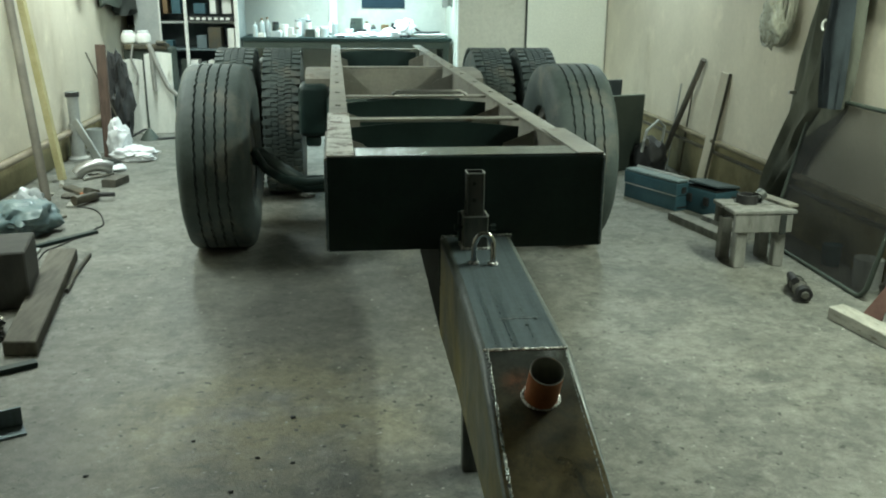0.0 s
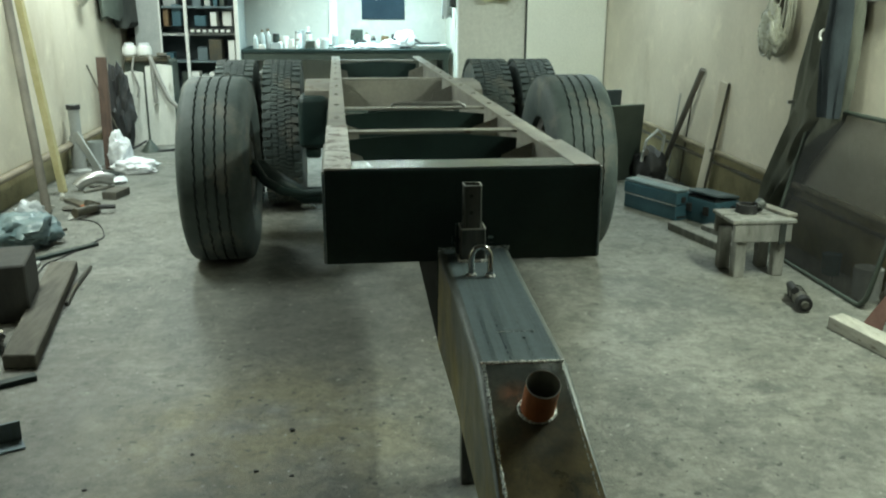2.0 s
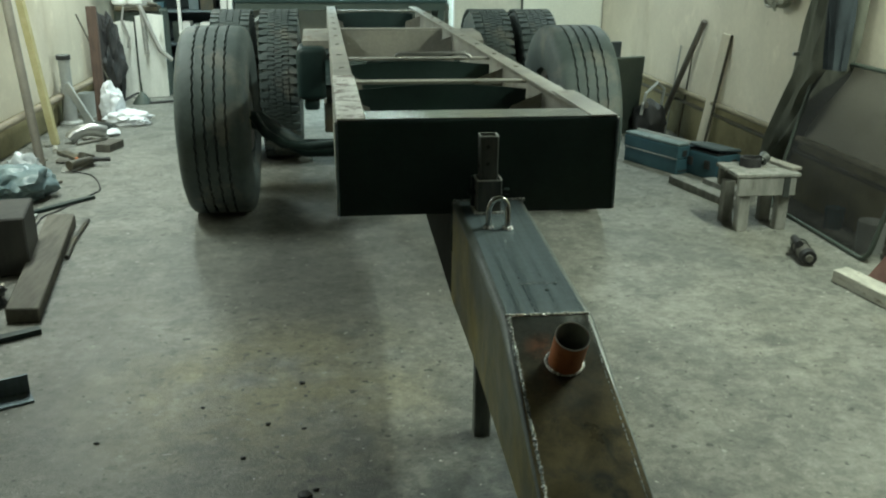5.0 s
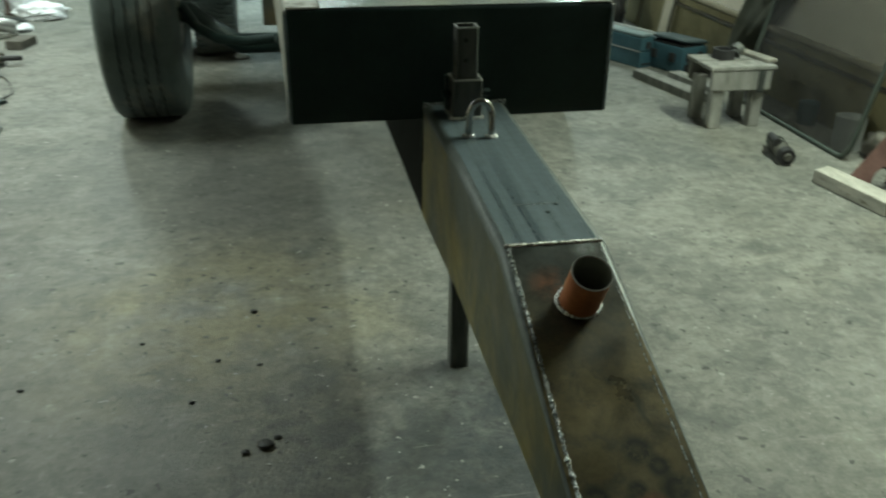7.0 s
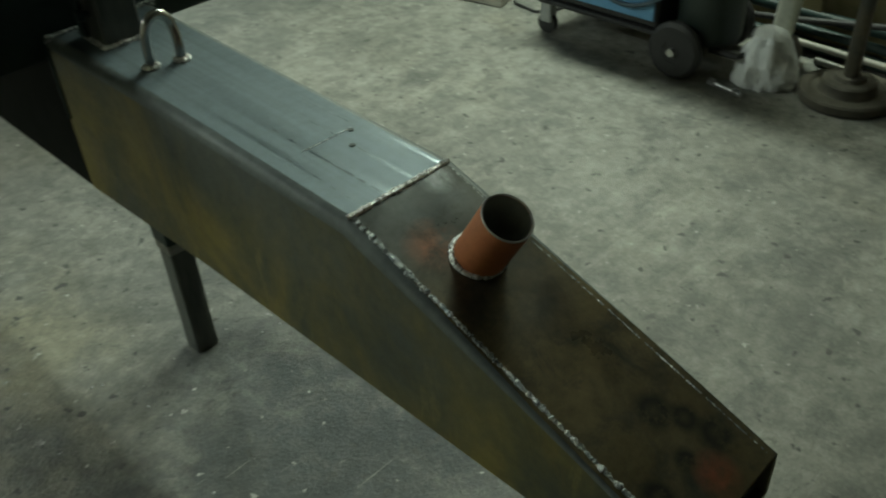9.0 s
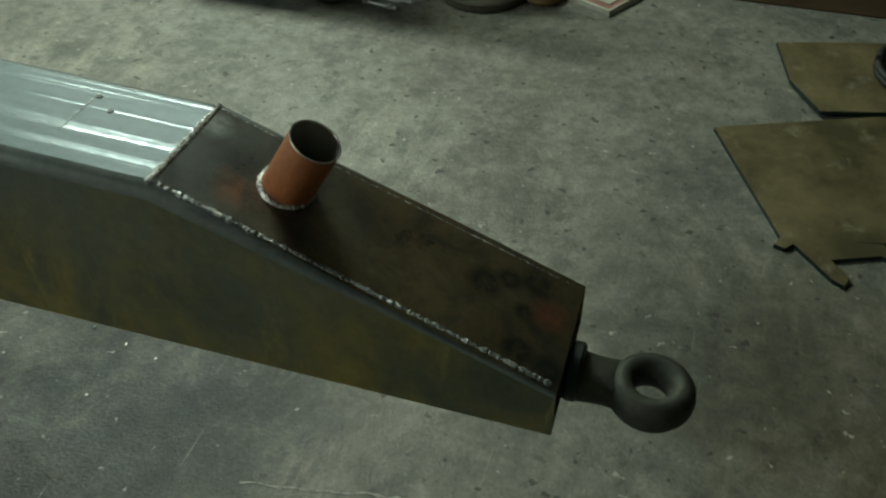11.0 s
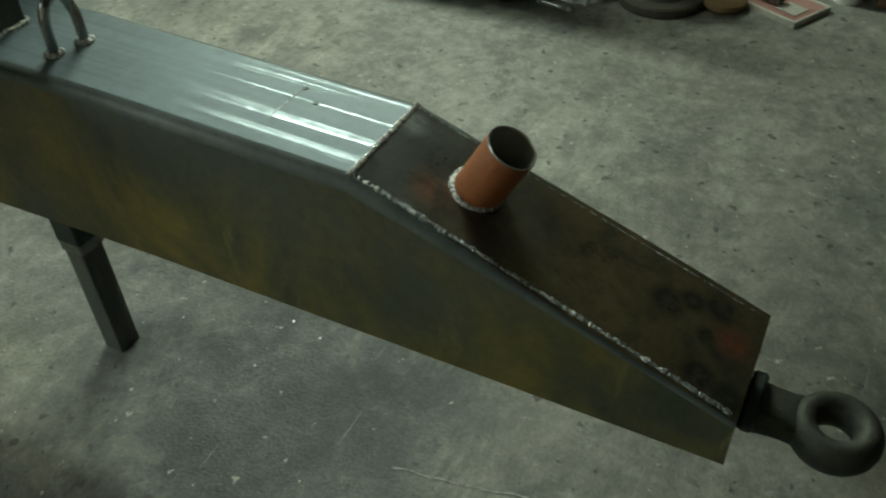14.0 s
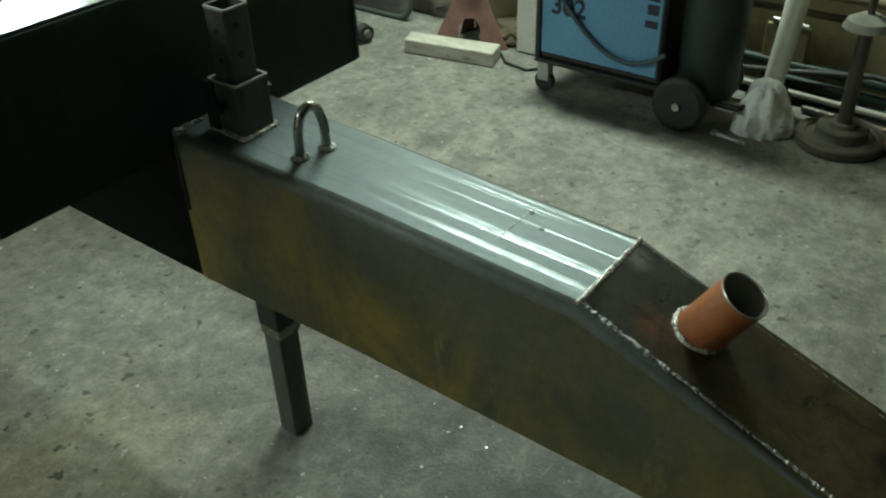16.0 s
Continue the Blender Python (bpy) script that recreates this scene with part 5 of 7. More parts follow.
# ---- along the west wall ----
bm = B()
lathe(bm, [(0.0, 0), (0.10, 0), (0.10, 0.012), (0.062, 0.03), (0.06, 0.32), (0.048, 0.32), (0.048, 0.56), (0.056, 0.56), (0.056, 0.6), (0.0, 0.6)], 24, pose(-2.9, 5.5, 0.0))
tagged(part("jack_post", bm, GREYMETAL, None), "grey steel pipe post with a dark collar", "post")
bm = B()
lathe(bm, [(0.0495, 0.563), (0.06, 0.563), (0.06, 0.603), (0.0495, 0.603)], 24, pose(-2.9, 5.5, 0.0), closed=True)
tagged(part("collar", bm, BLACK, None), "dark rubber collar on the post", "collar")


def leaning(name, foot, top, size, material, label, category, round_=False):
    a, b = Vector(foot), Vector(top)
    bm = B()
    if round_:
        rod(bm, a, b, size, n=14)
    else:
        m = Matrix.Translation(a) @ (b - a).to_track_quat("Z", "X").to_matrix().to_4x4()
        box(bm, (-size[0] / 2, -size[1] / 2, 0), (size[0] / 2, size[1] / 2, (b - a).length), m, bevel=0.002)
    return tagged(part(name, bm, material, None), label, category)


leaning("yellow_beam", (-2.76, 4.58, 0.0), (-2.96, 4.62, 1.75), (0.055, 0.045), YELLOW, "yellow painted beam leaning on the wall", "beam")
leaning("grey_pipe", (-2.64, 3.84, 0.0), (-2.95, 4.35, 1.95), 0.032, surf("grey_brown_pipe", (0.17, 0.155, 0.13), (0.24, 0.22, 0.18), 5, 0.55, 0.2, 0.1), "long grey-brown pipe leaning on the wall", "pipe", True)
leaning("brown_post", (-2.66, 5.62, 0.0), (-2.68, 5.74, 1.0), (0.085, 0.085), surf("red_brown_wood", (0.085, 0.055, 0.043), (0.13, 0.082, 0.062), 6, 0.7, 0, 0.2, stretch=(6, 6, 1)), "red-brown wooden post standing by the wall", "post")
leaning("leaning_batten", (-2.66, 5.32, 0.0), (-2.88, 5.42, 0.36), (0.07, 0.02), GREYMETAL, "pale flat bar leaning on the post", "slat")
leaning("thin_rod", (-2.55, 6.0, 0.0), (-2.95, 6.2, 0.9), 0.008, DARKRUST, "thin rusty rod leaning on the wall", "rod", True)
bm = B()
lathe(bm, [(0.0, 0), (0.07, 0), (0.085, 0.22), (0.08, 0.22), (0.066, 0.008), (0.0, 0.008)], 22, pose(-2.83, 5.85, 0.0))
tagged(part("bucket", bm, CLEARISH, None), "small pale bucket by the wall", "bucket")
bm = B()
lump(bm, (-2.55, 5.6, 0.0), (0.1, 0.12, 0.19), 9, 0.34, sub=4, scale=2.0)
lump(bm, (-2.40, 5.45, 0.0), (0.2, 0.16, 0.07), 4, 0.36, sub=4, scale=2.0)
tagged(part("plastic_bag", bm, BAGWHITE, None, "", 50), "crumpled white plastic bag on the floor", "bag")
bm = B()
lump(bm, (-2.55, 5.0, 0.0), (0.16, 0.1, 0.05), 14, 0.35)
tagged(part("dark_rag", bm, DARKCLOTH, None, "", 40), "dark rag heaped on the floor", "rag")
# silver duct elbow
bm = B()
pts = [(-2.66, 4.62, 0.03)] + [(-2.66 + 0.02 * k + 0.012 * k, 4.63 + 0.012 * k, 0.05 + 0.05 * math.sin(math.pi * k / 9)) for k in range(1, 9)]
sweep(bm, pts, [0.048 + (0.0025 if k % 2 else 0) for k in range(len(pts))], 16)
tagged(part("duct_elbow", bm, STEEL, None), "shiny bent aluminium duct piece on the floor", "duct")
# brick-sized block, grinder, cable
bm = B()
box(bm, (-0.06, -0.11, 0), (0.06, 0.11, 0.06), pose(-2.29, 4.38, 0, 0, 0, -14), bevel=0.004)
tagged(part("wood_block", bm, WOOD, None), "short brown wooden block on the floor", "block")
gr = thing("angle_grinder", "orange and black angle grinder lying on the floor", "grinder", (-2.3, 3.75, 0))
bm = B()
rod(bm, (-0.08, -0.12, 0.045), (0.02, 0.05, 0.045), 0.035, 0.03, 16)
part("motor", bm, DARKRUST, gr)
bm = B()
rod(bm, (-0.09, 0.08, 0.04), (0.02, 0.06, 0.05), 0.022, 0.018)
part("gear_head", bm, ORANGE, gr)
bm = B()
rod(bm, (0.0, 0.05, 0.05), (0.15, 0.08, 0.045), 0.017)
part("side_handle", bm, BLACK, gr)
bm = B()
rod(bm, (-0.03, 0.1, 0.03), (-0.02, 0.12, 0.07), 0.06, 0.06, 20)
part("disc_guard", bm, DARKRUST, gr)
bm = B()
pts = []
for k in range(40):
    u = k / 39
    pts.append((-2.36 + 0.22 * math.sin(5.2 * u) * (1 - 0.3 * u) + 0.36 * u, 3.62 - 1.45 * u + 0.05 * math.sin(17 * u), 0.005))
sweep(bm, pts, 0.0045, 6)
tagged(part("power_cable", bm, BLACK, None, "", 60), "thin black power cable snaking over the floor", "cable")
bm = B()
lump(bm, (-2.48, 2.95, 0.0), (0.19, 0.21, 0.13), 21, 0.36, sub=4, scale=1.7)
tagged(part("blue_bag", bm, surf("pale_blue_film", (0.10, 0.16, 0.18), (0.22, 0.29, 0.30), 9, 0.3, 0, 0.5, 25, spots=(0.36, 0.4, 0.4), spot_scale=10), None, "", 50), "crumpled pale blue plastic bag with scraps", "bag")
bm = B()
lump(bm, (-2.5, 3.12, 0.08), (0.11, 0.1, 0.09), 27, 0.36, sub=4, scale=1.8)
tagged(part("grey_bag", bm, surf("grey_film", (0.3, 0.33, 0.34), (0.5, 0.53, 0.54), 9, 0.3, 0, 0.4, 25), None, "", 50), "greyish plastic bag on the heap", "bag")
bm = B()
box(bm, (-0.02, -0.3, 0), (0.02, 0.3, 0.02), pose(-2.22, 2.68, 0.0, 0, 0, -38))
tagged(part("steel_flat", bm, BLACKSTEEL, None), "dark steel flat bar on the floor", "bar")
bm = B()
box(bm, (-0.28, -0.18, 0), (0.0, 0.2, 0.285), pose(-2.0, 1.72, 0, 0, 0, 12), bevel=0.008)
tagged(part("wood_stump", bm, surf("dark_oily_wood", (0.036, 0.036, 0.034), (0.066, 0.064, 0.058), 5, 0.7, 0, 0.3, stretch=(1, 1, 0.3)), None), "dark oily square wooden block on the floor", "block")
bm = B()
prism(bm, [(-1.735, 0.95), (-1.985, 2.36), (-2.135, 2.36), (-1.875, 0.955)], 0.0, 0.065)
bmesh.ops.bevel(bm, geom=bm.edges[:], offset=0.006, segments=1, affect="EDGES")
tagged(part("long_plank", bm, WOOD, None), "thick worn grey-brown plank lying on the floor", "plank")
bm = B()
sweep(bm, [(-1.93, 2.4, 0.012), (-1.9, 2.0, 0.012), (-1.86, 1.75, 0.012)], 0.012)
tagged(part("rusty_rod", bm, DARKRUST, None), "rusty rod lying along the plank", "rod")
bm = B()
lump(bm, (-2.06, 1.15, 0.0), (0.1, 0.12, 0.05), 33, 0.5)
tagged(part("dark_scrap", bm, BLACK, None, "", 30), "dark heap of scrap beside the plank", "scrap")
bm = B()
sweep(bm, [(-2.25, 1.0, 0.03), (-2.1, 1.25, 0.035), (-2.0, 1.3, 0.03)], 0.02)
tagged(part("rusty_pipe", bm, DARKRUST, None), "rusty pipe end beside the plank", "pipe")
bm = B()
box(bm, (-0.25, -0.022, 0), (0.09, 0.022, 0.022), pose(-1.78, 0.80, 0.0, 0, 0, 33))
tagged(part("steel_square", bm, BLACKSTEEL, None), "dark square steel bar on the floor", "bar")
bm = B()
m = pose(-1.66, 0.27, 0, 0, 0, 28)
box(bm, (-0.3, -0.004, 0), (0.1, 0.004, 0.075), m)
box(bm, (-0.3, -0.08, 0), (0.1, -0.0041, 0.008), m)
tagged(part("angle_iron", bm, MILL, None), "piece of angle iron lying on the floor", "angle iron")
for k, (x, y, w, l, a, mt, lab) in enumerate(((-2.6, 3.3, 0.1, 0.5, 20, WOOD, "flat board scrap on the floor"), (-2.65, 2.35, 0.14, 0.6, -12, WOOD, "old board lying by the wall"), (-2.5, 4.1, 0.08, 0.35, 40, DARKRUST, "rusty flat scrap on the floor"), (-2.28, 2.45, 0.09, 0.13, 5, GREYMETAL, "grey metal scrap on the floor"), (-2.75, 3.0, 0.2, 0.7, 3, DARKRUST, "dark sheet metal scrap by the wall"))):
    bm = B()
    box(bm, (-w / 2, -l / 2, 0), (w / 2, l / 2, 0.025), pose(x, y, 0.0, 0, 0, a), bevel=0.003)
    tagged(part("flat_scrap", bm, mt, None), lab, "scrap")
bm = B()
lathe(bm, [(0, 0), (0.035, 0), (0.035, 0.12), (0.015, 0.15), (0, 0.15)], 14, pose(-2.85, 3.45, 0.0))
tagged(part("dark_flask", bm, BLACK, None), "small dark flask by the wall", "bottle")
bm = B()
lump(bm, (-0.752, 3.86, 0.0), (0.05, 0.035, 0.018), 41, 0.4)
tagged(part("white_scrap", bm, BAGWHITE, None, "", 25), "white paper scrap under the chassis", "scrap")

rnd = random.Random(29)
for k in range(34):
    y = rnd.uniform(2.3, 5.4)
    x = rnd.uniform(-2.9, -2.35) + 0.06 * max(0, 3.4 - y)
    kind_ = k % 4
    bm = B()
    if kind_ == 0:
        sx, sy, h = rnd.uniform(0.02, 0.07), rnd.uniform(0.06, 0.26), rnd.uniform(0.008, 0.03)
        box(bm, (-sx / 2, -sy / 2, 0), (sx / 2, sy / 2, h), bevel=0.002)
    elif kind_ == 1:
        r, L = rnd.uniform(0.006, 0.018), rnd.uniform(0.1, 0.4)
        rod(bm, (0, -L / 2, r), (0.02, L / 2, r), r, n=10)
    elif kind_ == 2:
        lump(bm, (0, 0, 0), (rnd.uniform(0.03, 0.08), rnd.uniform(0.03, 0.07), rnd.uniform(0.012, 0.035)), k + 100, 0.5, sub=2)
    else:
        r = rnd.uniform(0.02, 0.05)
        lathe(bm, [(r * 0.5, 0), (r, 0), (r, 0.015), (r * 0.5, 0.015)], 18, closed=True)
    ob = part("floor_scrap", bm, rnd.choice((DARKRUST, BLACK, GREYMETAL, WOOD, BAGWHITE, PALEWOOD, RAIL, STEEL)), None, "", 30)
    ob.location, ob.rotation_euler = (x, y, 0.001), (0, 0, rnd.uniform(0, 3.14))
    tagged(ob, "small scrap piece littering the wall foot", "scrap", "scraps along the wall foot")

# ---- along the east wall ----
GREYWOOD = surf("grey_weathered_wood", (0.185, 0.185, 0.168), (0.31, 0.305, 0.278), 5, 0.75, 0, 0.35, 45, stretch=(4, 4, 1), random_shade=0.12, spots=(0.12, 0.11, 0.09), spot_scale=9)
st = thing("wooden_stool", "low grey weathered wooden workshop trestle stool", "stool", (1.885, 2.05, 0))
for x, y in ((-0.115, -0.10), (0.12, -0.085), (-0.125, 0.085), (0.11, 0.09)):
    bm = B()
    box(bm, (x - 0.032, y - 0.03, 0), (x + 0.032, y + 0.03, 0.25), bevel=0.005)
    part("leg", bm, GREYWOOD, st)
for y, h0 in ((-0.145, 0.21), (0.115, 0.21)):
    bm = B()
    box(bm, (-0.17, y, h0), (0.165, y + 0.03, 0.315), bevel=0.004)
    part("apron", bm, GREYWOOD, st)
for y0, y1 in ((-0.15, -0.01), (0.012, 0.15)):
    bm = B()
    box(bm, (-0.185, y0, 0.316), (0.185, y1, 0.338), bevel=0.004)
    part("top_board", bm, GREYWOOD, st)
bm = B()
box(bm, (0.09, -0.152, 0.20), (0.125, -0.146, 0.316))
part("dark_strap", bm, DARKCLOTH, st)
bm = B()
lathe(bm, [(0.045, 0), (0.06, 0.0), (0.06, 0.05), (0.045, 0.05)], 22, pose(1.86, 2.1, 0.338), closed=True)
pc = tagged(part("pipe_clamp", bm, BLACK, None), "dark ring clamp with a grey sleeve lying on the stool", "clamp")
bm = B()
lathe(bm, [(0.026, 0), (0.034, 0.0), (0.034, 0.04), (0.026, 0.04)], 22, pose(1.915, 2.085, 0.373, 0, 62, 25), closed=True)
part("sleeve", bm, WORNLEG, pc, "worn grey steel sleeve")
bm = B()
box(bm, (-0.035, -0.16, 0), (0.035, 0.16, 0.018), pose(2.04, 2.12, 0.3385, 0, 0, 12), bevel=0.003)
tagged(part("flat_bar", bm, RAIL, None), "grey flat bar lying across the stool", "bar")

TB = pose(1.85, 3.55, 0, 0, 0, 24)
tb = thing("toolbox", "blue steel cantilever toolbox standing open on the floor", "toolbox")


def tb_part(name, boxes, mt, label=""):
    bm = B()
    for lo, hi in boxes:
        box(bm, lo, hi, TB, bevel=0.006)
    return part(name, bm, mt, tb, label)


tb_part("lower_tray", [((-0.11, -0.30, 0.0), (0.11, 0.25, 0.11))], TOOLBLUE)
tb_part("upper_tray", [((-0.115, -0.305, 0.113), (0.0, 0.255, 0.20))], TOOLBLUE)
tb_part("upper_tray", [((0.003, -0.305, 0.113), (0.115, 0.255, 0.18))], TOOLBLUE)
tb_part("lid", [((-0.112, -0.3, 0.203), (-0.005, 0.25, 0.222))], surf("worn_blue_lid", (0.15, 0.205, 0.215), (0.22, 0.28, 0.28), 6, 0.4, 0.2, 0.08, spots=(0.07, 0.1, 0.11), spot_scale=9, spot_at=0.58), "scuffed grey-blue lid")
tb_part("handle_bar", [((-0.004, -0.3, 0.205), (0.012, 0.25, 0.235))], GREYMETAL)
tb_part("seam", [((-0.117, -0.3, 0.108), (-0.112, 0.25, 0.116))], GREYMETAL)
tb_part("end_recess", [((-0.07, -0.309, 0.128), (-0.03, -0.304, 0.172)), ((0.03, -0.309, 0.125), (0.10, -0.304, 0.165)), ((-0.10, -0.304, 0.02), (0.10, -0.2995, 0.03))], BLACK, "black recess in the box end")
tb_part("tray_seam", [((-0.002, -0.308, 0.115), (0.006, -0.3035, 0.182))], BLACK)
tb2 = thing("power_tool_case", "dark blue power tool case with black fittings", "case")
m2 = pose(2.12, 3.22, 0, 0, 0, 24)
bm = B()
box(bm, (-0.12, -0.16, 0), (0.12, 0.16, 0.17), m2, bevel=0.015, seg=2)
part("shell", bm, TOOLBLUE, tb2)
bm = B()
box(bm, (-0.115, -0.16, 0.0), (0.115, 0.16, 0.022), m2 @ pose(0.0, 0, 0.192, 0, 7, 0), bevel=0.008)
part("raised_lid", bm, surf("teal_lid", (0.05, 0.075, 0.08), (0.08, 0.105, 0.112), 5, 0.5, spots=(0.03, 0.05, 0.055), spot_scale=12), tb2)
bm = B()
box(bm, (-0.10, -0.14, 0.165), (0.10, 0.14, 0.186), m2, bevel=0.004)
part("inner_tray", bm, BLACK, tb2)
for x in (-0.055, 0.045):
    bm = B()
    rod(bm, m2 @ Vector((x, -0.158, 0.105)), m2 @ Vector((x, -0.168, 0.105)), 0.034, 0.034, 18)
    part("port", bm, BLACK, tb2, "round black opening")
for y in (-0.1, 0.06):
    bm = B()
    box(bm, (-0.132, y, 0.07), (-0.118, y + 0.05, 0.13), m2, bevel=0.004)
    part("latch", bm, BLACK, tb2)
bm = B()
rod(bm, (2.07, 2.9, 0.06), (2.16, 2.95, 0.07), 0.045, 0.04, 18)
rod(bm, (2.16, 2.95, 0.07), (2.24, 3.05, 0.1), 0.03, 0.022, 14)
tagged(part("electric_drill", bm, BLACK, None), "dark electric drill lying by the toolbox", "drill")
bm = B()
prism(bm, [(1.74, 3.02), (1.83, 3.05), (1.99, 2.42), (1.885, 2.39)], 0.0, 0.052)
bmesh.ops.bevel(bm, geom=bm.edges[:], offset=0.005, segments=1, affect="EDGES")
tagged(part("short_plank", bm, GREYWOOD, None), "grey wooden plank piece on the floor", "plank")
bm = B()
prism(bm, [(1.93, 2.9), (2.02, 2.93), (2.12, 2.5), (2.03, 2.46)], 0.0, 0.06)
tagged(part("short_plank", bm, GREYWOOD, None), "second grey plank piece beside the toolbox", "plank")
# starter motor
GREYMOTOR = surf("greasy_grey_casing", (0.09, 0.088, 0.075), (0.19, 0.185, 0.16), 16, 0.4, 0.4, 0.15)
sm = thing("starter_motor", "old steel starter motor lying on the floor", "motor")
m3 = pose(1.885, 1.45, 0.044, 0, 0, -14)
for nm, a, b_, r0, r1, mt in (("casing", (0, 0.065, 0), (0, -0.085, 0), 0.038, 0.038, GREYMOTOR), ("end_cap", (0, -0.086, 0), (0, -0.125, 0), 0.042, 0.037, BLACK), ("shaft", (0, -0.1255, 0), (0, -0.135, 0), 0.02, 0.016, GREYMOTOR), ("bell_housing", (0, 0.0655, 0), (0, 0.16, -0.008), 0.043, 0.026, DARKGREEN), ("solenoid", (-0.03, 0.08, 0.04), (-0.03, -0.03, 0.04), 0.02, 0.02, BLACK), ("band", (0, 0.012, 0), (0, 0.0, 0), 0.0405, 0.0405, BLACK)):
    bm = B()
    rod(bm, m3 @ Vector(a), m3 @ Vector(b_), r0, r1, 20)
    part(nm, bm, mt, sm)
# pale timber under the axle stand
bm = B()
prism(bm, [(1.862, 1.12), (1.955, 1.155), (2.045, 0.735), (1.935, 0.70)], 0.0, 0.062)
bmesh.ops.bevel(bm, geom=bm.edges[:], offset=0.004, segments=1, affect="EDGES")
tagged(part("pale_timber", bm, PALEWOOD, None), "pale squared timber offcut on the floor", "timber")
# axle stand
sd = thing("axle_stand", "faded red steel axle stand on the floor", "axle stand", (2.13, 0.95, 0))
for k in range(3):
    bm = B()
    a = radians(120 * k + 60)
    w0, w1, h = 0.165, 0.05, 0.27
    m = Matrix.Rotation(a, 4, "Z")
    o = [(-w0, 0.0), (-0.055, 0.0), (-0.045, 0.1), (-0.02, 0.135), (0.02, 0.135), (0.045, 0.1), (0.055, 0.0), (w0, 0.0), (w1, h), (-w1, h)]
    m3 = m @ Matrix.Translation((0, -0.1, 0)) @ Matrix.Rotation(radians(-16), 4, "X") @ Matrix.Rotation(radians(90), 4, "X")
    prism(bm, o, -0.003, 0.003, m3)
    vs = [sd.matrix_world @ v.co for v in bm.verts]
    part("leg_plate", bm, RED, sd)
bm = B()
rod(bm, (0, 0, 0.2), (0, 0, 0.36), 0.026, 0.026, 16)
part("pillar", bm, RED, sd)
bm = B()
box(bm, (-0.06, -0.025, 0.355), (0.06, 0.025, 0.375), bevel=0.004)
part("saddle", bm, RED, sd)
bm = B()
rod(bm, (-0.03, -0.05, 0.25), (0.0, -0.03, 0.27), 0.025, 0.025, 14)
part("ratchet_knob", bm, surf("ratchet_red", (0.22, 0.075, 0.055), (0.27, 0.1, 0.075), 9, 0.5), sd, "brighter red ratchet pawl")
# mesh guard panel
mp_ = thing("mesh_panel", "framed expanded-metal guard panel leaning on the wall", "panel")
PB, PT, PY0, PY1, PH = 2.17, 2.375, 1.34, 2.42, 0.91


def on_panel(y, h):
    return (PB + (PT - PB) * h / PH, y, h)


bm = B()
r = 0.09
cor = []
for cy, cz, a0 in ((PY0 + r, r, 180), (PY0 + r, PH - r, 90), (PY1 - r, PH - r, 0), (PY1 - r, r, -90)):
    order = range(0, 91, 18)
    arc = [(cy + r * math.cos(radians(a0 + (90 - d))), cz + r * math.sin(radians(a0 + (90 - d)))) for d in order]
    cor += arc
ys = [on_panel(max(min(y, PY1), PY0), max(min(h, PH), 0.012) + 0.0) for y, h in cor]
sweep(bm, ys, 0.013, 8, closed=True)
part("frame", bm, DARKGREEN, mp_, smooth=60)
bm = B()
step = 0.0125
k = 0
for d in (1, -1):
    c = PY0 - 1.0
    while c < PY1 + 1.0:
        lo_h, hi_h = 0.015, PH - 0.015
        y_lo, y_hi = c, c + d * (hi_h - lo_h) * 0.6
        ta = sorted([(PY0 + 0.01 - y_lo) / (y_hi - y_lo), (PY1 - 0.01 - y_lo) / (y_hi - y_lo)])
        t0, t1 = max(0.0, ta[0]), min(1.0, ta[1])
        if t1 - t0 > 0.02:
            p0, p1 = on_panel(y_lo + (y_hi - y_lo) * t0, lo_h + (hi_h - lo_h) * t0), on_panel(y_lo + (y_hi - y_lo) * t1, lo_h + (hi_h - lo_h) * t1)
            rod(bm, p0, p1, 0.0015, n=3, caps=False)
        c += step
tagged(part("wire_mesh", bm, BLACK, mp_, smooth=0), kind="stuff")
# things behind the mesh
bm = B()
lathe(bm, [(0, 0), (0.07, 0), (0.075, 0.16), (0.07, 0.16), (0, 0.155)], 20, pose(2.31, 1.55, 0.0))
tagged(part("paint_tin", bm, GREYMETAL, None), "old grey paint tin behind the mesh", "tin")
bm = B()
lathe(bm, [(0, 0), (0.05, 0), (0.055, 0.12), (0.05, 0.12), (0, 0.115)], 18, pose(2.33, 1.95, 0.0))
tagged(part("paint_tin", bm, TOOLBLUE, None), "small blue tin behind the mesh", "tin")
bm = B()
lump(bm, (2.34, 1.30, 0.0), (0.05, 0.14, 0.08), 51, 0.3)
tagged(part("brown_rag", bm, WOOD, None, "", 30), "brown rag heap at the wall foot", "rag")
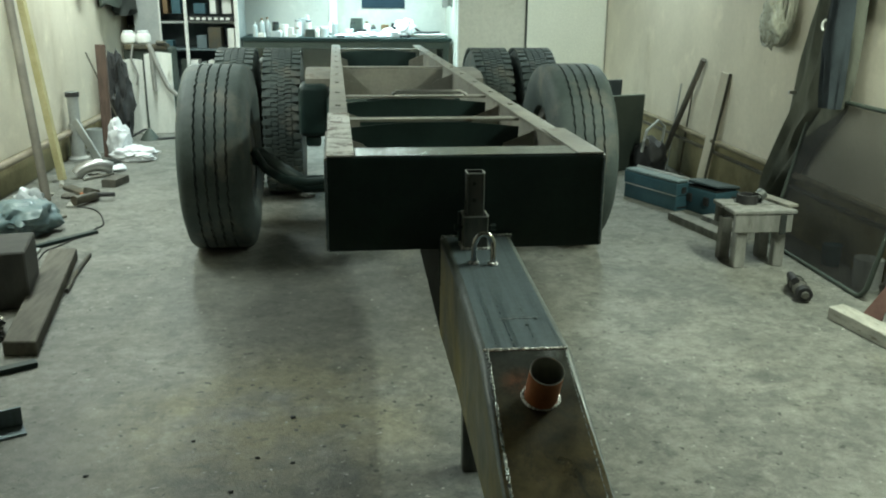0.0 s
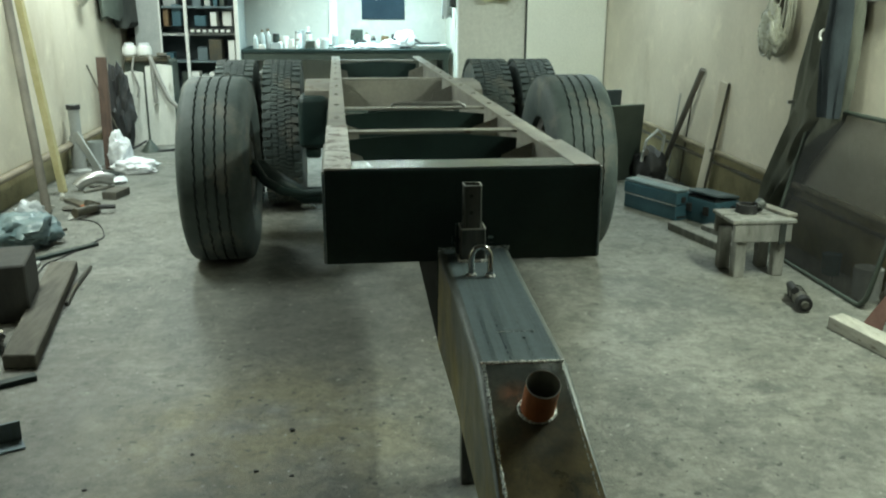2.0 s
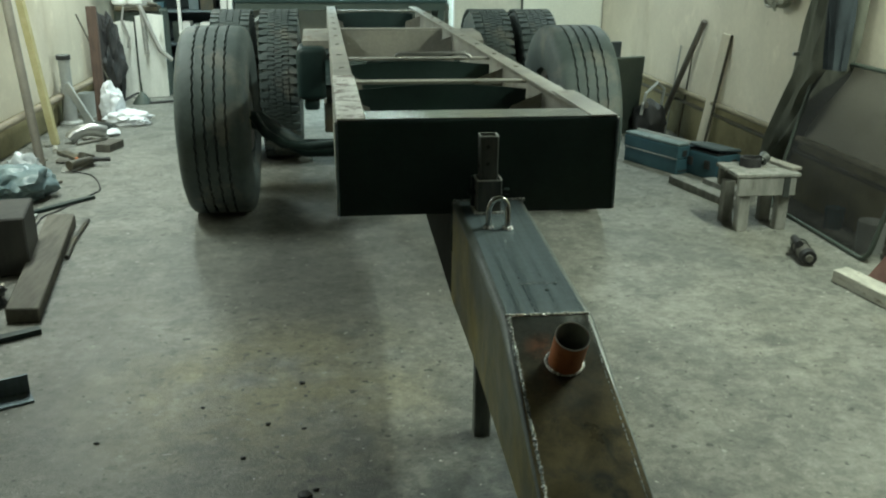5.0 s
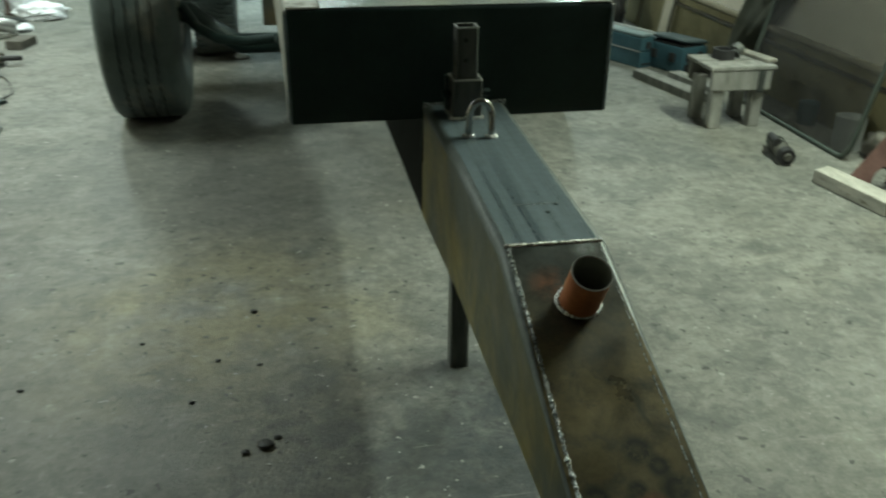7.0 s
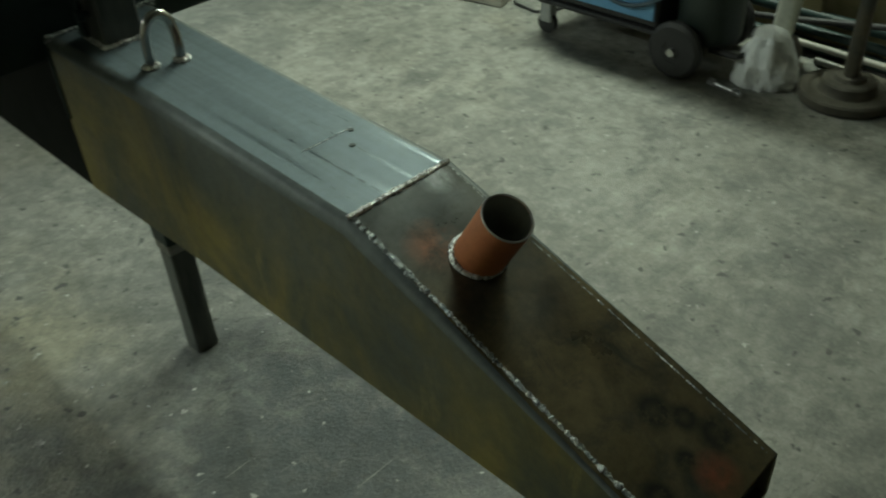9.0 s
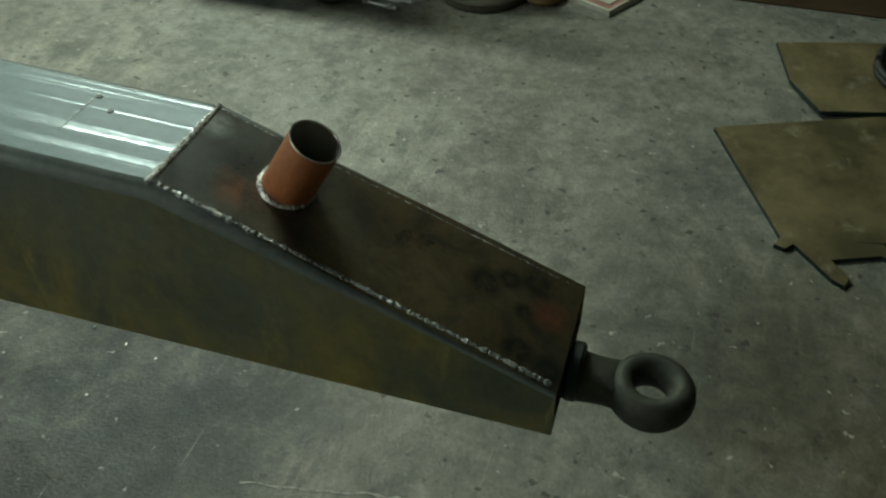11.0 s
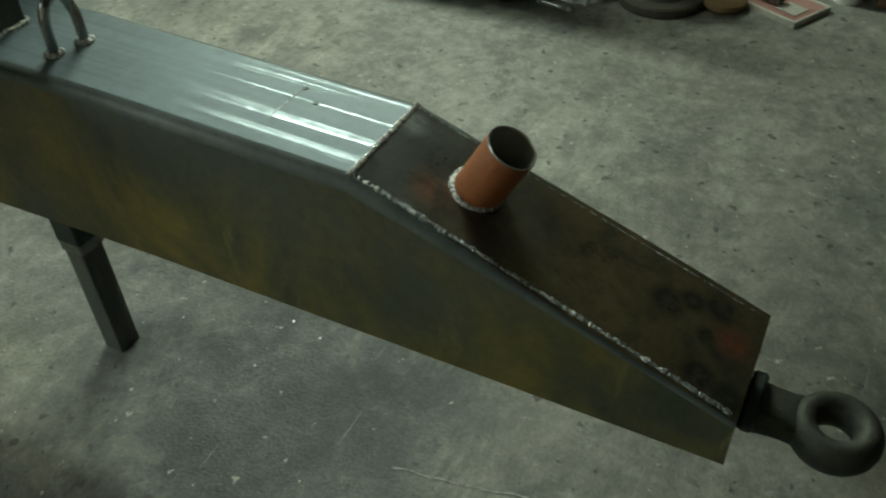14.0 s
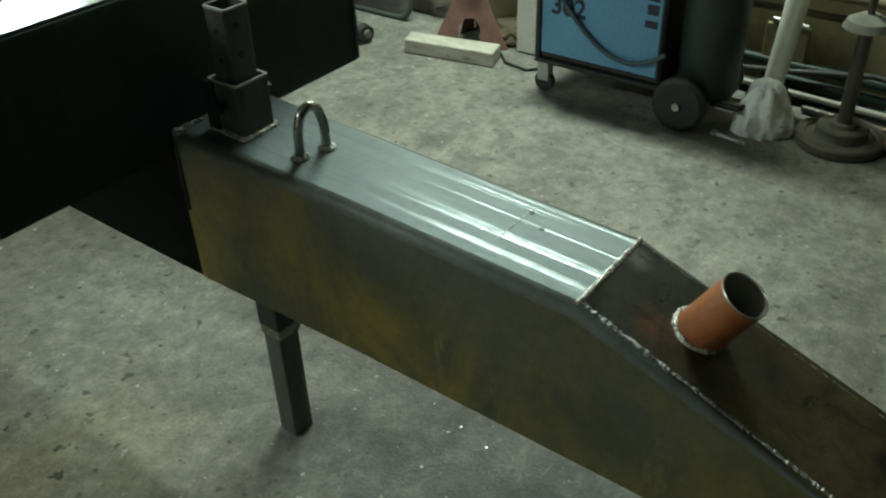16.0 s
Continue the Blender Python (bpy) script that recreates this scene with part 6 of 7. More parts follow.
# clothes and cables on the wall
def drape(name, x, rows_, depth, seed, material, folds=6):
    """Cloth against the east wall from rows of (height, near edge, far edge), with folds that run down it."""
    bm = B()
    st, nu = [], 40
    fine = []
    for (z0, a0, b0), (z1, a1, b1) in zip(rows_, rows_[1:]):
        for k in range(5):
            u = k / 5
            fine.append((z0 + (z1 - z0) * u, a0 + (a1 - a0) * u, b0 + (b1 - b0) * u))
    fine.append(rows_[-1])
    for z, a_, b_ in fine:
        row = []
        for i in range(nu):
            t = 2 * math.pi * i / nu
            u = 0.5 + 0.5 * math.cos(t)
            crease = noise.noise(Vector((u * folds, z * 1.6, seed))) + 0.5 * noise.noise(Vector((u * folds * 2.3 + seed, z * 3.0 + u * 2, 3.0)))
            y = a_ + (b_ - a_) * u + 0.012 * noise.noise(Vector((z * 6, u * 2, seed * 2)))
            row.append((x - (depth * (0.55 + 0.55 * crease) * abs(math.sin(t)) ** 0.6 if math.sin(t) > 0 else 0.0), y, z + 0.015 * noise.noise(Vector((u * 5, seed, 0)))))
        st.append(row)
    rows = loft(bm, st, close=True)
    bm.faces.new(rows[0])
    bm.faces.new(rows[-1][::-1])
    return part(name, bm, material, None, "", 50)


COVER = surf("grey_coverall", (0.072, 0.078, 0.062), (0.13, 0.134, 0.106), 3.0, 0.9, 0, 0.4, 60, stretch=(1, 3, 0.6))
cov = tagged(drape("hanging_coverall", RIGHT - 0.03, [(1.70, 2.06, 2.36), (1.58, 2.03, 2.46), (1.32, 2.03, 2.60), (1.02, 2.05, 2.69), (0.85, 2.10, 2.72), (0.52, 2.44, 2.82), (0.2, 2.68, 2.96)], 0.13, 1.7, COVER), "long dark grey-green coverall hung on the wall", "coverall")
bm = B()
box(bm, (RIGHT - 0.125, 2.60, 0.90), (RIGHT - 0.08, 2.62, 0.92), bevel=0.003)
part("snap_button", bm, STEEL, cov, "shiny snap button")
jk = tagged(drape("hanging_jacket", RIGHT - 0.11, [(1.66, 2.04, 2.16), (1.52, 2.02, 2.22), (1.2, 2.01, 2.27), (0.88, 2.02, 2.20)], 0.10, 9.4, BLUECLOTH, 4), "dark blue denim jacket hung over the coverall", "jacket")
bm = B()
sweep(bm, [(RIGHT - 0.18, 2.175, 1.36), (RIGHT - 0.19, 2.19, 1.345), (RIGHT - 0.19, 2.195, 1.32), (RIGHT - 0.185, 2.185, 1.30)], 0.008, 6)
part("pale_tag", bm, WHITE, jk, "pale cloth tag")
# teardrop coil of hose with a clear bag tied in it
bm = B()
rnd = random.Random(4)
pts = []
for k in range(11):
    w, dz, cy = rnd.uniform(0.13, 0.25), rnd.uniform(-0.03, 0.04), rnd.uniform(-0.04, 0.03)
    for j in range(30):
        t = 2 * math.pi * j / 30
        down = 0.5 - 0.5 * math.cos(t)
        pts.append((RIGHT - 0.02 - 0.009 * (k + j / 30) * (0.4 + 0.6 * down), 2.88 + (0.12 + cy) * down + w * math.sin(t) * (0.12 + 0.88 * down ** 1.1), 1.76 + dz * down - 0.57 * down))
sweep(bm, pts, 0.0085, 6)
tagged(part("hose_coil", bm, surf("grey_cable", (0.22, 0.22, 0.18), (0.36, 0.35, 0.28), 9, 0.4), None, "", 60), "grey hose coil hung in a teardrop on the wall", "hose")
bm = B()
vs = lump(bm, (RIGHT - 0.11, 2.96, 1.34), (0.05, 0.15, 0.17), 61, 0.35, sub=4, flat=False)
for v in vs:
    k = max(0.0, (v.co.z - 1.3) / 0.2)
    v.co.y = 2.96 + (v.co.y - 2.96) * max(0.3, 1 - 0.45 * k)
tagged(part("clear_bag", bm, surf("clear_film", (0.26, 0.26, 0.20), (0.46, 0.46, 0.38), 12, 0.2, 0, 0.5, 20, spots=(0.5, 0.5, 0.48), spot_scale=14), None, "", 70), "clear bag with yellowish rags tied in the coil", "bag")
bm = B()
box(bm, (RIGHT - 0.006, 4.58, 1.535), (RIGHT, 4.9, 2.0))
pp = tagged(part("wall_poster", bm, surf("pale_pink_paper", (0.55, 0.47, 0.42), (0.64, 0.55, 0.5), 5, 0.7), None, "", 0), "small pinkish calendar sheet on the wall", "poster")
PINKPRINT = surf("faded_pink_print", (0.42, 0.27, 0.25), (0.52, 0.38, 0.35), 20, 0.7, 0, 0)
for k in range(5):
    bm = B()
    box(bm, (RIGHT - 0.009, 4.66 + 0.02 * (k % 2), 1.58 + 0.07 * k), (RIGHT - 0.0062, 4.82 - 0.03 * (k % 3), 1.60 + 0.07 * k + 0.02 * (k % 2)))
    part("print_bar", bm, PINKPRINT, pp)
bm = B()
box(bm, (RIGHT - 0.03, 0.4, 1.53), (RIGHT, 2.12, 2.3), bevel=0.003)
wb = tagged(part("wall_board", bm, surf("pale_board", (0.56, 0.54, 0.46), (0.64, 0.62, 0.53), 2, 0.6), None, "", 0), "pale board fixed high on the wall", "board")
bm = B()
box(bm, (RIGHT - 0.04, 0.4, 1.515), (RIGHT - 0.001, 2.12, 1.529))
part("edge_strip", bm, GREYMETAL, wb)
leaning("steel_pipe", (2.30, 4.86, 0.0), (2.39, 4.25, 0.985), 0.024, surf("brown_steel_pipe", (0.11, 0.1, 0.085), (0.17, 0.155, 0.13), 5, 0.5, 0.3), "dark steel pipe leaning on the wall", "pipe", True)
leaning("leaning_batten", (2.33, 3.95, 0.0), (2.40, 3.80, 0.92), (0.10, 0.02), PLASTER, "pale wooden slat leaning on the wall", "slat")
leaning("flat_iron", (2.30, 3.83, 0.0), (2.41, 3.76, 0.92), (0.02, 0.012), DARKRUST, "narrow dark bar leaning on the wall", "bar")
leaning("thin_rod", (2.36, 4.5, 0.0), (2.40, 4.45, 0.72), 0.007, DARKRUST, "thin rod leaning on the wall", "rod", True)
leaning("thin_rod", (2.34, 4.75, 0.0), (2.40, 4.72, 0.75), 0.006, GREYMETAL, "thin bent rod leaning on the wall", "rod", True)
bm = B()
box(bm, (-0.17, -0.02, 0), (0.17, 0.02, 0.66), pose(1.91, 4.72, 0.0, 4, 0, 20), bevel=0.004)
tagged(part("sheet_metal", bm, DARKGREEN, None), "dark grey steel panel standing on edge", "panel")
bm = B()
box(bm, (-0.15, -0.015, 0), (0.15, 0.015, 0.76), pose(1.80, 4.98, 0.0, 3, 0, 14), bevel=0.004)
tagged(part("sheet_metal", bm, surf("blue_black_panel", (0.03, 0.045, 0.05), (0.05, 0.065, 0.07), 4, 0.4), None), "blue-black steel panel standing behind", "panel")
bm = B()
lump(bm, (2.13, 4.6, 0.0), (0.13, 0.16, 0.17), 71, 0.25)
vac = tagged(part("compressor", bm, BLACK, None, "", 40), "small black compressor on the floor", "compressor")
bm = B()
sweep(bm, [(2.02, 4.5, 0.2), (2.05, 4.5, 0.38), (2.16, 4.55, 0.46), (2.24, 4.6, 0.4), (2.22, 4.6, 0.2)], 0.014, 8)
part("handle", bm, GREYMETAL, vac)
bm = B()
lathe(bm, [(0, 0), (0.03, 0), (0.03, 0.02), (0, 0.02)], 14, pose(2.03, 4.46, 0.29, 80, 0, 30))
part("gauge", bm, STEEL, vac)
bm = B()
sweep(bm, [(2.06 + 0.13 * math.cos(t), 4.38 + 0.09 * math.sin(t), 0.015 + 0.004 * t) for t in (0.5 * k for k in range(26))], 0.011, 6)
tagged(part("air_hose", bm, BLACK, None, "", 60), "black air hose coiled on the floor", "hose")

# ---- welder on its cart ----
wd = thing("welding_machine", "blue and black welding machine on a wheeled cart", "welder")
WX, WY0, WY1, WZ0, WZ1 = 1.85, -0.085, 0.435, 0.135, 0.80
bm = B()
box(bm, (WX + 0.004, WY0 + 0.005, WZ0 + 0.005), (WX + 0.33, WY1 - 0.005, WZ1), bevel=0.008)
part("housing", bm, BLACK, wd)
bm = B()
box(bm, (WX, WY0 + 0.02, WZ0 + 0.03), (WX + 0.006, WY1 - 0.018, WZ1 - 0.03), bevel=0.002)
sp = part("side_panel", bm, BLUE, wd, "sky-blue side panel with dark lettering")
bm = B()
box(bm, (WX - 0.012, WY0 - 0.12, WZ0 - 0.012), (WX + 0.36, WY1 + 0.005, WZ0 + 0.004), bevel=0.004)
part("cart_tray", bm, BLACK, wd)
bm = B()
box(bm, (WX - 0.008, WY1 - 0.016, WZ0), (WX + 0.02, WY1 + 0.006, WZ1 + 0.004), bevel=0.004)
part("front_edge", bm, BLACK, wd)
bm = B()
box(bm, (WX + 0.0, WY0, WZ1 + 0.001), (WX + 0.33, WY1, WZ1 + 0.03), bevel=0.006)
part("top_cover", bm, WHITE, wd)
for yy in (-0.175,):
    for xx in (WX - 0.02, WX + 0.33):
        bm = B()
        lathe(bm, [(0.04, -0.022), (0.085, -0.022), (0.098, -0.012), (0.101, 0.0), (0.098, 0.012), (0.085, 0.022), (0.04, 0.022)], 32, pose(xx, yy, 0.101, 0, 90, 0), closed=True)
        w = part("wheel", bm, BLACK, wd, "black rubber cart wheel")
        bm = B()
        lathe(bm, [(0, -0.02), (0.045, -0.02), (0.05, -0.008), (0.05, 0.008), (0.045, 0.02), (0, 0.02)], 24, pose(xx, yy, 0.101, 0, 90, 0))
        part("hub", bm, BLACK, w)
        bm = B()
        rod(bm, (xx - 0.035, yy, 0.101), (xx + 0.03, yy, 0.101), 0.014, n=12)
        part("axle_cap", bm, STEEL, w, "bright axle cap")
for xx in (WX + 0.02, WX + 0.3):
    bm = B()
    rod(bm, (xx - 0.012, WY1 - 0.03, 0.04), (xx + 0.012, WY1 - 0.03, 0.04), 0.04, n=18)
    c = part("castor", bm, BLACK, wd)
    bm = B()
    box(bm, (xx - 0.02, WY1 - 0.055, 0.045), (xx + 0.02, WY1 - 0.005, WZ0 - 0.013), bevel=0.003)
    part("fork", bm, GREYMETAL, c)
bm = B()
sweep(bm, [(WX + 0.06, -0.26, 0.10), (WX + 0.06, -0.36, 0.10), (WX + 0.12, -0.385, 0.10), (WX + 0.3, -0.385, 0.10)], 0.012, 8)
part("cylinder_shelf", bm, BLACK, wd)
bm = B()
pts = [(WX - 0.012, 0.40, 0.62)] + [(WX - 0.014, 0.40 - 0.5 * u, 0.62 - 0.62 * math.sin(math.pi * (0.08 + 0.60 * u)) ** 1.0 * 0.62 - 0.03) for u in (i / 14 for i in range(1, 15))]
sweep(bm, pts, 0.009, 8)
part("torch_cable", bm, surf("slate_cable", (0.05, 0.085, 0.11), (0.07, 0.11, 0.14), 8, 0.5), wd, "dark slate torch cable", smooth=60)
# model number and lettering bars on the side panel
NAVY = surf("navy_print", (0.02, 0.03, 0.05), (0.025, 0.035, 0.055), 5, 0.5, 0, 0)
fc = bpy.data.curves.new("model_number", "FONT")
fc.body, fc.size, fc.extrude, fc.space_character = "302", 0.098, 0.0008, 1.0
fc.offset = 0.0025
tmp = bpy.data.objects.new("model_number", fc)
scene.collection.objects.link(tmp)
me = bpy.data.meshes.new_from_object(tmp)
bpy.data.objects.remove(tmp)
me.materials.append(NAVY)
num = new("model_number", me)
num.parent = sp
num.matrix_basis = Matrix.Translation((WX - 0.0012, 0.378, 0.327)) @ Matrix(((0, 0, -1, 0), (-1, 0, 0, 0), (0, 1, 0, 0), (0, 0, 0, 1)))
for k in range(8):
    bm = B()
    box(bm, (WX - 0.0018, 0.345 - 0.014 * k, 0.428), (WX - 0.0002, 0.353 - 0.014 * k, 0.462))
    part("print_bar", bm, NAVY, sp)
for k in range(8):
    bm = B()
    z = 0.345 + 0.048 * k
    box(bm, (WX - 0.0018, -0.052, z), (WX - 0.0002, -0.004 - 0.005 * (k % 3), z + (0.036 if k else 0.026)))
    part("print_bar", bm, NAVY, sp)
bm = B()
box(bm, (WX - 0.004, 0.36, 0.70), (WX + 0.001, 0.385, 0.715))
part("screw_plate", bm, BLACK, sp)
# gas cylinder on the cart
gc = thing("shielding_gas_cylinder", "dark green gas cylinder strapped behind the welder", "gas cylinder", (1.975, -0.212, 0.112))
bm = B()
lathe(bm, [(0, 0), (0.10, 0), (0.11, 0.02), (0.11, 1.0), (0.09, 1.08), (0.04, 1.13), (0.0, 1.13)], 32)
part("body", bm, surf("bottle_green", (0.022, 0.032, 0.028), (0.035, 0.048, 0.04), 3, 0.4, 0.1, 0.08, spots=(0.1, 0.11, 0.1), spot_scale=7, spot_at=0.66), gc)
bm = B()
lathe(bm, [(0, 1.12), (0.03, 1.12), (0.028, 1.2), (0, 1.2)], 14)
part("valve", bm, STEEL, gc)
bm = B()
lathe(bm, [(0.111, 0.50), (0.114, 0.50), (0.114, 0.53), (0.111, 0.53)], 32, None, closed=True)
part("strap", bm, BLACK, gc)
for k, (z, w, h) in enumerate(((0.80, 0.05, 0.012), (0.76, 0.012, 0.06), (0.70, 0.045, 0.012), (0.60, 0.014, 0.075), (0.57, 0.04, 0.012), (0.42, 0.012, 0.06))):
    a0 = radians(205)
    bm = B()
    rows = [[(0.1112 * math.cos(a0 + u * w / 0.11), 0.1112 * math.sin(a0 + u * w / 0.11), z + v * h) for u in (-0.5, -0.25, 0, 0.25, 0.5)] for v in (-0.5, 0.5)]
    loft(bm, rows)
    bmesh.ops.solidify(bm, geom=bm.faces[:], thickness=0.001)
    part("stencil_bar", bm, GREYMETAL, gc, "pale stencilled mark")
# pale roll standing behind the cylinder
bm = B()
lathe(bm, [(0, 0), (0.036, 0), (0.042, 0.7), (0.036, 0.7), (0.03, 0.02), (0, 0.02)], 18, pose(2.13, -0.40, 0.105, 5, 0, 0))
tagged(part("cardboard_roll", bm, surf("pale_card", (0.66, 0.68, 0.6), (0.76, 0.78, 0.7), 4, 0.8), None), "pale cardboard roll standing behind the cylinder", "roll")
bm = B()
lump(bm, (2.13, -0.405, 0.0), (0.08, 0.07, 0.07), 3, 0.2)
tagged(part("roll_block", bm, WOOD, None, "", 30), "block under the cardboard roll", "block")
bm = B()
st = []
for k in range(13):
    u = k / 12
    rr = 0.116 * (1 - 0.56 * u) * (0.86 + 0.14 * math.sin(min(1.0, u * 4) * math.pi / 2)) if k < 12 else 0.03
    row = []
    for i in range(36):
        t = 2 * math.pi * i / 36
        fold = 1 + 0.26 * noise.noise(Vector((math.cos(t) * 2.6, math.sin(t) * 2.6, u * 2.4))) + 0.14 * noise.noise(Vector((math.cos(t) * 6, math.sin(t) * 6, u * 3)))
        row.append((2.005 + rr * fold * math.cos(t) - 0.01 * u, -0.425 + rr * fold * math.sin(t), 0.185 * u + 0.012 * noise.noise(Vector((math.cos(t) * 3, math.sin(t) * 3, 5.0))) * u))
    st.append(row)
rows = loft(bm, st, close=True)
bm.faces.new(rows[0])
bm.faces.new(rows[-1][::-1])
SACK = surf("clear_sack", (0.74, 0.77, 0.77), (0.92, 0.94, 0.93), 9, 0.25, 0, 0.6, 22, bump_dist=0.02)
SACK.node_tree.nodes["Principled BSDF"].inputs["Transmission Weight"].default_value = 0.12
tagged(part("plastic_sack", bm, SACK, None, "", 45), "crumpled translucent plastic sack of scraps", "sack")
bm = B()
rod(bm, (1.86, -0.31, 0.012), (1.835, -0.43, 0.012), 0.008, n=10)
rod(bm, (1.863, -0.30, 0.014), (1.859, -0.318, 0.014), 0.014, n=6)
rod(bm, (1.842, -0.40, 0.014), (1.839, -0.415, 0.014), 0.013, n=6)
tagged(part("bolt", bm, STEEL, None), "long steel bolt lying on the floor", "bolt")
# brake-disc stand with a post
ds = thing("disc_stand", "rusty post stand welded on a brake disc", "stand", (2.055, -0.685, 0))
bm = B()
lathe(bm, [(0.0, 0.0), (0.145, 0.0), (0.152, 0.006), (0.152, 0.03), (0.146, 0.036), (0.12, 0.036), (0.114, 0.03), (0.092, 0.03), (0.088, 0.036), (0.086, 0.062), (0.08, 0.068), (0.05, 0.068), (0.046, 0.082), (0.0, 0.082)], 40)
part("brake_disc", bm, surf("dusty_iron", (0.07, 0.065, 0.05), (0.12, 0.11, 0.085), 8, 0.6, 0.3, 0.2), ds)
bm = B()
rod(bm, (0.0, 0, 0.08), (-0.012, 0.0, 0.42), 0.025, 0.023, 20)
part("post", bm, DARKRUST, ds)
bm = B()
lathe(bm, [(0.0, 0.0), (0.078, 0.0), (0.066, 0.025), (0.03, 0.045), (0.0, 0.045)], 20, pose(-0.012, 0, 0.42))
part("collar", bm, surf("dusty_grey", (0.16, 0.16, 0.135), (0.24, 0.24, 0.2), 9, 0.7), ds)
bm = B()
rod(bm, (-0.012, 0, 0.46), (-0.02, 0, 0.9), 0.012, 0.012, 12)
part("upright_rod", bm, DARKRUST, ds)
bm = B()
lathe(bm, [(0.0, 0.0), (0.055, 0.0), (0.075, 0.02), (0.075, 0.035), (0.06, 0.05), (0.02, 0.05), (0.0, 0.04)], 26, pose(2.08, -0.90, 0))
tagged(part("wooden_puck", bm, surf("ochre_wood", (0.2, 0.125, 0.055), (0.28, 0.18, 0.085), 9, 0.65, 0, 0.2), None), "round ochre wooden puck on the floor", "puck")
# framed picture tray with a wooden handle
tr = thing("picture_tray", "flat reddish tray with a pale rim on the floor", "tray", (2.15, -1.09, 0.0))
ang = Matrix.Rotation(radians(-28), 4, "Z")
bm = B()
box(bm, (-0.085, -0.105, 0.012), (0.085, 0.105, 0.018), ang)
part("base", bm, surf("dull_red_print", (0.25, 0.12, 0.10), (0.34, 0.19, 0.16), 9, 0.45), tr)
for lo, hi in (((-0.095, -0.115, 0.0), (-0.085, 0.115, 0.024)), ((0.085, -0.115, 0.0), (0.095, 0.115, 0.024)), ((-0.085, -0.115, 0.0), (0.085, -0.105, 0.024)), ((-0.085, 0.105, 0.0), (0.085, 0.115, 0.024))):
    bm = B()
    box(bm, lo, hi, ang, bevel=0.002)
    part("rim", bm, PALEWOOD, tr)
bm = B()
box(bm, (-0.05, -0.08, 0.019), (0.02, 0.0, 0.022), ang)
part("pale_print", bm, PALEWOOD, tr)
bm = B()
rod(bm, (2.17, -0.98, 0.045), (2.13, -1.08, 0.045), 0.018, 0.022, 14)
tagged(part("wooden_grip", bm, WOOD, None), "brown wooden tool grip lying on the tray", "grip")
# pots at the wall
for x, y, r, h, lab in ((2.33, -1.02, 0.07, 0.13, "small white enamel pot by the wall"), (2.31, -1.27, 0.065, 0.16, "white plastic tub by the wall")):
    bm = B()
    lathe(bm, [(0, 0), (r * 0.8, 0), (r, h), (r * 1.06, h), (r * 0.94, h - 0.004), (r * 0.76, 0.006), (0, 0.006)], 24, pose(x, y, 0))
    tagged(part("white_pot", bm, WHITE, None), lab, "pot")
# loose pipes and bars along the wall foot
rnd = random.Random(12)
for k, (r, mt, z, x, y0, y1) in enumerate(((0.012, RAIL, 0.05, 2.27, -0.25, -1.0), (0.022, BLACKSTEEL, 0.03, 2.32, -0.2, -1.1), (0.016, BLACKSTEEL, 0.085, 2.31, -0.3, -0.95), (0.014, DARKRUST, 0.018, 2.22, -0.5, -1.0), (0.02, BLACKSTEEL, 0.13, 2.34, 0.0, -1.2))):
    bm = B()
    rod(bm, (x, y0, z), (x - 0.04 * (k % 2), y1, max(r, z - 0.02)), r, n=12)
    tagged(part("loose_pipe", bm, mt, None), "loose steel pipe lying along the wall foot", "pipe", "pipes along the wall")
bm = B()
rod(bm, (2.34, -0.30, 0.285), (2.34, -0.43, 0.275), 0.012, n=12)
tagged(part("bright_rod", bm, STEEL, None), "bright steel rod on a wall bracket", "rod")
bm = B()
box(bm, (2.33, -0.44, 0.0), (2.352, -0.28, 0.272), bevel=0.003)
tagged(part("bracket_board", bm, DADO, None), "ochre board behind the loose pipes", "board")
bm = B()
sweep(bm, [(2.30, 0.0, 0.06), (2.28, -0.4, 0.12), (2.3, -0.7, 0.16), (2.33, -1.0, 0.12), (2.34, -1.2, 0.05)], 0.012, 8)
tagged(part("black_cable", bm, BLACK, None, "", 60), "black cable drooping along the wall foot", "cable")
bm = B()
box(bm, (-0.035, -0.75, 0), (0.035, 0.75, 0.16), pose(2.31, -2.12, 0.0, 0, 0, 0), bevel=0.006)
tagged(part("wall_beam", bm, surf("dark_brown_beam", (0.1, 0.06, 0.03), (0.15, 0.095, 0.05), 5, 0.7, 0, 0.2, stretch=(4, 1, 4)), None), "dark brown beam lying at the wall foot", "beam")
bm = B()
box(bm, (2.14, 0.60, 0.0), (2.29, 0.72, 0.26), bevel=0.01)
cn = tagged(part("white_canister", bm, WHITE, None), "white plastic canister beside the welder", "canister")
bm = B()
rod(bm, (2.2, 0.66, 0.26), (2.2, 0.66, 0.29), 0.022, n=14)
part("cap", bm, BLACK, cn)
bm = B()
sweep(bm, [(2.1, 0.78, 0.006), (2.0, 0.68, 0.006), (1.98, 0.56, 0.006), (2.06, 0.5, 0.006), (2.2, 0.5, 0.006)], 0.006, 6)
tagged(part("floor_cable", bm, BLACK, None, "", 60), "black cable on the floor by the welder", "cable")
bm = B()
lump(bm, (2.25, 0.80, 0.0), (0.1, 0.09, 0.05), 88, 0.5)
tagged(part("dark_clutter", bm, DARKRUST, None, "", 30), "small rusty clutter behind the axle stand", "clutter")

# ---- cut steel plates on the floor ----
PLATE = surf("brown_plate", (0.085, 0.072, 0.038), (0.215, 0.178, 0.092), 5, 0.42, 0.3, 0.2, 40, spots=(0.27, 0.25, 0.18), spot_scale=11, spot_at=0.58)


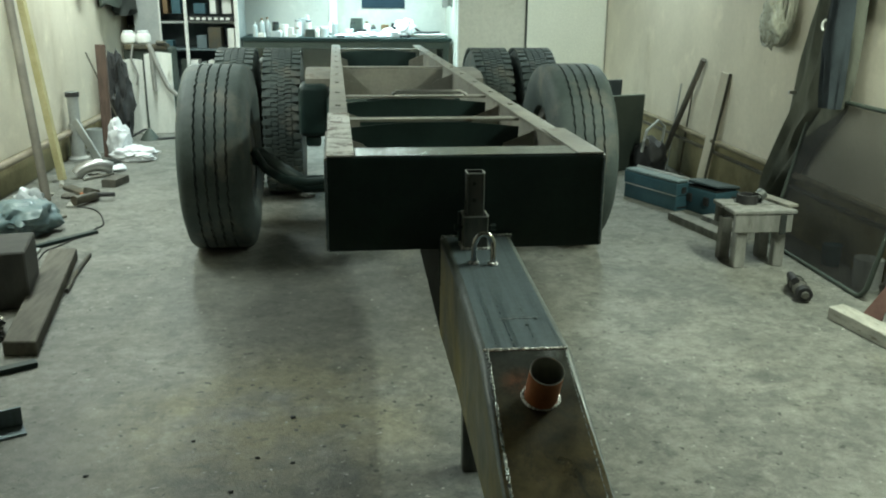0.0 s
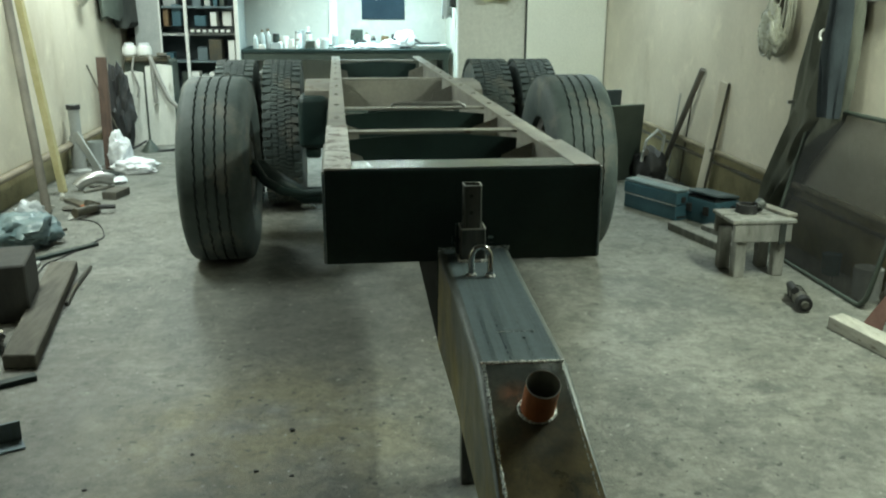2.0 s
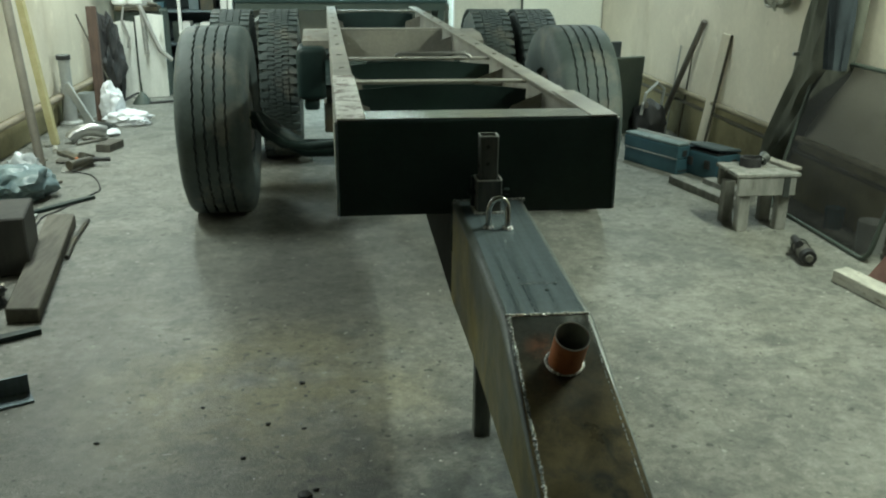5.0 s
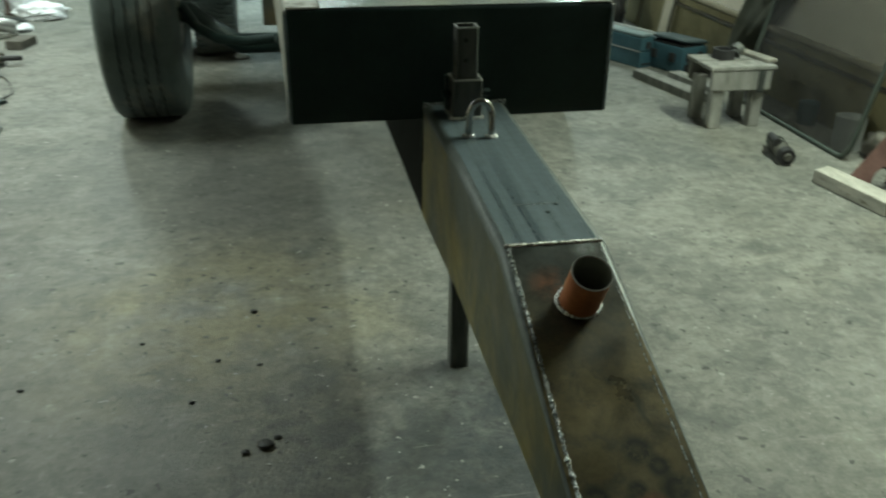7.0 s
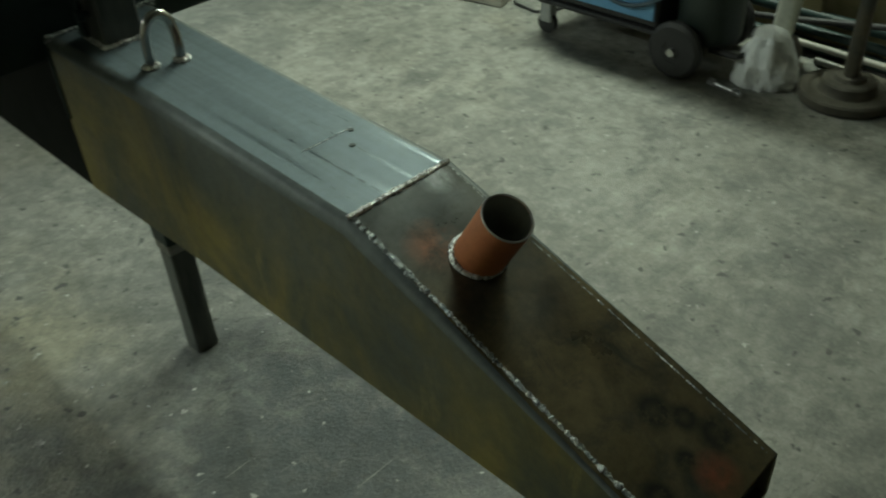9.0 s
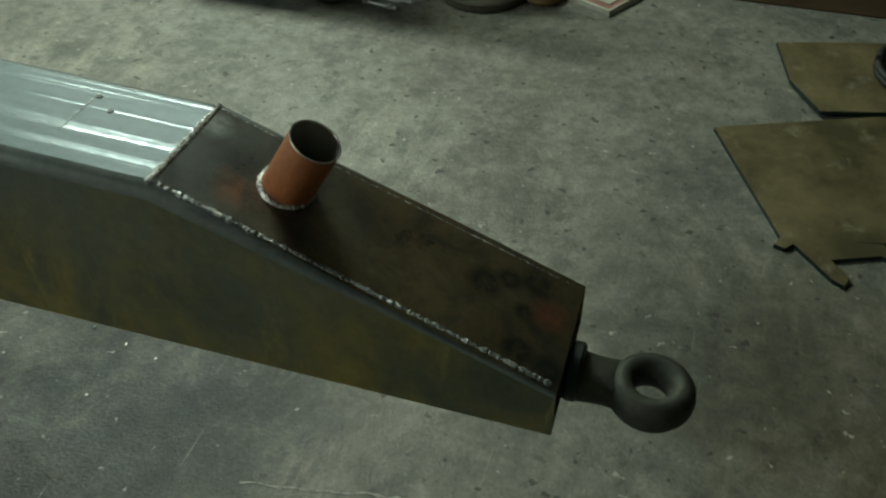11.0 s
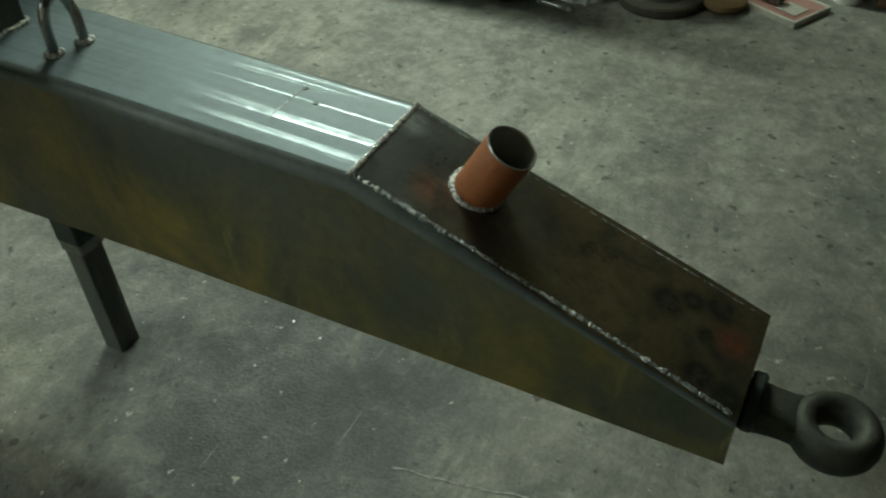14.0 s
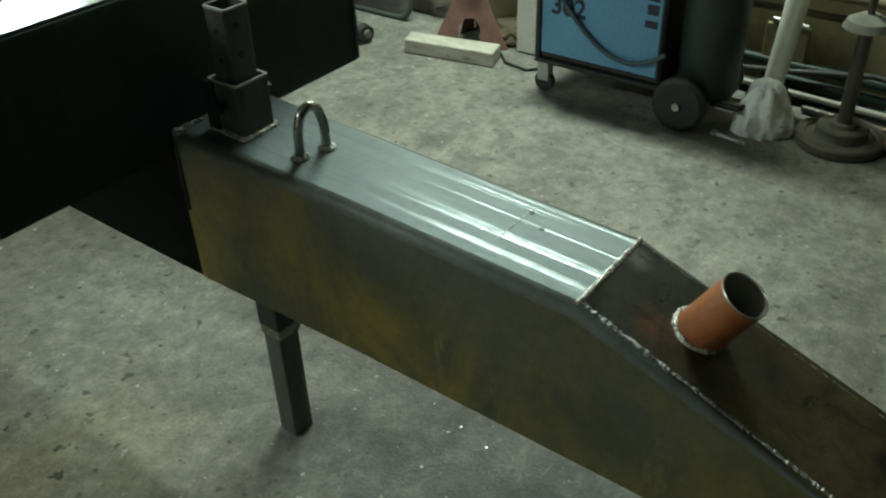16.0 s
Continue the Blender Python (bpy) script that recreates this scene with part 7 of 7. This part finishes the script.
def cut_plate(bm):
    """A sheet with a rusty face and dark flame-cut edges."""
    ob = part("steel_plate", bm, PLATE, None, "", 0)
    ob.data.materials.append(BLACKSTEEL)
    for poly in ob.data.polygons:
        poly.material_index = 0 if abs(poly.normal.z) > 0.5 else 1
    return ob


bm = B()
prism(bm, [(1.40, -1.545), (0.955, -1.735), (0.925, -1.72), (0.915, -1.745), (0.94, -1.765), (0.835, -1.85), (0.82, -1.875), (0.85, -1.89), (0.905, -1.85), (0.955, -1.965), (0.94, -1.985), (0.96, -1.99), (1.0, -1.97), (0.99, -1.9), (1.05, -2.2), (1.3, -2.6), (1.75, -2.35)], 0.0, 0.012)
tagged(cut_plate(bm), "brown flame-cut steel sheet lying on the floor", "plate")
bm = B()
prism(bm, [(1.71, -1.745), (1.555, -1.83), (1.68, -2.3), (2.1, -2.25), (1.95, -1.70)], 0.0125, 0.0245)
tagged(cut_plate(bm), "second brown steel sheet lying over the first", "plate")
bm = B()
sweep(bm, [(1.83 + 0.17 * math.cos(t), -2.14 + 0.15 * math.sin(t), 0.037 + 0.0025 * t) for t in (0.3 * k for k in range(48))], 0.011, 8)
tagged(part("rubber_hose", bm, BLACK, None, "", 60), "black rubber hose coiled on the plates", "hose")

# ---- lamps ----
GLOW = surf("lit_tube", (0.8, 0.8, 0.8), (0.82, 0.82, 0.82), 3, 0.4, 0, 0)
GLOW.node_tree.nodes["Principled BSDF"].inputs["Emission Color"].default_value = (0.8, 1.0, 0.97, 1)
GLOW.node_tree.nodes["Principled BSDF"].inputs["Emission Strength"].default_value = 30.0


def tube_fitting(name, m, length, label, drop=0.0):
    t = tagged(new(name), label, "lamp")
    t.matrix_world = m
    bm = B()
    box(bm, (-0.05, -length / 2 - 0.03, 0.02), (0.05, length / 2 + 0.03, 0.06), bevel=0.006)
    part("housing", bm, WHITE, t)
    for s in (-1, 1) if drop else ():
        bm = B()
        rod(bm, (0, s * length * 0.4, 0.055), (0, s * length * 0.4, drop), 0.004, n=8)
        part("hanger", bm, GREYMETAL, t)
    for s in (-1, 1):
        bm = B()
        box(bm, (-0.02, s * length / 2 - 0.015, -0.01), (0.02, s * length / 2 + 0.015, 0.02), bevel=0.003)
        part("socket", bm, WHITE, t)
    bm = B()
    rod(bm, (0, -length / 2 + 0.016, 0.004), (0, length / 2 - 0.016, 0.004), 0.013, n=12)
    part("tube", bm, GLOW, t, "glowing white fluorescent tube")
    return t


tube_fitting("tube_lamp", pose(2.26, 0.65, 2.65, 0, 70, 0), 1.2, "white fluorescent tube fitting high on the wall", 0.13)
tube_fitting("tube_lamp", pose(-0.2, 7.7, 2.32, 0, 0, 90), 1.2, "white fluorescent tube fitting over the bench", 0.63)
tube_fitting("tube_lamp", pose(2.26, 5.1, 2.65, 0, 70, 0), 1.2, "white fluorescent tube fitting further along the wall", 0.13)
tube_fitting("tube_lamp", pose(-2.35, 2.5, 2.88, 0, 0, 0), 1.2, "white fluorescent tube fitting under the ceiling", 0.08)
# fitting for the added west lamp, out of view
tube_fitting("tube_lamp", pose(-2.3, 5.7, 2.88, 0, 0, 0), 1.2, "added unseen white tube fitting that brightens the west side", 0.08)


# ---- crumbs on the open floor ----
rnd = random.Random(3)
for x, y, r in ((-0.62, 0.30, 0.012), (-0.72, 0.02, 0.009), (-0.60, -0.02, 0.008), (-0.58, -0.40, 0.022), (-0.63, -0.42, 0.012), (-0.55, -0.37, 0.010), (-0.95, 0.15, 0.008), (-0.78, -0.18, 0.009), (-1.25, -0.05, 0.009)):
    bm = B()
    lump(bm, (x, y, 0.0), (r, r * 0.7, r * 0.4), int(r * 1e4) + int(x * 10), 0.5, sub=2)
    tagged(part("metal_crumb", bm, BLACK, None, "", 30), "small dark metal crumb on the concrete floor", "crumb", "crumbs on the floor")

SCRATCH = surf("scratched_concrete", (0.34, 0.34, 0.31), (0.46, 0.46, 0.42), 40, 0.7, 0, 0.3, 90, spots=(0.2, 0.2, 0.18), spot_scale=60, spot_at=0.48)
for (x0, y0), (x1, y1), w, seed in (((-0.05, -0.80), (0.02, -1.16), 0.007, 5), ((0.13, -1.47), (0.17, -1.98), 0.006, 6)):
    bm = B()
    rnd = random.Random(seed)
    n = 40
    prev = None
    for i in range(n + 1):
        u = i / n
        p = Vector((x0 + (x1 - x0) * u, y0 + (y1 - y0) * u, 0.0012)) + Vector((0.007 * noise.noise(Vector((u * 7, seed, 0))), 0, 0))
        hw = w * 0.5 * max(0.0, 0.3 + 1.5 * noise.noise(Vector((u * 22, seed, 3))) + 0.2)
        row = (bm.verts.new(p - Vector((hw, 0, 0))), bm.verts.new(p + Vector((hw + 0.0004, 0, 0))))
        if prev:
            bm.faces.new((prev[0], prev[1], row[1], row[0]))
        prev = row
    tagged(part("floor_scratch", bm, SCRATCH, bpy.data.objects["floor"]), kind="stuff")
rnd = random.Random(44)
for k in range(46):
    x, y = rnd.uniform(-0.75, 0.25), rnd.uniform(-1.5, 0.1)
    bm = B()
    lump(bm, (0, 0, 0), (rnd.uniform(0.002, 0.006), rnd.uniform(0.002, 0.004), 0.0015), k, 0.5, sub=1)
    ob = part("weld_spatter", bm, STEEL, None, "", 30)
    ob.location = (x, y, 0)
    tagged(ob, "tiny bright weld spatter bead on the floor", "spatter", "weld spatter on the floor")
